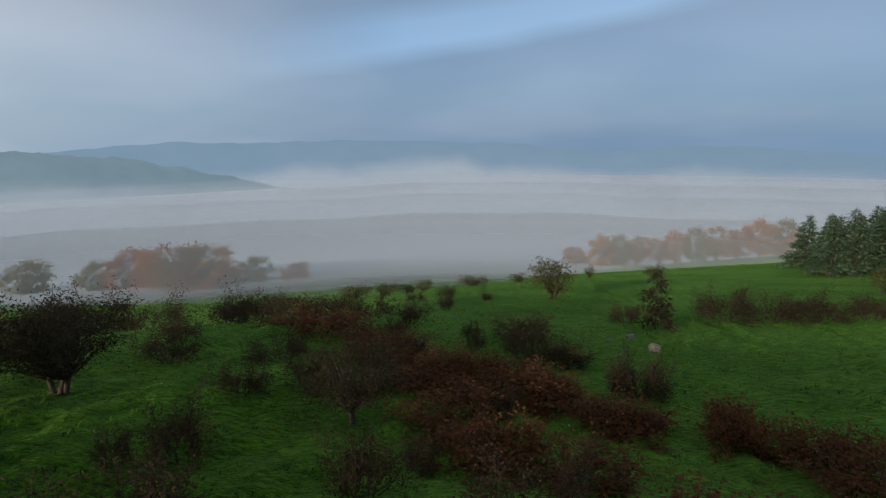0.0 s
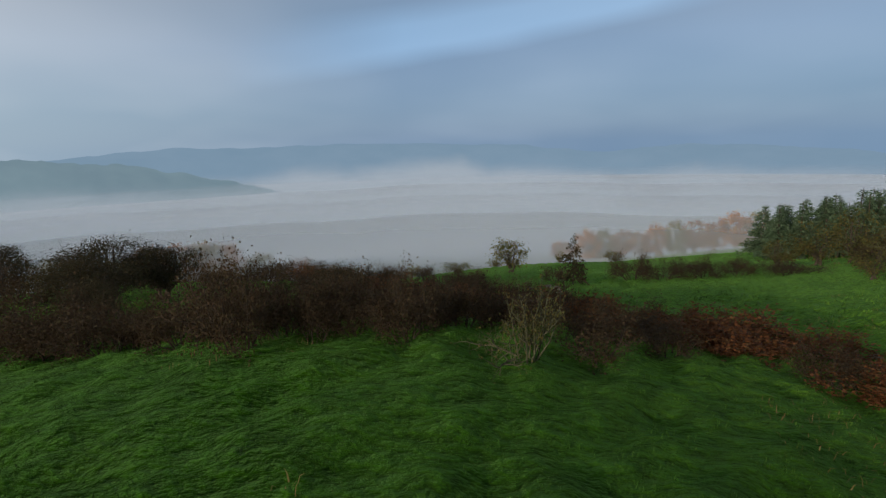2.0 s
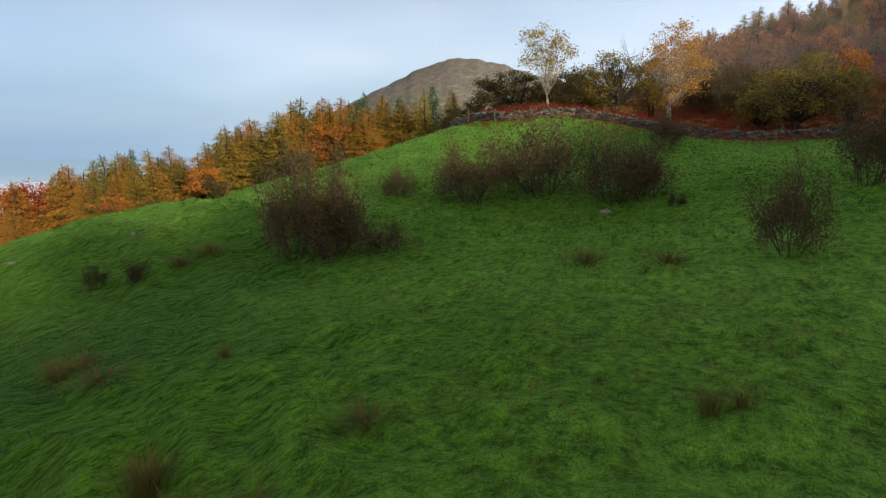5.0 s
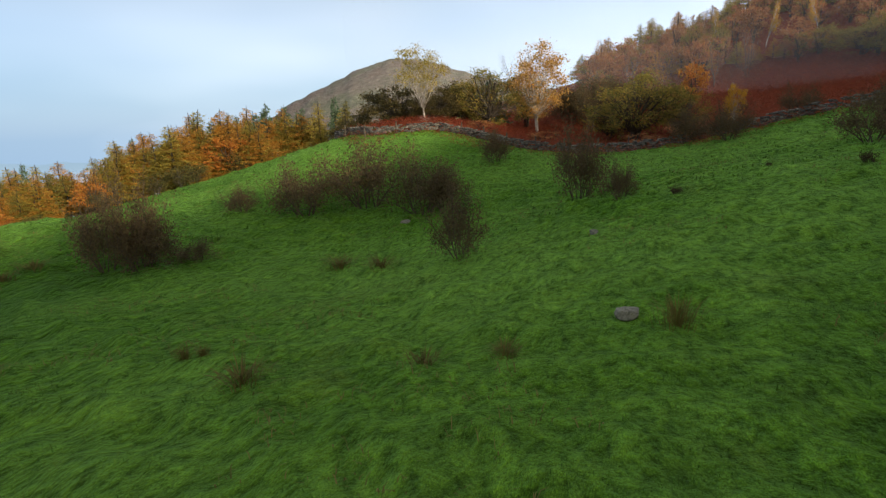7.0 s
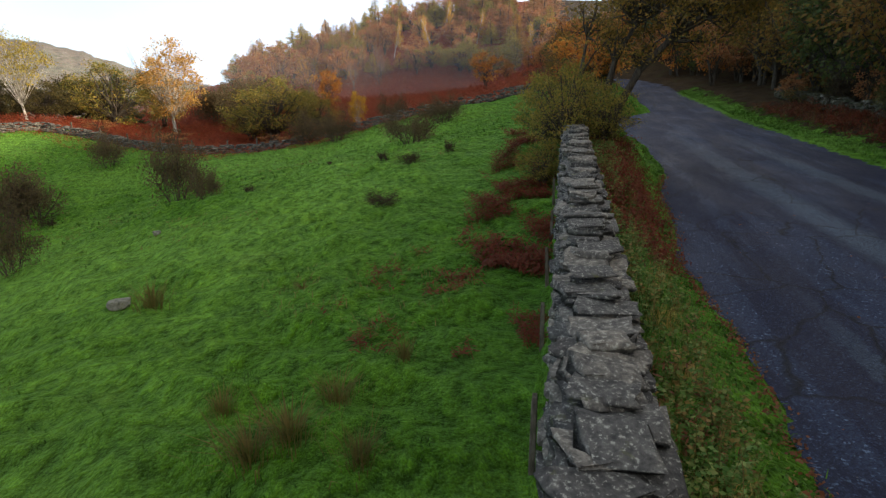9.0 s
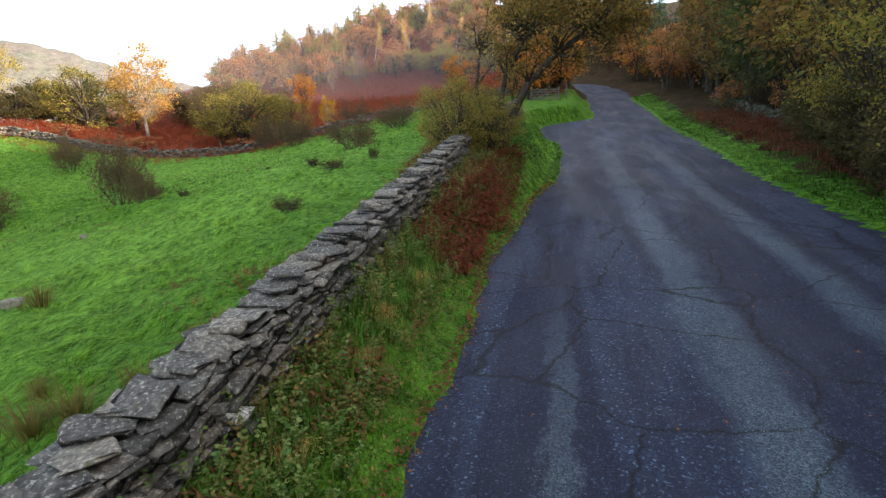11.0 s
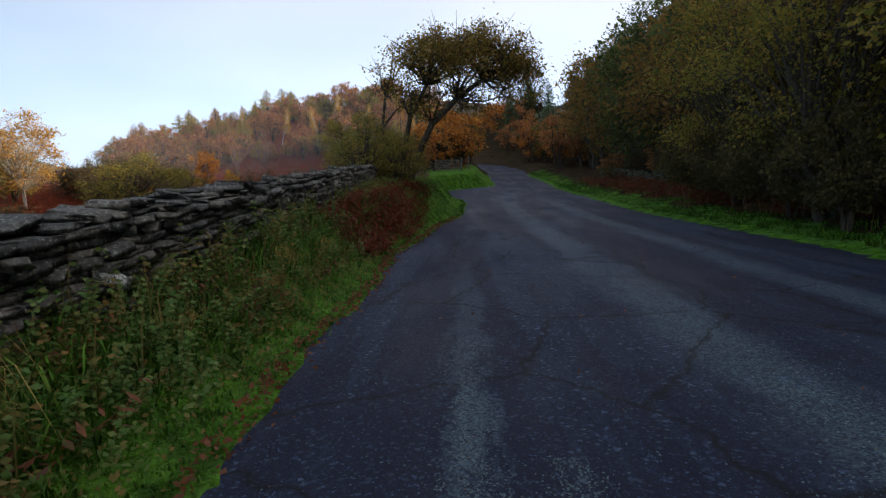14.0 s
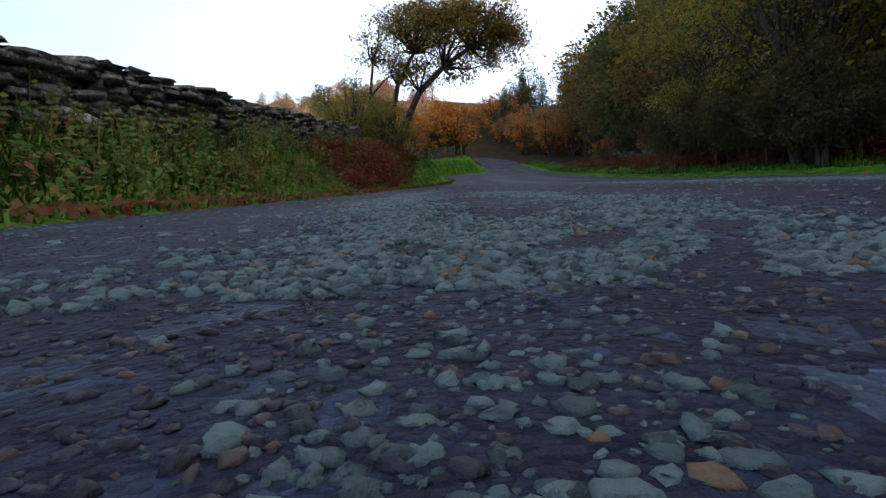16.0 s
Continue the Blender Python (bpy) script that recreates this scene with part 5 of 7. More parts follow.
# birches and trees behind the field wall
PALE_BIRCH = dome_tree("pale_birch", 171, YELLOW_NEEDLE, BIRCH_BARK, 64, 46, 0.12, 5.0, 3.8, 0.34, 2, 0.42, 0.045)
AMBER_BIRCH = dome_tree("amber_birch", 172, AMBER_LEAF, BIRCH_BARK, 120, 62, 0.10, 5.0, 3.4, 0.10, 2, 0.36, 0.05)
DARK_DOMES = [dome_tree("dark_dome", 181 + i, DARK_OLIVE_LEAF, None, 120, 95, 0.17, 5.0, 6.5, 0.03, 4, 0.5, 0.10) for i in range(2)]
TWIGGY = [tree_meshes("twiggy", 175 + i, opts(seg=3, kids=(5, 5, 5), crook=0.14, open=0.5, lift=0.16), fan_stems(3, 2.6, 0.05, 3, 0.4, 0.1), bark, leaf, 0.06, 1, 0.10) for i, (bark, leaf) in enumerate(((BARK, BRUSH_LEAF), (PALE_TWIG, RUST_LEAF)))]
PALE_BRUSH = tree_meshes("pale_brush", 178, opts(seg=2, kids=(5, 5, 5), crook=0.2, open=0.55), fan_stems(9, 1.6, 0.04, 3, 0.9, 0.3), LICHEN_BARK, BRUSH_LEAF, 0.10, 2, 0.1)
plant("birch_tree", PALE_BIRCH, TREE, 82.6, 12.8, 10.2, 7.4, 0.3, "pale birch with sparse yellow leaves", "tree", "wall birches")
plant("birch_tree", AMBER_BIRCH, TREE, 91.4, -1.8, 12.6, 9.2, 1.3, "tall birch in amber and orange leaf", "tree", "wall birches")
plant("gold_birch", GOLDS[0], TREE, 83.0, -26.4, 5.4, 2.5, 0.3, "small bright yellow birch by the wall", "tree")
plant("bare_tree", TWIGGY[0], TREE, 103.1, 1.8, 11.4, 8.8, 0.2, "tall bare ash tree", "tree", "bare trees")
plant("bare_tree", TWIGGY[1], TREE, 154.4, -13.0, 7.5, 6.8, 1.2, "bare birch on the skyline", "tree", "bare trees")
plant("bare_tree", TWIGGY[1], TREE, 136.0, -23.2, 9.8, 7.5, 2.2, "bare birch on the skyline", "tree", "bare trees")
plant("bare_tree", TWIGGY[1], TREE, 130.7, -31.9, 10.2, 6.0, 0.7, "pale bare birch above the bracken", "tree", "slope birches")
plant("bare_tree", TWIGGY[1], TREE, 131.4, -37.8, 10.4, 7.0, 1.7, "pale bare birch above the bracken", "tree", "slope birches")
for x, y, h, w in ((96.2, 5.9, 8.4, 4.6), (98.5, 9.1, 6.4, 3.6)):
    plant("dark_conifer", SPRUCES[0], TREE, x, y, h, w, turn(), "dark green conifer among the wall trees", "tree", "wall trees")
for x, y, h, w in ((88.4, 19.0, 6.6, 11.0), (85.8, 12.4, 4.6, 7.6), (92.4, 11.2, 6.4, 8.0), (86.0, 25.0, 5.0, 7.0)):
    plant("brown_bush", DARK_DOMES[rng.integers(2)], ("branchwork", "foliage"), x, y, h, w, turn(), "broad dark olive-brown thicket behind the field wall", "bush", "wall bushes")
for i, (x, y, h, w) in enumerate(((90.1, 33.2, 11.0, 6.0), (94.0, 30.0, 10.2, 4.4), (88.7, 28.0, 8.2, 5.6), (96.0, 36.5, 9.0, 5.0), (99.0, 24.0, 8.0, 5.0))):
    plant("larch_tree", LARCHES[1 + i % 2], TREE, x, y, h, w, turn(), "yellow-green larch at the end of the field wall", "tree", "wall larches")
for x, y, h in ((100.4, 45.3, 11.0), (99.9, 49.6, 11.2), (103.7, 43.6, 10.2), (96.5, 40.5, 10.0), (106.0, 38.0, 11.0), (92.0, 46.0, 10.4), (88.0, 52.0, 10.2)):
    plant("spruce_tree", SPRUCES[rng.integers(2)], TREE, x, y, h, h * 0.42, turn(), "dark green spruce among the larches", "tree", "plantation spruces")
for x, y, h, w in ((90.0, 5.2, 8.6, 11.5), (97.5, 0.6, 8.2, 8.0), (84.0, -15.0, 8.8, 12.0), (92.0, 7.0, 6.0, 7.0), (86.5, -20.5, 6.0, 8.0), (87.5, -12.0, 5.0, 7.0)):
    plant("olive_tree", OLIVE_TREES[rng.integers(3)], TREE, x, y, h, w, turn(), "rounded olive and yellow broadleaf tree", "tree", "wall trees")
for x, y, h, w in ((101.0, -23.8, 7.2, 4.6), (92.0, -48.4, 6.0, 5.0)):
    plant("orange_tree", ORANGES[rng.integers(2)], TREE, x, y, h, w, turn(), "small broadleaf tree in orange leaf", "tree", "wall trees")
plant("bare_tree", TWIGGY[1], TREE, 129.6, -16.2, 10.6, 6.4, 0.9, "pale bare birch on the skyline", "tree", "bare trees")
for x, y, h, w in ((102.0, -6.5, 6.4, 9.0), (106.3, -11.8, 6.0, 8.5), (111.4, -14.2, 5.0, 8.0), (97.0, -11.0, 5.6, 8.0), (103.0, -18.5, 5.0, 7.0)):
    plant("pale_bush", PALE_BRUSH, ("branchwork", "foliage"), x, y, h, w, turn(), "pale brown leafless thicket behind the trees", "bush", "wall bushes")
for x, y, h, w in ((124.6, -54.4, 5.6, 12.0), (131.3, -49.8, 5.0, 10.0), (117.7, -58.8, 6.2, 11.0)):
    plant("willow_bush", OLIVE_TREES[rng.integers(3)], ("branchwork", "foliage"), x, y, h, w, turn(), "grey-green willow above the bracken slope", "bush", "slope willows")
for x, y, h, w in ((76.0, -4.0, 1.6, 4.0), (78.0, 4.0, 1.5, 4.0), (74.0, -15.5, 1.8, 4.0), (72.0, -19.5, 2.4, 3.8)):
    plant("brown_bush", RUST_TREES[rng.integers(2)], ("branchwork", "foliage"), x, y, h, w, turn(), "low brown bush behind the field wall", "bush", "wall bushes")
# larch wood on the hill, above the open bracken
def tree_line(y):
    return float(np.interp(y, (-90, -65, -50, -41, -32, -19, -5), (98, 112, 127, 134, 140, 141, 140)))


for i, (x, y, h) in enumerate(((179.6, -10.2, 9.61), (184.2, -21.7, 7.45), (181.9, -32.1, 6.88), (179.8, -42.5, 7.74), (174.7, -52.2, 6.6), (168.7, -59.9, 7.03), (160.0, -66.2, 6.9), (158.1, -74, 6.18), (141.6, -27, 6.33), (142.7, -33.1, 5.42), (125.1, -45.9, 4.24), (199.5, -27, 11.44), (202.6, -36.9, 11.43), (201.5, -51.2, 11.43), (151.6, -75.8, 7.19), (144.6, -78.9, 8.64), (136.7, -73.8, 7.25), (130.0, -66.3, 6.64))):
    for k in range(7):
        a, b = x + rng.uniform(-10, 9), y + rng.uniform(-7, 7)
        plant("larch_tree", (RUSTS + LARCHES)[rng.integers(4)], TREE, max(a, tree_line(b) + rng.uniform(0, 6)), b, h * rng.uniform(0.8, 1.2), h * 0.7, turn(), "rust-brown larch on the hillside", "tree", "hillside larches")
for i in range(170):
    x, y = rng.uniform(104, 188), rng.uniform(-88, -5)
    if x > tree_line(y) and road_frame(x, y)[1] < -8:
        plant("hillside_tree", (RUST_TREES + RUST_TREES + OLIVE_TREES[:1])[rng.integers(5)], TREE, x, y, rng.uniform(4.8, 8.2), rng.uniform(4.8, 7.4), turn(), "rust-leaved tree among the hillside larches", "tree", "hillside trees")
for x, y, h in ((140.0, -52.0, 9.0), (146.0, -44.0, 9.5), (150.0, -58.0, 9.0), (122.0, -70.0, 8.0), (108.0, -66.0, 7.5), (160.0, -36.0, 9.0), (136.0, -62.0, 8.5)):
    plant("slim_birch", BIRCHES[0], TREE, x, y, h, h * 0.5, turn(), "slim white-stemmed birch above the bracken", "tree", "slope birches")
# the oak over the lane, and the wood along its far side
def oak_meshes():
    """A wind-trained oak: the trunk leans out over the lane under one broad, rounded crown."""
    r = np.random.default_rng(91)
    wood, crown = Geo(), Geo()
    lane, deep, up = np.array([ACROSS[0], ACROSS[1], 0.0]), np.array([ALONG[0], ALONG[1], 0.0]), np.array([0, 0, 1.0])
    lines = (((0, 0), (0.45, 1.4), (1.1, 2.7), (2.1, 3.7), (3.2, 4.5), (4.3, 5.0)), ((-0.2, 0), (-0.1, 1.5), (0.2, 3.0), (0.9, 4.3), (1.8, 5.4)), ((-0.3, 0), (-0.7, 1.3), (-1.0, 2.6), (-0.8, 3.9)))
    trunks = []
    for k, line in enumerate(lines):
        pts = np.array([lane * u + up * v + deep * r.normal() * 0.12 for u, v in line])
        wood.tube(pts, np.linspace(0.20 - 0.045 * k, 0.05, len(pts)), 8)
        trunks.append(pts)
    for i in range(230):
        d = r.normal(size=3)
        d /= np.linalg.norm(d)
        d[2] = abs(d[2]) if r.random() < 0.75 else d[2]
        f = r.uniform(0.4, 1.0) ** 0.5 * r.uniform(0.86, 1.08)
        u, v = 2.15 + 3.5 * f * d[0], 4.15 + 2.5 * f * d[2] * (1 if d[2] > 0 else 0.55)
        v += 0.16 * (u - 1.75) * (1 if d[2] < 0.2 else 0.3)
        c = lane * u + deep * (2.7 * f * d[1]) + up * v
        gap = [np.min(np.linalg.norm(p[1:] - c, axis=1)) for p in trunks]
        p = trunks[int(np.argmin(gap))]
        j = max(1, int(np.argmin(np.linalg.norm(p - c, axis=1) + np.clip(p[:, 2] - c[2] + 0.5, 0, 9))))
        mid = p[j] * 0.5 + c * 0.5 + r.normal(size=3) * 0.15 + up * 0.15
        wood.tube([p[j], mid, c], [0.06, 0.035, 0.012], 4)
        for _ in range(3):
            wood.tube([mid * 0.4 + c * 0.6, c + r.normal(size=3) * 0.45], [0.016, 0.006], 3)
        n = int(105 * r.uniform(0.5, 1.3))
        crown.leaves(r, c + r.normal(size=(n, 3)) * np.where(r.random((n, 1)) < 0.12, 0.34, 0.24) * np.array([1.1, 1.1, 0.7]), 0.12, np.repeat((d * 0.4)[None], n, 0), 0.1)
    return wood.mesh("oak_wood", BARK), crown.mesh("oak_leaves", OAK_LEAF)


for x, y, h, w in ((10.4, -33.9, 8.2, 6.5), (16.0, -38.4, 8.0, 6.0), (5.0, -33.0, 10.0, 8.0)):
    plant("woodland_tree", FRONT_WOODS[2], TREE, x, y, h, w, turn(), "yellow-green woodland tree behind the mossy wall", "tree", "roadside wood")
for x, y, h, w in ((9.6, -33.0, 2.8, 3.4), (11.8, -34.6, 3.4, 3.8), (15.4, -37.2, 3.0, 3.6), (18.4, -39.2, 3.2, 3.6)):
    plant("understorey_bush", DARK_DOMES[rng.integers(2)], ("branchwork", "foliage"), x, y, h, w, turn(), "dark olive bush behind the mossy wall", "bush", "understorey")
ox, oy = at_road(22.6, -2.6)
plant("oak_tree", oak_meshes(), TREE, ox, oy, 6.5, 0, 0.0, "windswept oak with brown leaves leaning over the lane", "tree")
for s, c, h, w in ((21.2, -2.7, 2.2, 2.4), (20.6, -4.0, 3.2, 3.0), (24.5, -3.2, 2.6, 2.8), (23.0, -4.6, 2.8, 3.0), (27.5, -4.0, 2.0, 2.6), (20.0, -4.8, 1.5, 1.8)):
    x, y = at_road(s, c)
    plant("olive_bush", OLIVE_TREES[rng.integers(3)], ("branchwork", "foliage"), x, y, h, w, turn(), "yellow-green bush at the foot of the oak", "bush", "oak bushes")
for i in range(30):
    s = -6 + i * 1.9 + rng.uniform(-0.8, 0.8)
    c = float(right_edge(s)) + rng.uniform(5.3, 8.6)
    x, y = at_road(s, c)
    h = rng.uniform(8.5, 12.5) * (0.62 if rng.random() < 0.25 else 1.0) * (1.0 - 0.3 * float(smooth(20, 50, s)))
    plant("woodland_tree", FRONT_WOODS[rng.integers(4)] if s < 22 else WOODS[rng.integers(2)], TREE, x, y, h, h * rng.uniform(0.7, 0.95), turn(), "shaded woodland tree with olive and brown leaves", "tree", "roadside wood")
for i in range(30):
    s = rng.uniform(-8, 120)
    c = float(right_edge(min(s, 60))) + 10 + 34 * rng.random()
    x, y = at_road(s, c)
    h = rng.uniform(8, 11.5)
    plant("woodland_tree", (WOODS + DUSKS[:1])[rng.integers(3)], TREE, x, y, h, h * rng.uniform(0.75, 1.0), turn(), "woodland tree on the bank behind the wall", "tree", "bank wood")
for i in range(30):
    s = rng.uniform(24, 66)
    x, y = at_road(s, float(right_edge(s)) + rng.uniform(8, 34))
    h = rng.uniform(9, 13)
    plant("woodland_tree", WOODS[rng.integers(2)] if i % 4 else FRONT_WOODS[0], TREE, x, y, h, h * rng.uniform(0.75, 0.95), turn(), "tall woodland tree on the bank above the lane", "tree", "bank wood")
for s, d, h in ((50, 7, 8.5), (54, 6, 8), (58, 6.5, 8), (46, 7.5, 9.5), (43, 8, 10.5), (38, 7, 9), (34, 7, 9), (56, 11, 10), (50, 12, 12), (62, 8, 8.5), (40, 11, 11)):
    x, y = at_road(s, float(right_edge(s)) + d)
    plant("woodland_tree", WOODS[rng.integers(2)], TREE, x, y, h * 1.15, h * 0.95, turn(), "tall woodland tree on the bank above the lane", "tree", "bank wood")
for s, d, h in ((52, 13, 14), (56, 14, 13), (60, 15, 13), (48, 12, 14), (64, 18, 12), (45, 14, 14), (49, 17, 14)):
    x, y = at_road(s, float(right_edge(s)) + d)
    plant("fir_tree", SPRUCES[rng.integers(2)], TREE, x, y, h, 0, turn(), "tall dark fir above the lane", "tree", "lane firs")
for s, d, h in ((56, 3.0, 5.5), (61, 5.0, 6.0), (53, 5.5, 5.0)):
    x, y = at_road(s, float(left_edge(s)) - d)
    plant("orange_tree", ORANGES[rng.integers(2)], TREE, x, y, h, h, turn(), "broadleaf tree in orange-gold leaf at the lane's bend", "tree", "lane hedge")
for i in range(20):
    s = 62 + i * 1.8
    x, y = at_road(s, float(right_edge(min(s, 84))) + rng.uniform(2.6, 9))
    plant("hedge_tree", (RUST_TREES + WOODS[:1] + ORANGES[:1])[i % 4], TREE, x, y, rng.uniform(3.5, 6.5), 0, turn(), "brown-leaved tree at the bend of the lane", "tree", "lane hedge")
for i in range(26):
    x, y = at_road(rng.uniform(94, 140), rng.uniform(-10, 16))
    plant("hedge_tree", (RUST_TREES + WOODS + ORANGES[:1])[rng.integers(5)], TREE, x, y, rng.uniform(5, 8), 0, turn(), "brown-leaved tree on the hill behind the lane", "tree", "lane hedge")
for i in range(8):
    s = rng.uniform(30, 70)
    x, y = at_road(s, float(right_edge(s)) + rng.uniform(16, 40))
    plant("fir_tree", SPRUCES[rng.integers(2)], TREE, x, y, rng.uniform(9, 13), 0, turn(), "tall dark fir above the lane", "tree", "lane firs")
for x, y, h in ((68.4, -68.3, 8.6), (71.8, -75.5, 8.2), (53.6, -64.8, 8.9), (51.4, -65.7, 9.7), (48.2, -66.0, 10.0), (60, -72, 9), (75, -66, 8), (82, -74, 8), (90, -80, 8), (78, -84, 8.5), (66, -82, 9), (98, -86, 8), (104, -76, 8), (88, -92, 8)):
    plant("fir_tree", SPRUCES[rng.integers(2)], TREE, x, y, h, 0, turn(), "tall dark fir above the lane", "tree", "lane firs")
for i in range(16):
    s = rng.uniform(48, 80)
    c = float(left_edge(s)) - rng.uniform(1.5, 7)
    x, y = at_road(s, c)
    plant("hedge_tree", (RUST_TREES + WOODS)[rng.integers(4)], TREE, x, y, rng.uniform(3, 5), 0, turn(), "brown-leaved tree beside the far lane", "tree", "lane hedge")
for i in range(26):
    s = rng.uniform(56, 110)
    c = float(right_edge(s)) + 2.5 + 22 * rng.random()
    x, y = at_road(s, c)
    plant("hedge_tree", (RUST_TREES + WOODS)[rng.integers(4)], TREE, x, y, rng.uniform(3.5, 6), 0, turn(), "brown-leaved tree beside the far lane", "tree", "lane hedge")
for i in range(34):
    s = -4 + i * 1.6 + rng.uniform(-0.8, 0.8)
    x, y = at_road(s, float(right_edge(s)) + rng.uniform(4.2, 7.0))
    plant("understorey_bush", (OLIVES + RUST_TREES + SCRUBS[:1])[rng.integers(5)], ("branchwork", "foliage"), x, y, rng.uniform(1.2, 2.6), rng.uniform(1.8, 3.2), turn(), "brown understorey bush behind the wood wall", "bush", "understorey")

# ---- drystone walls, posts, gate, rocks ----
def stone_proto(seed, flat=1.0):
    """A rough stone of unit size: a box of 24 quads with worn corners and a broken face."""
    r = np.random.default_rng(seed)
    idx, verts, quads = {}, [], []

    def vert(i, j, k):
        if (i, j, k) not in idx:
            p = np.array([i, j, k], float) - 1
            n = p / max(1.0, np.linalg.norm(p)) * 1.25
            p = p * 0.94 + n * 0.06
            verts.append(p * 0.5 + r.normal(size=3) * np.array([0.075, 0.065, 0.06]))
            idx[(i, j, k)] = len(verts) - 1
        return idx[(i, j, k)]
    for axis in range(3):
        for side in (0, 2):
            for a in range(2):
                for b in range(2):
                    c = []
                    for da, db in ((0, 0), (1, 0), (1, 1), (0, 1)):
                        p = [0, 0, 0]
                        p[axis], p[(axis + 1) % 3], p[(axis + 2) % 3] = side, a + da, b + db
                        c.append(vert(*p))
                    quads.append(c if side else c[::-1])
    return np.array(verts), np.array(quads)


WHITE_MAT = Mat("lichen_crust")
wn1 = WHITE_MAT.noise(30, 6, 0.7)
WHITE_MAT.bump(wn1, 0.8, 0.02)
WHITE_STONE = WHITE_MAT.done(WHITE_MAT.ramp(wn1, (0.42, (0.12, 0.12, 0.11)), (0.55, (0.62, 0.62, 0.58))), 0.9, 0.2)
PROTOS = [stone_proto(200 + i) for i in range(10)]
STONE_MESHES = [link_mesh("stone", v, q, [STONE]) for v, q in PROTOS]
MOSSY_MESHES = [link_mesh("stone", v, q, [MOSSY_STONE]) for v, q in PROTOS]
ROAD_TURN = math.atan2(ALONG[1], ALONG[0])


def stone_pose(x, y, z, sx, sy, sz, yaw, tip=0.0, roll=0.0):
    return Matrix.LocRotScale((x, y, z), Euler((roll, tip, yaw)), (sx, sy, sz))


def lay_stones(parent, poses, keep, name, label_rest, meshes=None):
    """The first ones as parts of their own, the rest as one joined piece."""
    r = np.random.default_rng(len(poses))
    meshes = meshes or STONE_MESHES
    vs, qs, n = [], [], 0
    for i, m in enumerate(poses):
        k = r.integers(len(PROTOS))
        if i < keep:
            ob = new(name, meshes[k])
            ob.parent = parent
            ob.matrix_basis = m
        else:
            v, q = PROTOS[k]
            a = np.array(m)
            vs.append(v @ a[:3, :3].T + a[:3, 3])
            qs.append(q + n)
            n += len(v)
    if vs:
        rest = new("walling", link_mesh("walling", np.concatenate(vs), np.concatenate(qs), [meshes[0].materials[0]]))
        rest.parent = parent
        tagged(rest, label_rest, kind="stuff")


def road_wall():
    r = np.random.default_rng(31)
    wall = tagged(new("wall_roadside"), "grey drystone wall with slab copings, lichen and moss", "wall", kind="structure")
    caps, near, rest = [], [], []
    s = -11.0
    while s < 19.8:
        run = r.uniform(0.15, 0.36)
        thick = r.uniform(0.045, 0.11)
        for layer in range(1 if r.random() < 0.55 else 2):
            c = float(wall_line(s)) + r.normal() * 0.05
            x, y = at_road(s + run / 2, c)
            wide = r.uniform(0.42, 0.57) if layer == 0 else r.uniform(0.34, 0.55)
            caps.append((s, stone_pose(x, y, wall_top(s) - 0.07 + 0.07 * layer + r.normal() * 0.02, run * 1.12, wide, thick, ROAD_TURN + r.normal() * 0.22, -0.05 + r.normal() * 0.09, r.normal() * 0.08)))
        s += run * 0.9
    for face, c0 in ((0, 0.2), (1, -0.2)):
        z = -0.10
        while z > -1.35:
            tall = r.uniform(0.04, 0.105)
            s = -11 + r.uniform(0, 0.2)
            while s < 19.6:
                run = r.uniform(0.10, 0.42)
                x, y = at_road(s + run / 2, float(wall_line(s)) + c0 + (0.05 if face == 0 else -0.05) * (-z) * 1.2 + r.normal() * 0.045)
                m = stone_pose(x, y, wall_top(s) + z - tall / 2 + r.normal() * 0.008, run * 1.04, r.uniform(0.2, 0.32), tall * r.uniform(0.8, 1.1), ROAD_TURN + r.normal() * 0.10, -0.09 + r.normal() * 0.06, r.normal() * 0.06)
                (near if face == 0 and 2.2 < s < 8.5 and z > -0.75 else rest).append((s, m))
                s += run
            z -= tall
    caps.sort(key=lambda e: abs(e[0] - 5))
    near.sort(key=lambda e: abs(e[0] - 5))
    lay_stones(wall, [m for _, m in caps], 140, "coping_stone", "slab copings farther along")
    lay_stones(wall, [m for _, m in near] + [m for _, m in rest], 300, "stone", "coursed slate walling")
    pale = new("lichened_stone", link_mesh("lichened_stone", *PROTOS[3], [WHITE_STONE]))
    pale.parent = wall
    tagged(pale, "stone white with crusted lichen")
    pale.matrix_basis = stone_pose(7.62, -18.72, 0.72, 0.26, 0.22, 0.12, ROAD_TURN, 0.2, 0.15)
    core_v, core_q = [], []
    ss = np.arange(-11, 19.7, 0.5)
    for s in ss:                                    # the dark hearting between the two faces
        for c, z in ((0.14, -0.12), (0.19, -1.5), (-0.19, -1.5), (-0.14, -0.12)):
            x, y = at_road(s, c + float(wall_line(s)))
            core_v.append((x, y, wall_top(s) + z))
    for i in range(len(ss) - 1):
        for j in range(4):
            core_q.append((i * 4 + j, i * 4 + (j + 1) % 4, i * 4 + 4 + (j + 1) % 4, i * 4 + 4 + j))
    part("hearting", link_mesh("hearting", core_v, core_q, [STONE]), wall)


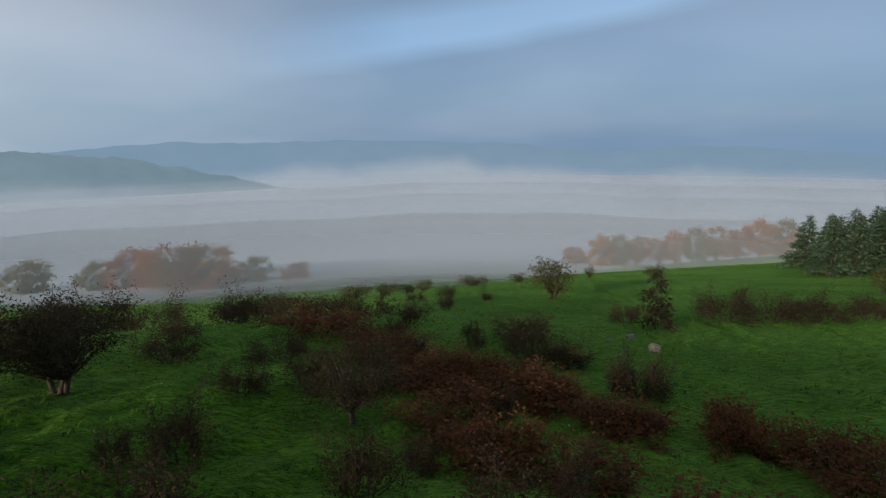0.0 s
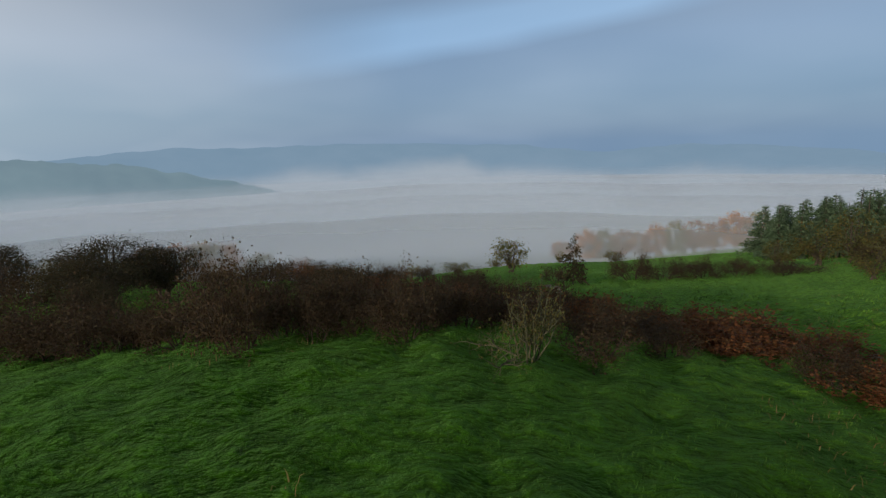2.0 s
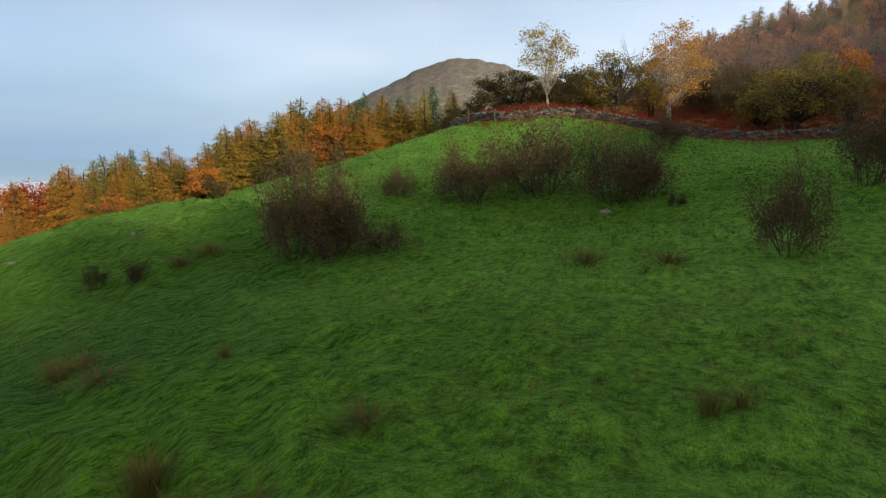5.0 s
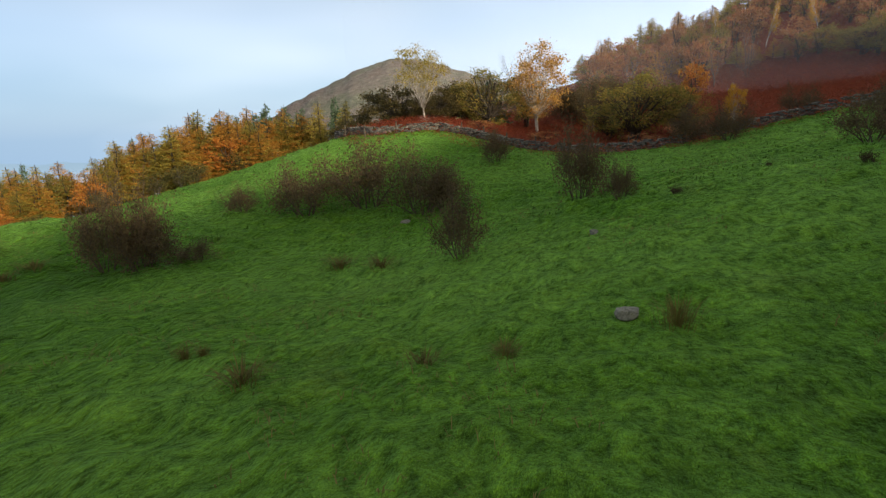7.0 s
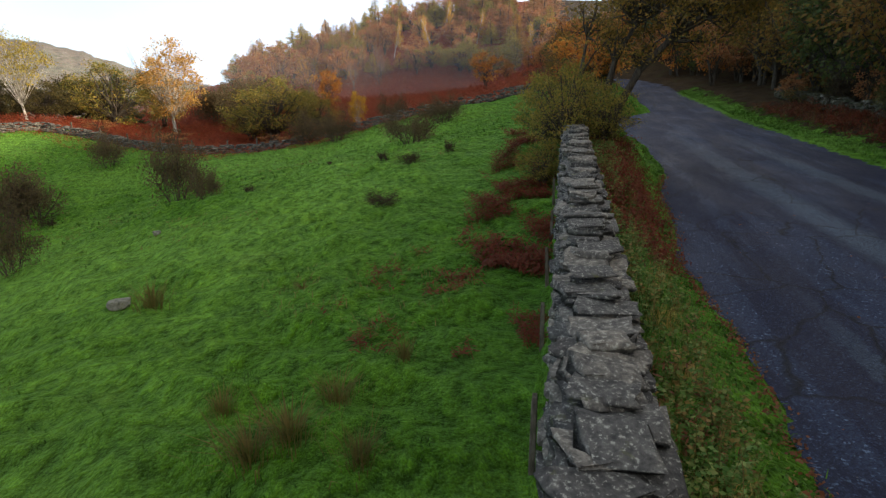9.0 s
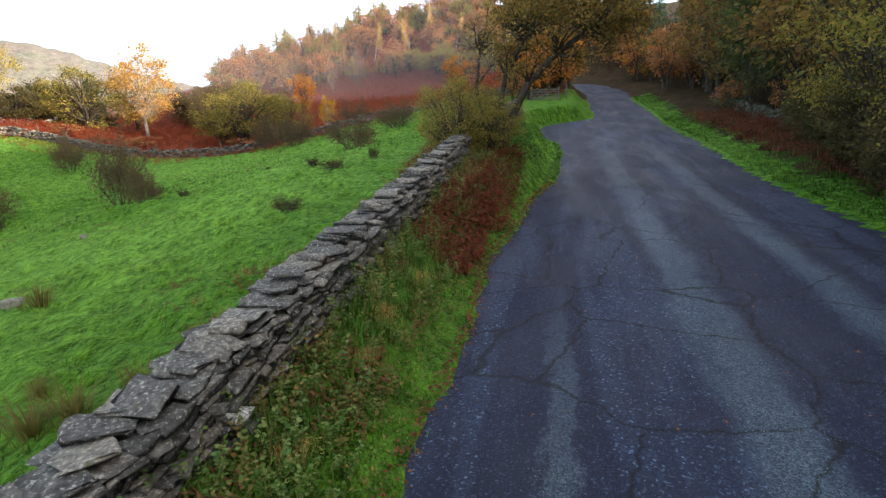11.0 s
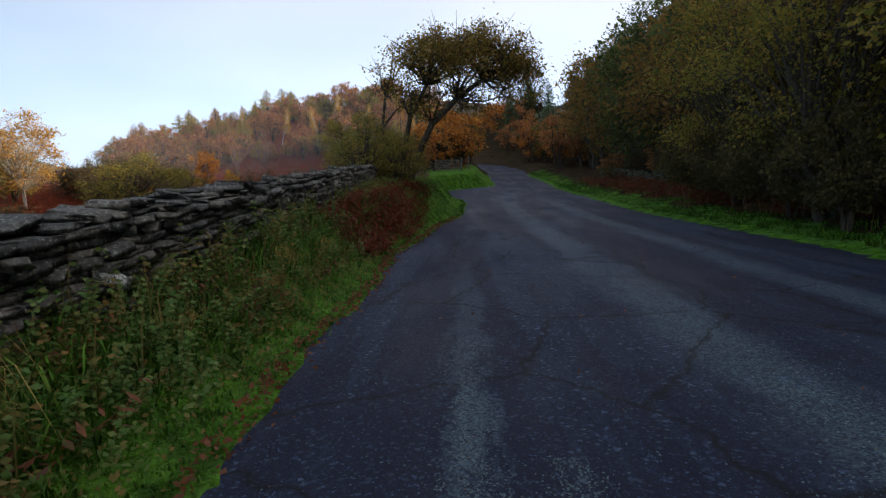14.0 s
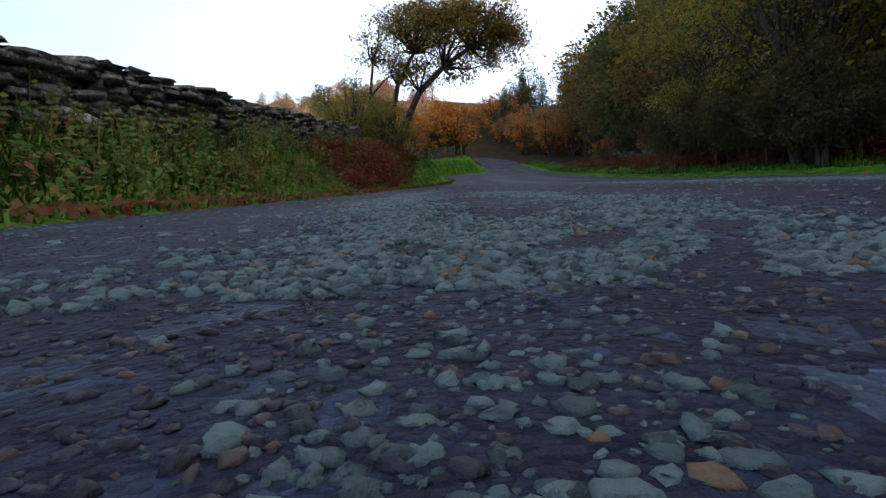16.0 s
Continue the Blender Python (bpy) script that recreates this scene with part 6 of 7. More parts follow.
def field_wall(name, label, line, tall, thick, courses=7, keep=40, jitter=0.03, gap=0.0, meshes=None):
    """A tumbled wall that follows the ground along a line."""
    r = np.random.default_rng(len(name) + int(abs(line[0][0]) * 7))
    wall = tagged(new(name), label, "wall", kind="structure")
    poses = []
    for (x0, y0), (x1, y1) in zip(line, line[1:]):
        length, yaw = math.hypot(x1 - x0, y1 - y0), math.atan2(y1 - y0, x1 - x0)
        for k in range(courses):
            d = r.uniform(0, 0.2)
            while d < length:
                run = r.uniform(0.18, 0.42)
                if r.random() > gap * (k / courses + 0.3):
                    x, y = x0 + (x1 - x0) * d / length, y0 + (y1 - y0) * d / length
                    z = float(land(x, y)) + (k + 0.5) * tall / courses + r.normal() * 0.02
                    poses.append(stone_pose(x + r.normal() * jitter, y + r.normal() * jitter, z, run * 1.1, thick * r.uniform(0.8, 1.15), tall / courses * 1.25, yaw + r.normal() * 0.08, r.normal() * 0.06, r.normal() * 0.06))
                d += run
    lay_stones(wall, poses, keep, "stone", "tumbled grey walling", meshes)


road_wall()
field_wall("wall_field", "low broken drystone wall at the foot of the bracken slope", FAR_WALL, 0.9, 0.5, 9, 60, 0.08, 0.45)
right_line = [at_road(s, float(right_edge(s)) + 5.0 + 0.3 * math.sin(s)) for s in (-14, -6, 2, 10, 18, 26, 34, 42, 50)]
field_wall("wall_wood", "mossy drystone wall along the edge of the wood", right_line, 0.8, 0.45, 7, 60, 0.06, 0.4, MOSSY_MESHES)
field_wall("wall_gate", "short length of drystone wall beside the gate", [at_road(s, c) for s, c in ((34.5, -3.6), (41, -3.2))], 1.0, 0.45, 8, 30, 0.04, 0.1)


def post(x, y, tall, wide, label, group, lean=(0, 0)):
    """A weathered square post with a worn, sloping top."""
    me = bpy.data.meshes.get("fence_post_%d" % round(wide * 1000))
    if me is None:
        bm = bmesh.new()
        bmesh.ops.create_cube(bm, size=1.0)
        bmesh.ops.translate(bm, vec=(0, 0, 0.5), verts=bm.verts)
        for v in bm.verts:
            if v.co.z > 0.5:
                v.co.x, v.co.y = v.co.x * 0.86, v.co.y * 0.9
                v.co.z += 0.06 * v.co.x
        bmesh.ops.bevel(bm, geom=list(bm.edges), offset=0.10, segments=1, affect="EDGES")
        me = bpy.data.meshes.new("fence_post_%d" % round(wide * 1000))
        bm.to_mesh(me)
        bm.free()
        me.materials.append(POST_WOOD)
    ob = tagged(new("fence_post", me), label, "post", group)
    ob.location = (x, y, float(land(x, y)) - 0.1)
    ob.rotation_euler = (lean[0], lean[1], ROAD_TURN)
    ob.scale = (wide, wide, tall + 0.1)
    return ob


for s, tall in ((1.2, 0.75), (3.9, 1.0), (6.6, 1.05), (9.4, 1.0), (12.2, 1.0), (15.0, 0.95), (17.8, 1.0)):
    x, y = at_road(s, float(wall_line(s)) - 0.62)
    post(x, y, tall * 0.85, 0.075, "weathered wooden post beside the wall", "wall fence", (0.03 * math.sin(s * 3), 0.04 * math.cos(s * 2)))
for i, (x, y) in enumerate(((65.8, -13.5), (66.3, -10.6), (66.6, -7.2), (67.2, -4.2), (68.6, -1.0), (71.0, 2.0), (72.2, 5.0), (70.0, 12.4), (69.0, 16.0), (72.0, 20.0))):
    post(x, y, 1.4, 0.13, "pale wooden fence post at the field wall", "field fence", (0.05 * math.sin(i), 0.05 * math.cos(i * 2)))
x, y = at_road(52, 0.2)
post(x, y, 1.2, 0.16, "sunlit orange-brown gate post beside the lane", "gate posts")


def gate(s, c, wide, tall):
    """A field gate of five bars."""
    x, y = at_road(s, c)
    ob = thing("field_gate", x, y, float(land(x, y)), "weathered five-bar wooden gate beside the lane", "gate")
    ob.rotation_euler[2] = ROAD_TURN + math.radians(75)

    def bar(name, cx, cz, lx, lz, tip=0.0):
        bm = bmesh.new()
        bmesh.ops.create_cube(bm, size=1.0, matrix=Matrix.LocRotScale((cx, 0, cz), Euler((0, tip, 0)), (lx, 0.04, lz)))
        bmesh.ops.bevel(bm, geom=list(bm.edges), offset=0.006, segments=1, affect="EDGES")
        me = bpy.data.meshes.new(name)
        bm.to_mesh(me)
        bm.free()
        me.materials.append(POST_WOOD)
        part(name, me, ob)
    for i in range(5):
        bar("rail", 0, 0.2 + i * tall / 5.5, wide, 0.08)
    for e in (-0.5, 0.5):
        bar("stile", e * wide, tall / 2 + 0.08, 0.1, tall)
    bar("brace", 0, tall / 2 + 0.05, wide * 1.05, 0.07, math.atan2(tall * 0.8, wide))


gate(50, -1.6, 2.4, 1.1)


def rock(x, y, wide, tall, label, group, sink=0.25):
    r = np.random.default_rng(int(abs(x * 31 + y * 17)))
    bm = bmesh.new()
    bmesh.ops.create_icosphere(bm, subdivisions=2, radius=0.5)
    for v in bm.verts:
        d = v.co.copy()
        v.co *= 1 + 0.28 * noise.noise(d * 2.3 + Vector((x, y, 0))) + 0.10 * r.normal() * 0.6
        v.co.z = min(v.co.z, 0.32 + 0.1 * d.x)
    me = bpy.data.meshes.new("rock")
    bm.to_mesh(me)
    bm.free()
    me.materials.append(PALE_ROCK)
    ob = tagged(new("rock", me), label, "rock", group)
    ob.location = (x, y, float(land(x, y)) + tall * (0.4 - sink))
    ob.scale = (wide, wide * 0.75, tall * 1.3)
    ob.rotation_euler[2] = r.uniform(0, 6)


PALE_MAT = Mat("pale_limestone")
pn = PALE_MAT.noise(9, 6, 0.65)
PALE_MAT.bump(pn, 0.6, 0.02)
PALE_ROCK = PALE_MAT.done(PALE_MAT.ramp(pn, (0.35, (0.10, 0.10, 0.08)), (0.58, (0.25, 0.24, 0.20)), (0.7, (0.08, 0.10, 0.03))), 0.9, 0.2)
for x, y, w, h in ((43.0, 2.0, 0.9, 0.3), (29.7, -10.8, 0.4, 0.3), (20.3, -11.7, 0.6, 0.3), (4.7, 58.8, 0.9, 1.0), (4.4, 63.8, 0.8, 0.6), (2.5, 62.1, 0.4, 0.4), (28.7, 22.6, 0.3, 0.2), (24.8, 25.3, 0.4, 0.25), (17.0, 27.8, 0.5, 0.2), (11.9, 28.7, 0.4, 0.2)):
    rock(x, y, w, h, "pale weathered stone half sunk in the turf", "field stones")

# ---- turf, bracken, verge plants, chippings ----
def stuff(name, geo, mat, label, category):
    return tagged(new(name, geo.mesh(name, mat)), label, category, kind="stuff")


def sway(x, y):
    """The way the grass lies over, in radians."""
    return 0.6 + 1.1 * np.sin(0.24 * x + 0.8 * np.sin(0.17 * y)) + 0.9 * np.sin(0.26 * y - 0.21 * x + 1.0)


def blades(rng, x, y, z, per, length, width, spread, lay):
    """Tufts of bent blades, two quads each."""
    n = len(x)
    X, Y, Z = (np.repeat(a, per) for a in (x, y, z))
    m = n * per
    X, Y = X + rng.normal(size=m) * spread, Y + rng.normal(size=m) * spread
    base = np.stack([X, Y, Z], 1)
    a = sway(X, Y) + rng.normal(size=m) * 2.0
    ln = np.repeat(length * np.ones(n), per) * rng.uniform(0.55, 1.25, m)
    lean = lay * rng.uniform(0.5, 1.4, m)
    out = np.stack([np.cos(a), np.sin(a), np.zeros(m)], 1)
    side = np.stack([-np.sin(a + rng.normal(size=m) * 0.8), np.cos(a), np.zeros(m)], 1)
    up = np.array([0, 0, 1.0])
    mid = base + out * (ln * lean * 0.35)[:, None] + up * (ln * 0.62)[:, None]
    tip = base + out * (ln * lean)[:, None] + up * (ln * (1.0 - 0.38 * lean))[:, None]
    w = np.repeat(width * np.ones(n), per)[:, None] * rng.uniform(0.7, 1.3, (m, 1))
    v = np.stack([base - side * w, base + side * w, mid - side * w * 0.8, mid + side * w * 0.8, tip - side * w * 0.12, tip + side * w * 0.12], 1).reshape(-1, 3)
    k = np.arange(m)[:, None] * 6
    return v, np.concatenate([k + np.array([[0, 1, 3, 2]]), k + np.array([[2, 3, 5, 4]])])


def scatter(rng, n, x0, x1, y0, y1, keep):
    x, y = rng.uniform(x0, x1, n), rng.uniform(y0, y1, n)
    ok = keep(x, y)
    x, y = x[ok], y[ok]
    return x, y, ground_height(x, y) - 0.01


g = np.random.default_rng(404)


def on_field(x, y):
    s, c = road_frame(x, y)
    return c < wall_line(s) - 0.3


near_turf, far_turf, verge_turf, straw = Geo(), Geo(), Geo(), Geo()
x, y, z = scatter(g, 40000, -16, 34, -22, 34, on_field)
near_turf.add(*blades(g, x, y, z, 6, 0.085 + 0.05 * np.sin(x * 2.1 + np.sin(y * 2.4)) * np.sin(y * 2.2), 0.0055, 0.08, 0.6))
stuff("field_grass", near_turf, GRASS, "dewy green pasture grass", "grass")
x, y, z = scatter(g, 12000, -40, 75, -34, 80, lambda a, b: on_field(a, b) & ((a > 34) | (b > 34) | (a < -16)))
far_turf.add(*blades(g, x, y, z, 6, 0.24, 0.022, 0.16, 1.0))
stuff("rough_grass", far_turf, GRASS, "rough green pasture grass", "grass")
x, y, z = scatter(g, 11000, -14, 75, -34, 48, lambda a, b: on_field(a, b) & (np.sin(a * 0.4 + 1.3 * np.sin(b * 0.22)) * np.sin(b * 0.36 + a * 0.1) > 0.45))
straw.add(*blades(g, x, y, z, 6, 0.19, 0.008, 0.2, 0.8))
stuff("bleached_grass", straw, STRAW, "bleached straw-coloured grass", "grass")

# rush tufts, each a plant of its own
TUFTS = []
for i in range(3):
    r = np.random.default_rng(900 + i)
    geo = Geo()
    n = 140
    rad, ang = np.abs(r.normal(size=n)) * 0.13, r.uniform(0, math.tau, n)
    ln = r.uniform(0.45, 1.0, n)
    bx, by = rad * np.cos(ang), rad * np.sin(ang)
    for k in range(n):
        d = np.array([math.cos(ang[k]), math.sin(ang[k]), 0]) * r.uniform(0.05, 0.35)
        p0 = np.array([bx[k], by[k], 0])
        p1, p2 = p0 + d * 0.3 * ln[k] + np.array([0, 0, 0.6 * ln[k]]), p0 + d * ln[k] + np.array([0, 0, ln[k]])
        sd = np.array([-math.sin(ang[k]), math.cos(ang[k]), 0]) * 0.004
        geo.add([p0 - sd, p0 + sd, p1 - sd, p1 + sd, p2 - sd * 0.2, p2 + sd * 0.2], [[0, 1, 3, 2], [2, 3, 5, 4]])
    TUFTS.append(geo.mesh("rush_tuft", RUSH))


def tuft(x, y, h, w, label="straw-brown tuft of rushes in the turf", group="rush tufts"):
    ob = tagged(new("rush_tuft", TUFTS[int(g.integers(3))]), label, "grass tuft", group)
    ob.location = (x, y, float(ground_height(np.array([x]), np.array([y]))[0]) - 0.02)
    ob.rotation_euler[2] = g.uniform(0, 6.28)
    ob.scale = (w / 0.55, w / 0.55, h)


FIELD_TUFTS = ((10.8, 6.1, 0.5, 0.7), (12.9, 8.0, 0.7, 0.9), (12.5, 5.1, 0.5, 0.8), (17.1, 11.1, 0.5, 0.8), (16.4, 8.8, 0.2, 1.0), (15.5, 14.9, 0.6, 1.0), (14.0, 18.0, 0.6, 2.5), (19.5, 18.5, 0.5, 1.1), (13.4, 3.5, 0.4, 0.6), (13.7, 2.9, 0.3, 0.5), (10.8, 5.3, 0.4, 0.4), (18.3, 7.6, 0.3, 0.4), (28.3, 17.5, 0.5, 1.6), (10.4, 12.4, 0.3, 1.5), (15.8, 2.8, 0.3, 0.8), (13.8, 4.6, 0.5, 0.6), (11.2, 4.4, 0.3, 0.4), (32.0, 1.7, 0.6, 1.6), (17.2, -1.6, 0.4, 0.5), (17.4, -2.0, 0.3, 0.4), (26.6, 17.5, 0.5, 1.5), (17.2, 10.5, 0.3, 1.0), (13.9, 4.7, 0.5, 0.7), (19.4, -12.7, 0.7, 0.9), (30.2, -1.3, 0.5, 1.6), (16.1, -4.0, 0.4, 1.1), (18.2, -9.1, 0.3, 0.8), (17.5, -7.5, 0.3, 0.8), (11.6, -9.2, 0.4, 0.7), (12.8, -15.0, 0.4, 0.5), (18.3, -16.4, 0.2, 0.6), (12.3, -16.7, 0.4, 0.7), (11.4, -16.0, 0.5, 0.9), (10.6, -16.8, 0.4, 0.6), (13.1, -17.9, 0.4, 0.4), (11.2, -15.5, 0.5, 0.9))
for x, y, h, w in FIELD_TUFTS:
    tuft(x, y, h * 1.05, w * 1.2)


def straw_clump(x, y, h, reach, label, group="", n=150, swing=0.0):
    """A clump of long dry grass that has fallen over to one side."""
    r = np.random.default_rng(int(abs(x * 100)))
    geo = Geo()
    way = math.atan2(ACROSS[1], ACROSS[0])
    for k in range(n):
        a = way + swing + r.normal() * 0.95
        d, sd = np.array([math.cos(a), math.sin(a), 0]), np.array([-math.sin(a), math.cos(a), 0]) * r.uniform(0.0018, 0.0035)
        L, R = h * r.uniform(0.6, 1.15), reach * r.uniform(0.4, 1.2)
        p = np.array([r.normal() * 0.09, r.normal() * 0.09, 0.0])
        pts = [p, p + d * R * 0.18 + np.array([r.normal() * 0.03, r.normal() * 0.03, L * r.uniform(0.6, 0.85)]), p + d * R * 0.5 + np.array([r.normal() * 0.05, r.normal() * 0.05, L * r.uniform(0.65, 1.0)]), p + d * R + np.array([r.normal() * 0.05, r.normal() * 0.05, L * r.uniform(-0.1, 0.5)])]
        geo.add([q for b, w in zip(pts, (1, 1, 0.8, 0.2)) for q in (b - sd * w, b + sd * w)], [[0, 1, 3, 2], [2, 3, 5, 4], [4, 5, 7, 6]])
    ob = tagged(new("straw_clump", geo.mesh("straw_clump", GOLD_STRAW)), label, "grass tuft", group)
    ob.location = (x, y, float(ground_height(np.array([x]), np.array([y]))[0]) - 0.02)


for s, c in ((3.0, -3.1), (2.75, -3.0)):
    x, y = at_road(s, c)
    straw_clump(x, y, 0.50, 0.42, "large golden grass clump draped down from the wall", "verge straw", 130, 0.5)
for s, c, h, reach in ((5.0, -2.9, 0.26, 0.22), (6.8, -2.8, 0.26, 0.22), (7.9, -2.9, 0.3, 0.25), (9.6, -2.8, 0.3, 0.25)):
    x, y = at_road(s, c)
    straw_clump(x, y, h, reach, "golden dry grass clump fallen over at the wall's foot", "verge straw")


def fronds(rng, x, y, z, size, arch=0.9):
    """Bracken: an arching stalk with pairs of leaflets."""
    n, geo = len(x), Geo()
    a = rng.uniform(0, math.tau, n)
    s = size * rng.uniform(0.6, 1.25, n)
    out = np.stack([np.cos(a), np.sin(a), np.zeros(n)], 1)
    side = np.stack([-np.sin(a), np.cos(a), np.zeros(n)], 1)
    base, up = np.stack([x, y, z], 1), np.array([0, 0, 1.0])

    def along(u):
        return base + out * (s * arch * u * u * 0.9)[:, None] + up * (s * (1.15 * u - 0.55 * u * u))[:, None]
    vs, k = [], 4
    st = np.stack([along(0) - side * 0.008, along(0) + side * 0.008, along(1) + side * 0.003, along(1) - side * 0.003], 1)
    vs.append(st.reshape(-1, 3))
    for i in range(k):
        u = 0.3 + 0.65 * i / (k - 1)
        p, p2 = along(u), along(min(1, u + 0.12))
        for sgn in (-1, 1):
            L = (s * 0.42 * (1.05 - u) + 0.02)[:, None]
            droop = up * (s * 0.10 * rng.uniform(0.2, 1.6, n))[:, None]
            tip = p + side * sgn * L + out * L * 0.35 - droop
            vs.append(np.stack([p, (p + tip) / 2 + out * L * 0.16, tip, (p + tip) / 2 - out * L * 0.16], 1).reshape(-1, 3))
    v = np.concatenate(vs)
    geo.add(v, np.arange(len(v)).reshape(-1, 4))
    return geo


x, y, z = scatter(g, 46000, 50, 165, -85, 24, lambda a, b: bracken_zone(a, b) & (beyond_wall(a, b) < 96))
stuff("bracken_slope", fronds(g, x, y, z, 1.35), BRACKEN, "dead rust-red bracken on the hillside", "bracken")


x, y, z = scatter(g, 7000, 55, 90, -30, 20, lambda a, b: (beyond_wall(a, b) < 0.6) & (beyond_wall(a, b) > -4.6 - 1.6 * np.sin(b * 0.55)) & on_field(a, b))
stuff("bracken_strip", fronds(g, x, y, z, 0.9), BRACKEN, "dead rust-red bracken along the foot of the field wall", "bracken")


def patch(name, label, s0, s1, c0, c1, n, size, mat=None, lumpy=0.0):
    s, c = g.uniform(s0, s1, n), g.uniform(c0, c1, n)
    if lumpy:
        ok = np.sin(s * 1.7 + 0.9 * np.sin(c * 1.3)) * np.sin(c * 1.9 + s * 0.6) > lumpy
        s, c = s[ok], c[ok]
    x, y = at_road(s, c)
    stuff(name, fronds(g, x, y, ground_height(x, y), size), mat or FIELD_BRACKEN, label, "bracken")


patch("bracken_patch", "dead red bracken along the field side of the wall", 13.0, 29, -6.8, -4.2, 3600, 0.55, lumpy=0.06)
patch("bracken_patch", "scattered dead bracken in the field", 9, 15, -8.8, -5.4, 420, 0.40, lumpy=0.25)
patch("bracken_patch", "dead bracken at the field foot of the wall", 9.5, 14, -5.2, -4.2, 500, 0.40, lumpy=0.15)
patch("bracken_patch", "dark red bracken heaped against the wall", 11.0, 18.5, -3.45, -2.1, 1300, 0.62)
patch("bracken_patch", "dark red bracken heaped against the wall", 14.5, 22.5, -3.4, -1.7, 900, 0.55)
patch("fern_patch", "brown withered fern on the verge", 1.0, 12, -3.5, -2.4, 700, 0.42, FALLEN, lumpy=0.1)
patch("bracken_patch", "dead bracken below the wood", -8, 44, 8.6, 12.0, 3400, 0.8, lumpy=-0.3)

# verges
s, c = g.uniform(-4, 34, 17000), g.uniform(-3.6, 0.5, 17000)
ok = c < left_edge(s) - 0.05
s, c = s[ok], c[ok]
x, y = at_road(s, c)
tall = 0.10 + 0.30 * smooth(-2.1, -2.9, c)
verge_turf.add(*blades(g, x, y, ground_height(x, y) - 0.01, 4, tall, 0.007, 0.05, 0.8))
s, c = g.uniform(-8, 62, 6500), g.uniform(6.5, 9.0, 6500)
ok = c > right_edge(s) + 0.03
s, c = s[ok], c[ok]
x, y = at_road(s, c)
verge_turf.add(*blades(g, x, y, ground_height(x, y) - 0.01, 4, 0.14, 0.011, 0.06, 0.8))
stuff("verge_grass", verge_turf, GRASS, "green verge grass beside the lane", "grass")
herbs, stems, creepers = Geo(), Geo(), Geo()
n = 420
s, c = g.uniform(-1.5, 20, n), -3.45 + 1.15 * g.random(n) ** 1.3
x, y = at_road(s, c)
z = ground_height(x, y)
for i in range(n):                                   # nettles and other herbs with leaves in tiers
    tall = g.uniform(0.28, 0.62) * (1.15 - 0.45 * (c[i] + 3.45) / 1.15)
    for k in range(3):
        foot = np.array([x[i] + g.normal() * 0.07, y[i] + g.normal() * 0.07, z[i]])
        top = foot + np.array([g.normal() * 0.10, g.normal() * 0.10, tall * g.uniform(0.7, 1.1)])
        stems.tube([foot, top], [0.004, 0.002], 3)
        u = np.repeat(np.linspace(0.2, 1.0, 8), 4)[:, None]
        at = foot + (top - foot) * u
        a = g.uniform(0, math.tau, len(u))
        out = np.stack([np.cos(a), np.sin(a), np.full(len(u), 0.15)], 1)
        (herbs if i % 2 else creepers).leaves(g, at, 0.055, out * 1.6, 0.25, 0.62)
stuff("verge_nettles", herbs, NETTLE, "dark green nettles and herbs under the wall", "plants")
stuff("verge_bramble", creepers, HERB, "yellowing bramble among the nettles", "plants")
stuff("herb_stems", stems, RUSH, "thin brown stems of the verge herbs", "plants")
low_herbs = Geo()
s, c = g.uniform(-1, 20, 1800), g.uniform(-3.2, -2.0, 1800)
x, y = at_road(s, c)
at = np.repeat(np.stack([x, y, ground_height(x, y)], 1), 5, 0)
at += g.normal(size=at.shape) * np.array([0.06, 0.06, 0.0]) + np.array([0, 0, 1.0]) * np.abs(g.normal(size=(len(at), 1))) * 0.10
low_herbs.leaves(g, at, 0.05, np.tile([[0, 0, 0.4]], (len(at), 1)), 0.1, 0.6)
stuff("verge_herbs", low_herbs, HERB, "low herbs in the verge grass", "plants")
stalk = Geo()
s, c = g.uniform(-2, 44, 700), np.where(g.random(700) < 0.35, g.uniform(-3.4, -2.4, 700), g.uniform(8.2, 11.5, 700))
x, y = at_road(s, c)
stalk.add(*blades(g, x, y, ground_height(x, y), 2, 0.75, 0.005, 0.05, 0.35))
stuff("dry_stalks", stalk, STRAW, "dry pale stalks standing on the verge", "plants")
leaf_fall = Geo()
s = g.uniform(0.2, 22, 2000)
c = left_edge(s) - 0.06 + g.normal(size=2000) * 0.07 * (0.6 + 0.8 * np.abs(np.sin(s * 2.1)))
x, y = at_road(s, c)
leaf_fall.leaves(g, np.stack([x, y, np.where(c > left_edge(s), road_surface(s, c), ground_height(x, y) + 0.04) + 0.012], 1), 0.055, np.stack([g.normal(size=2000), g.normal(size=2000), np.zeros(2000)], 1), 0.0, 0.7)
s, c = g.uniform(1, 18, 60), g.uniform(-1.5, 5, 60)
x, y = at_road(s, c)
leaf_fall.leaves(g, np.stack([x, y, road_surface(s, c) + 0.008], 1), 0.05, np.stack([g.normal(size=60), g.normal(size=60), np.zeros(60)], 1), 0.0, 0.7)
stuff("fallen_leaves", leaf_fall, FALLEN, "fallen brown beech leaves along the road edge", "leaves")


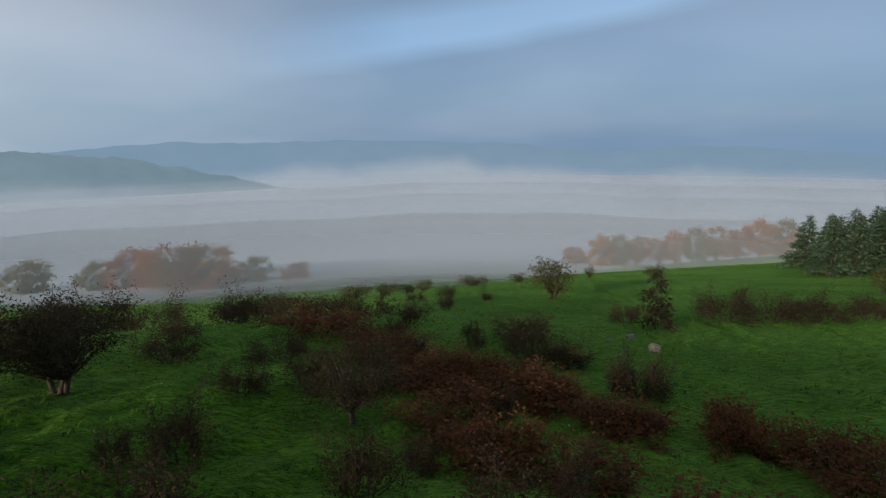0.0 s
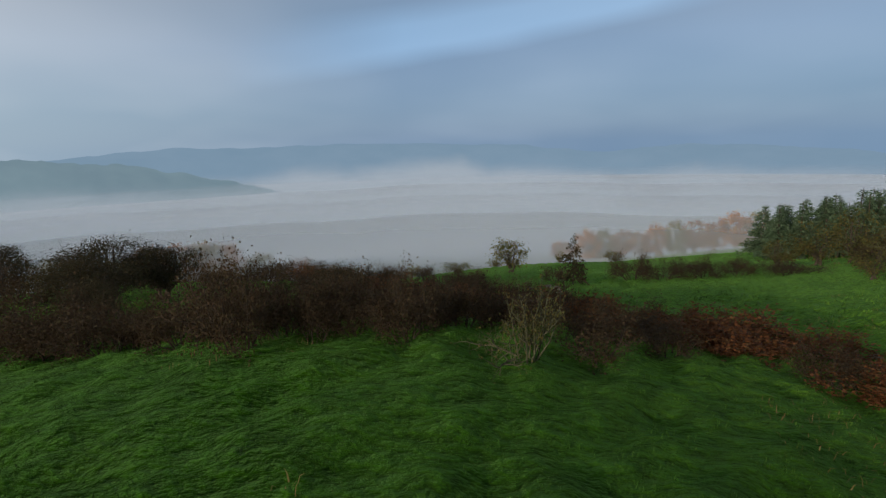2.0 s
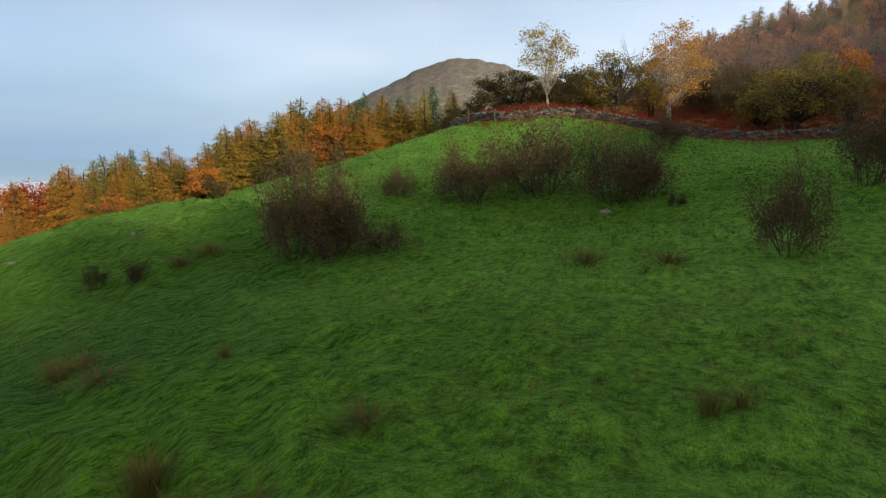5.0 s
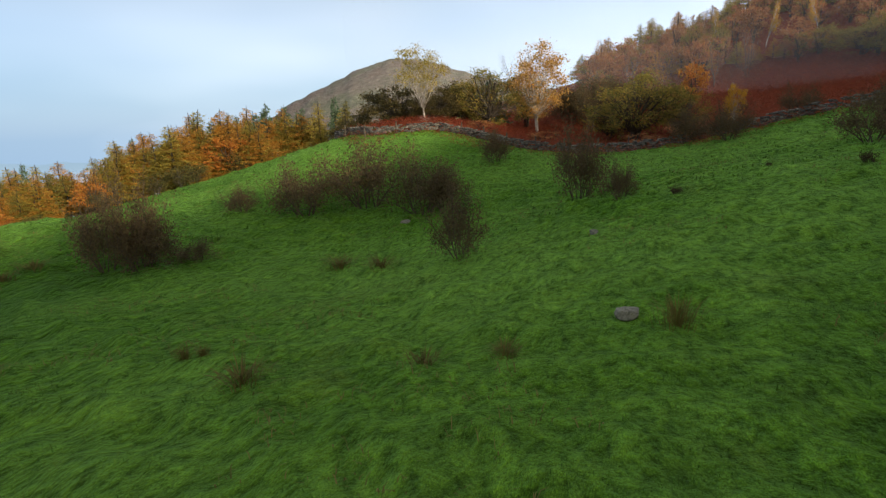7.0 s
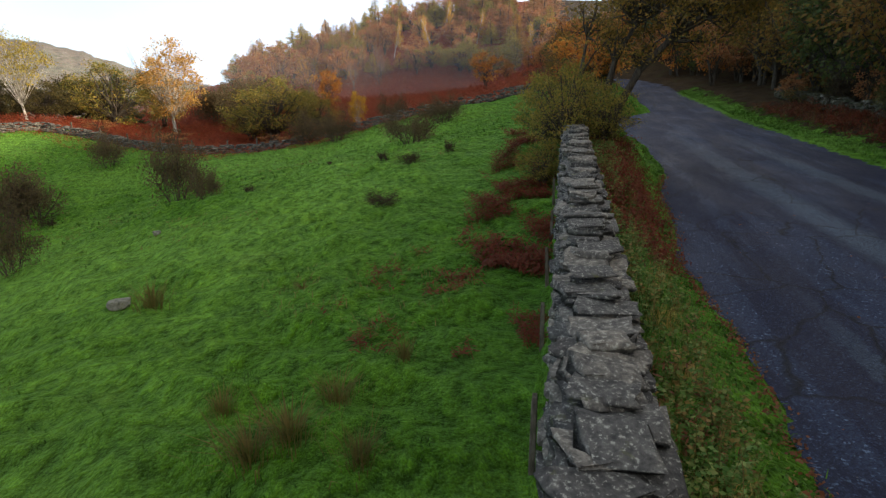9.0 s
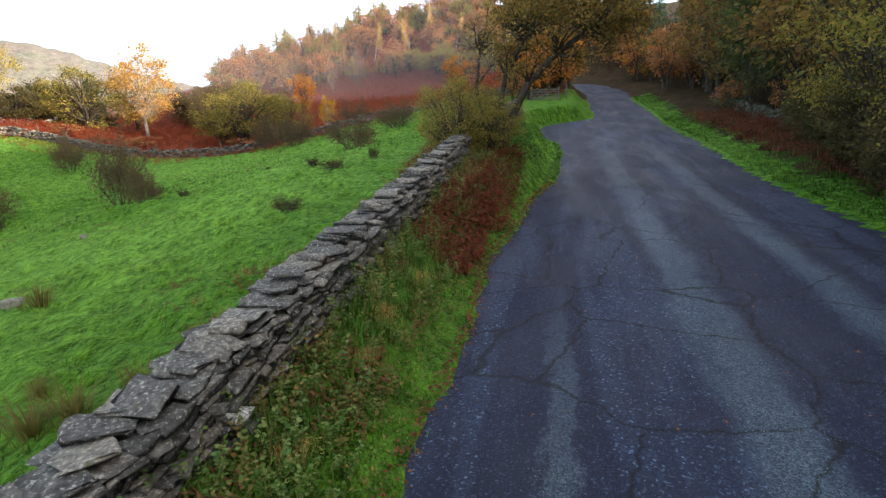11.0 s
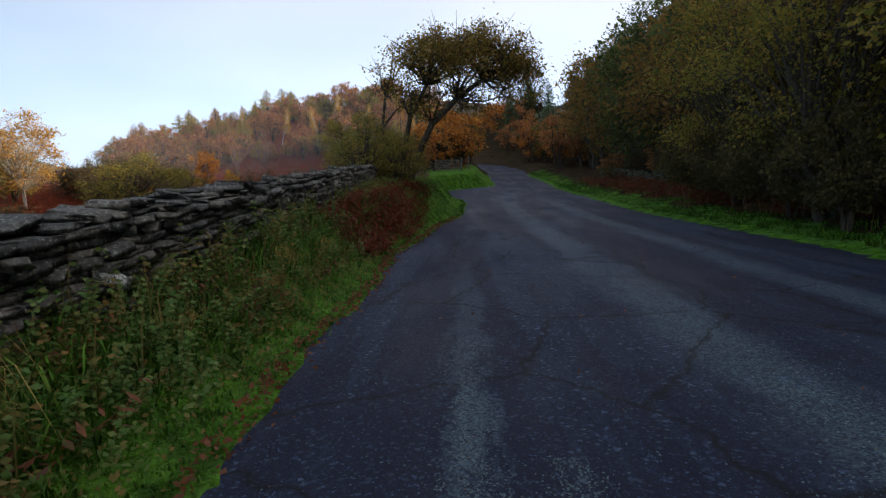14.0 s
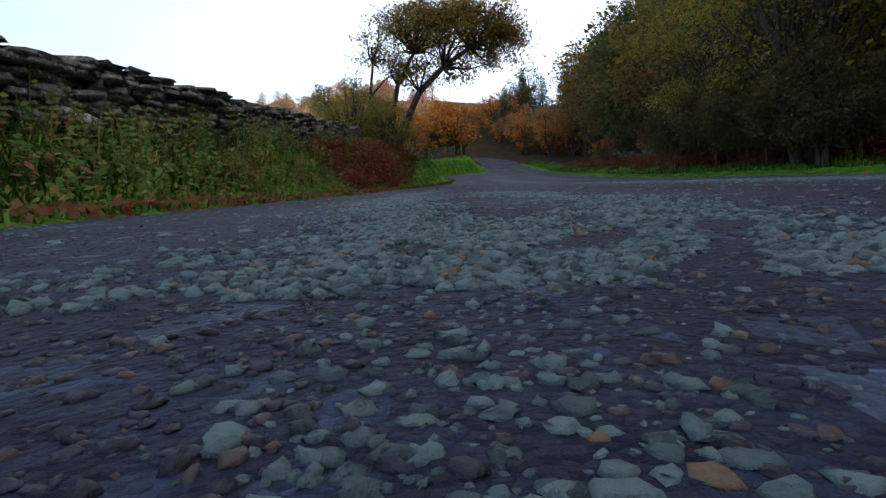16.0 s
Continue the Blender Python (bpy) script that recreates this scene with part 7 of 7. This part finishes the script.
def pebble(rings=3, sides=6):
    """A rounded stone, the upper part of a ball."""
    v = [(math.cos(a) * r, math.sin(a) * r, z) for z, r in ((-0.25, 0.85), (0.12, 1.0), (0.5, 0.72)) for a in np.arange(sides) * math.tau / sides]
    v += [(0.22, 0.0, 0.68), (-0.22, 0.0, 0.68)]
    q = [(i * sides + j, i * sides + (j + 1) % sides, (i + 1) * sides + (j + 1) % sides, (i + 1) * sides + j) for i in range(2) for j in range(sides)]
    t, a, b = 2 * sides, 3 * sides, 3 * sides + 1
    q += [(t, t + 1, a, a), (t + 1, t + 2, b, a), (t + 2, t + 3, b, b), (t + 3, t + 4, b, b), (t + 4, t + 5, a, b), (t + 5, t, a, a)]
    return np.array(v), np.array([e for e in q if len(set(e)) == 4] + [(t, t + 1, a, t + 5), (t + 2, t + 3, t + 4, b)])


def flat_chip():
    """A small flat-topped stone for the stretch farther along."""
    v = [(x * (1 if z == 0 else 0.7), y * (1 if z == 0 else 0.7), z * 0.5) for z in (0, 1) for x, y in ((-1, -0.8), (0.9, -1), (1, 0.9), (-0.8, 1))]
    return np.array(v), np.array([(i, (i + 1) % 4, 4 + (i + 1) % 4, 4 + i) for i in range(4)] + [(4, 5, 6, 7)])


def chippings(n, s0, s1, c0, c1, size, mask, power, make=pebble, even=False, at=None):
    if at is None:
        s = s0 * (s1 / s0) ** g.random(n)
        c = g.uniform(c0, c1, n) * (1.0 if even else (0.30 + 0.70 * s / s1))
        ok = mask(s, c) > g.random(n)
        s, c = s[ok], c[ok]
    else:
        s, c = at
    x, y = at_road(s, c)
    m = len(s)
    base, quads = make()
    k = len(base)
    v = base[None] + g.normal(size=(m, k, 3)) * (0.15 if make is pebble else 0.2)
    v *= g.uniform(0.7, 1.3, (m, 1, 3)) * np.array([1.0, 0.75, 0.74])
    a = g.uniform(0, math.tau, (m, 1))
    rot = np.stack([v[..., 0] * np.cos(a) - v[..., 1] * np.sin(a), v[..., 0] * np.sin(a) + v[..., 1] * np.cos(a), v[..., 2]], -1)
    r = size * (0.25 + 0.75 * g.random((m, 1, 1)) ** power) * 0.5
    p = np.stack([x, y, road_surface(s, c)], -1)[:, None] + rot * r
    return p.reshape(-1, 3), (np.arange(m)[:, None, None] * k + quads[None]).reshape(-1, 4)


def worn(s, c):
    """Where the binder has worn off the stones close by."""
    close = np.exp(-((c - 0.03) / (0.03 + 0.17 * s)) ** 2) * smooth(0.6, 0.3, s)
    blot = 0.5 + 0.5 * np.sin(s * 9 + 2 * np.sin(c * 11)) * np.sin(c * 13 + 2.2 * np.sin(s * 6))
    return np.clip(0.02 + close * (0.35 + 0.75 * blot), 0, 1)


def bound(s, c):
    return 0.9 - 0.6 * np.clip(worn(s, c), 0, 1)


chip, dark_chip = Geo(), Geo()
chip.add(*chippings(16000, 0.06, 1.5, -1.1, 1.1, 0.0078, worn, 3.2))


def strip(n, s0, s1, middle, half, size, make):
    """Chippings laid bare along one wheel track."""
    s = s0 * (s1 / s0) ** g.random(n)
    c = middle(s) + g.normal(size=n) * half * (0.55 + 0.35 * np.sin(s * 5) * np.sin(s * 2.3 + 1))
    keep = np.sin(s * 23 + 3 * np.sin(c * 19)) * np.sin(c * 31 + 2 * np.sin(s * 11)) > -0.55
    s, c = s[keep], c[keep]
    return chippings(len(s), 0, 0, 0, 0, size, None, 1.5, make, True, (s, c))


def left_track(s):
    return np.interp(s, (0.2, 0.58, 1.1, 2.3, 3.3, 5.0), (0.0, -0.03, -0.14, -0.22, -0.33, -0.33))


def right_track(s):
    return np.interp(s, (0.2, 0.6, 1.1, 1.6, 3.0), (0.16, 0.22, 0.34, 0.26, 0.2))


chip.add(*strip(4600, 0.22, 1.2, left_track, 0.11, 0.0125, pebble))
chip.add(*strip(4000, 0.22, 1.2, right_track, 0.11, 0.0125, pebble))
chip.add(*strip(8500, 1.2, 5.5, left_track, 0.16, 0.014, flat_chip))
chip.add(*strip(4500, 1.2, 3.2, right_track, 0.12, 0.014, flat_chip))
chip.add(*strip(8000, 1.6, 9.0, lambda s: 1.95 + 0 * s, 0.42, 0.017, flat_chip))
chip.add(*chippings(5000, 0.6, 7.0, -1.5, 4.5, 0.013, lambda s, c: 0.5 + 0 * s, 0.9, flat_chip, True))
tagged(new("chippings", shade_smooth(chip.mesh("chippings", CHIPPING))), "pale grey-green stone chippings in the asphalt", "gravel", kind="stuff")
dark_chip.add(*chippings(12000, 0.06, 1.0, -1.1, 1.1, 0.006, bound, 1.2))
tagged(new("tarred_grit", shade_smooth(dark_chip.mesh("tarred_grit", TARRED))), "dark tar-coated grit of the road surface", "gravel", kind="stuff")
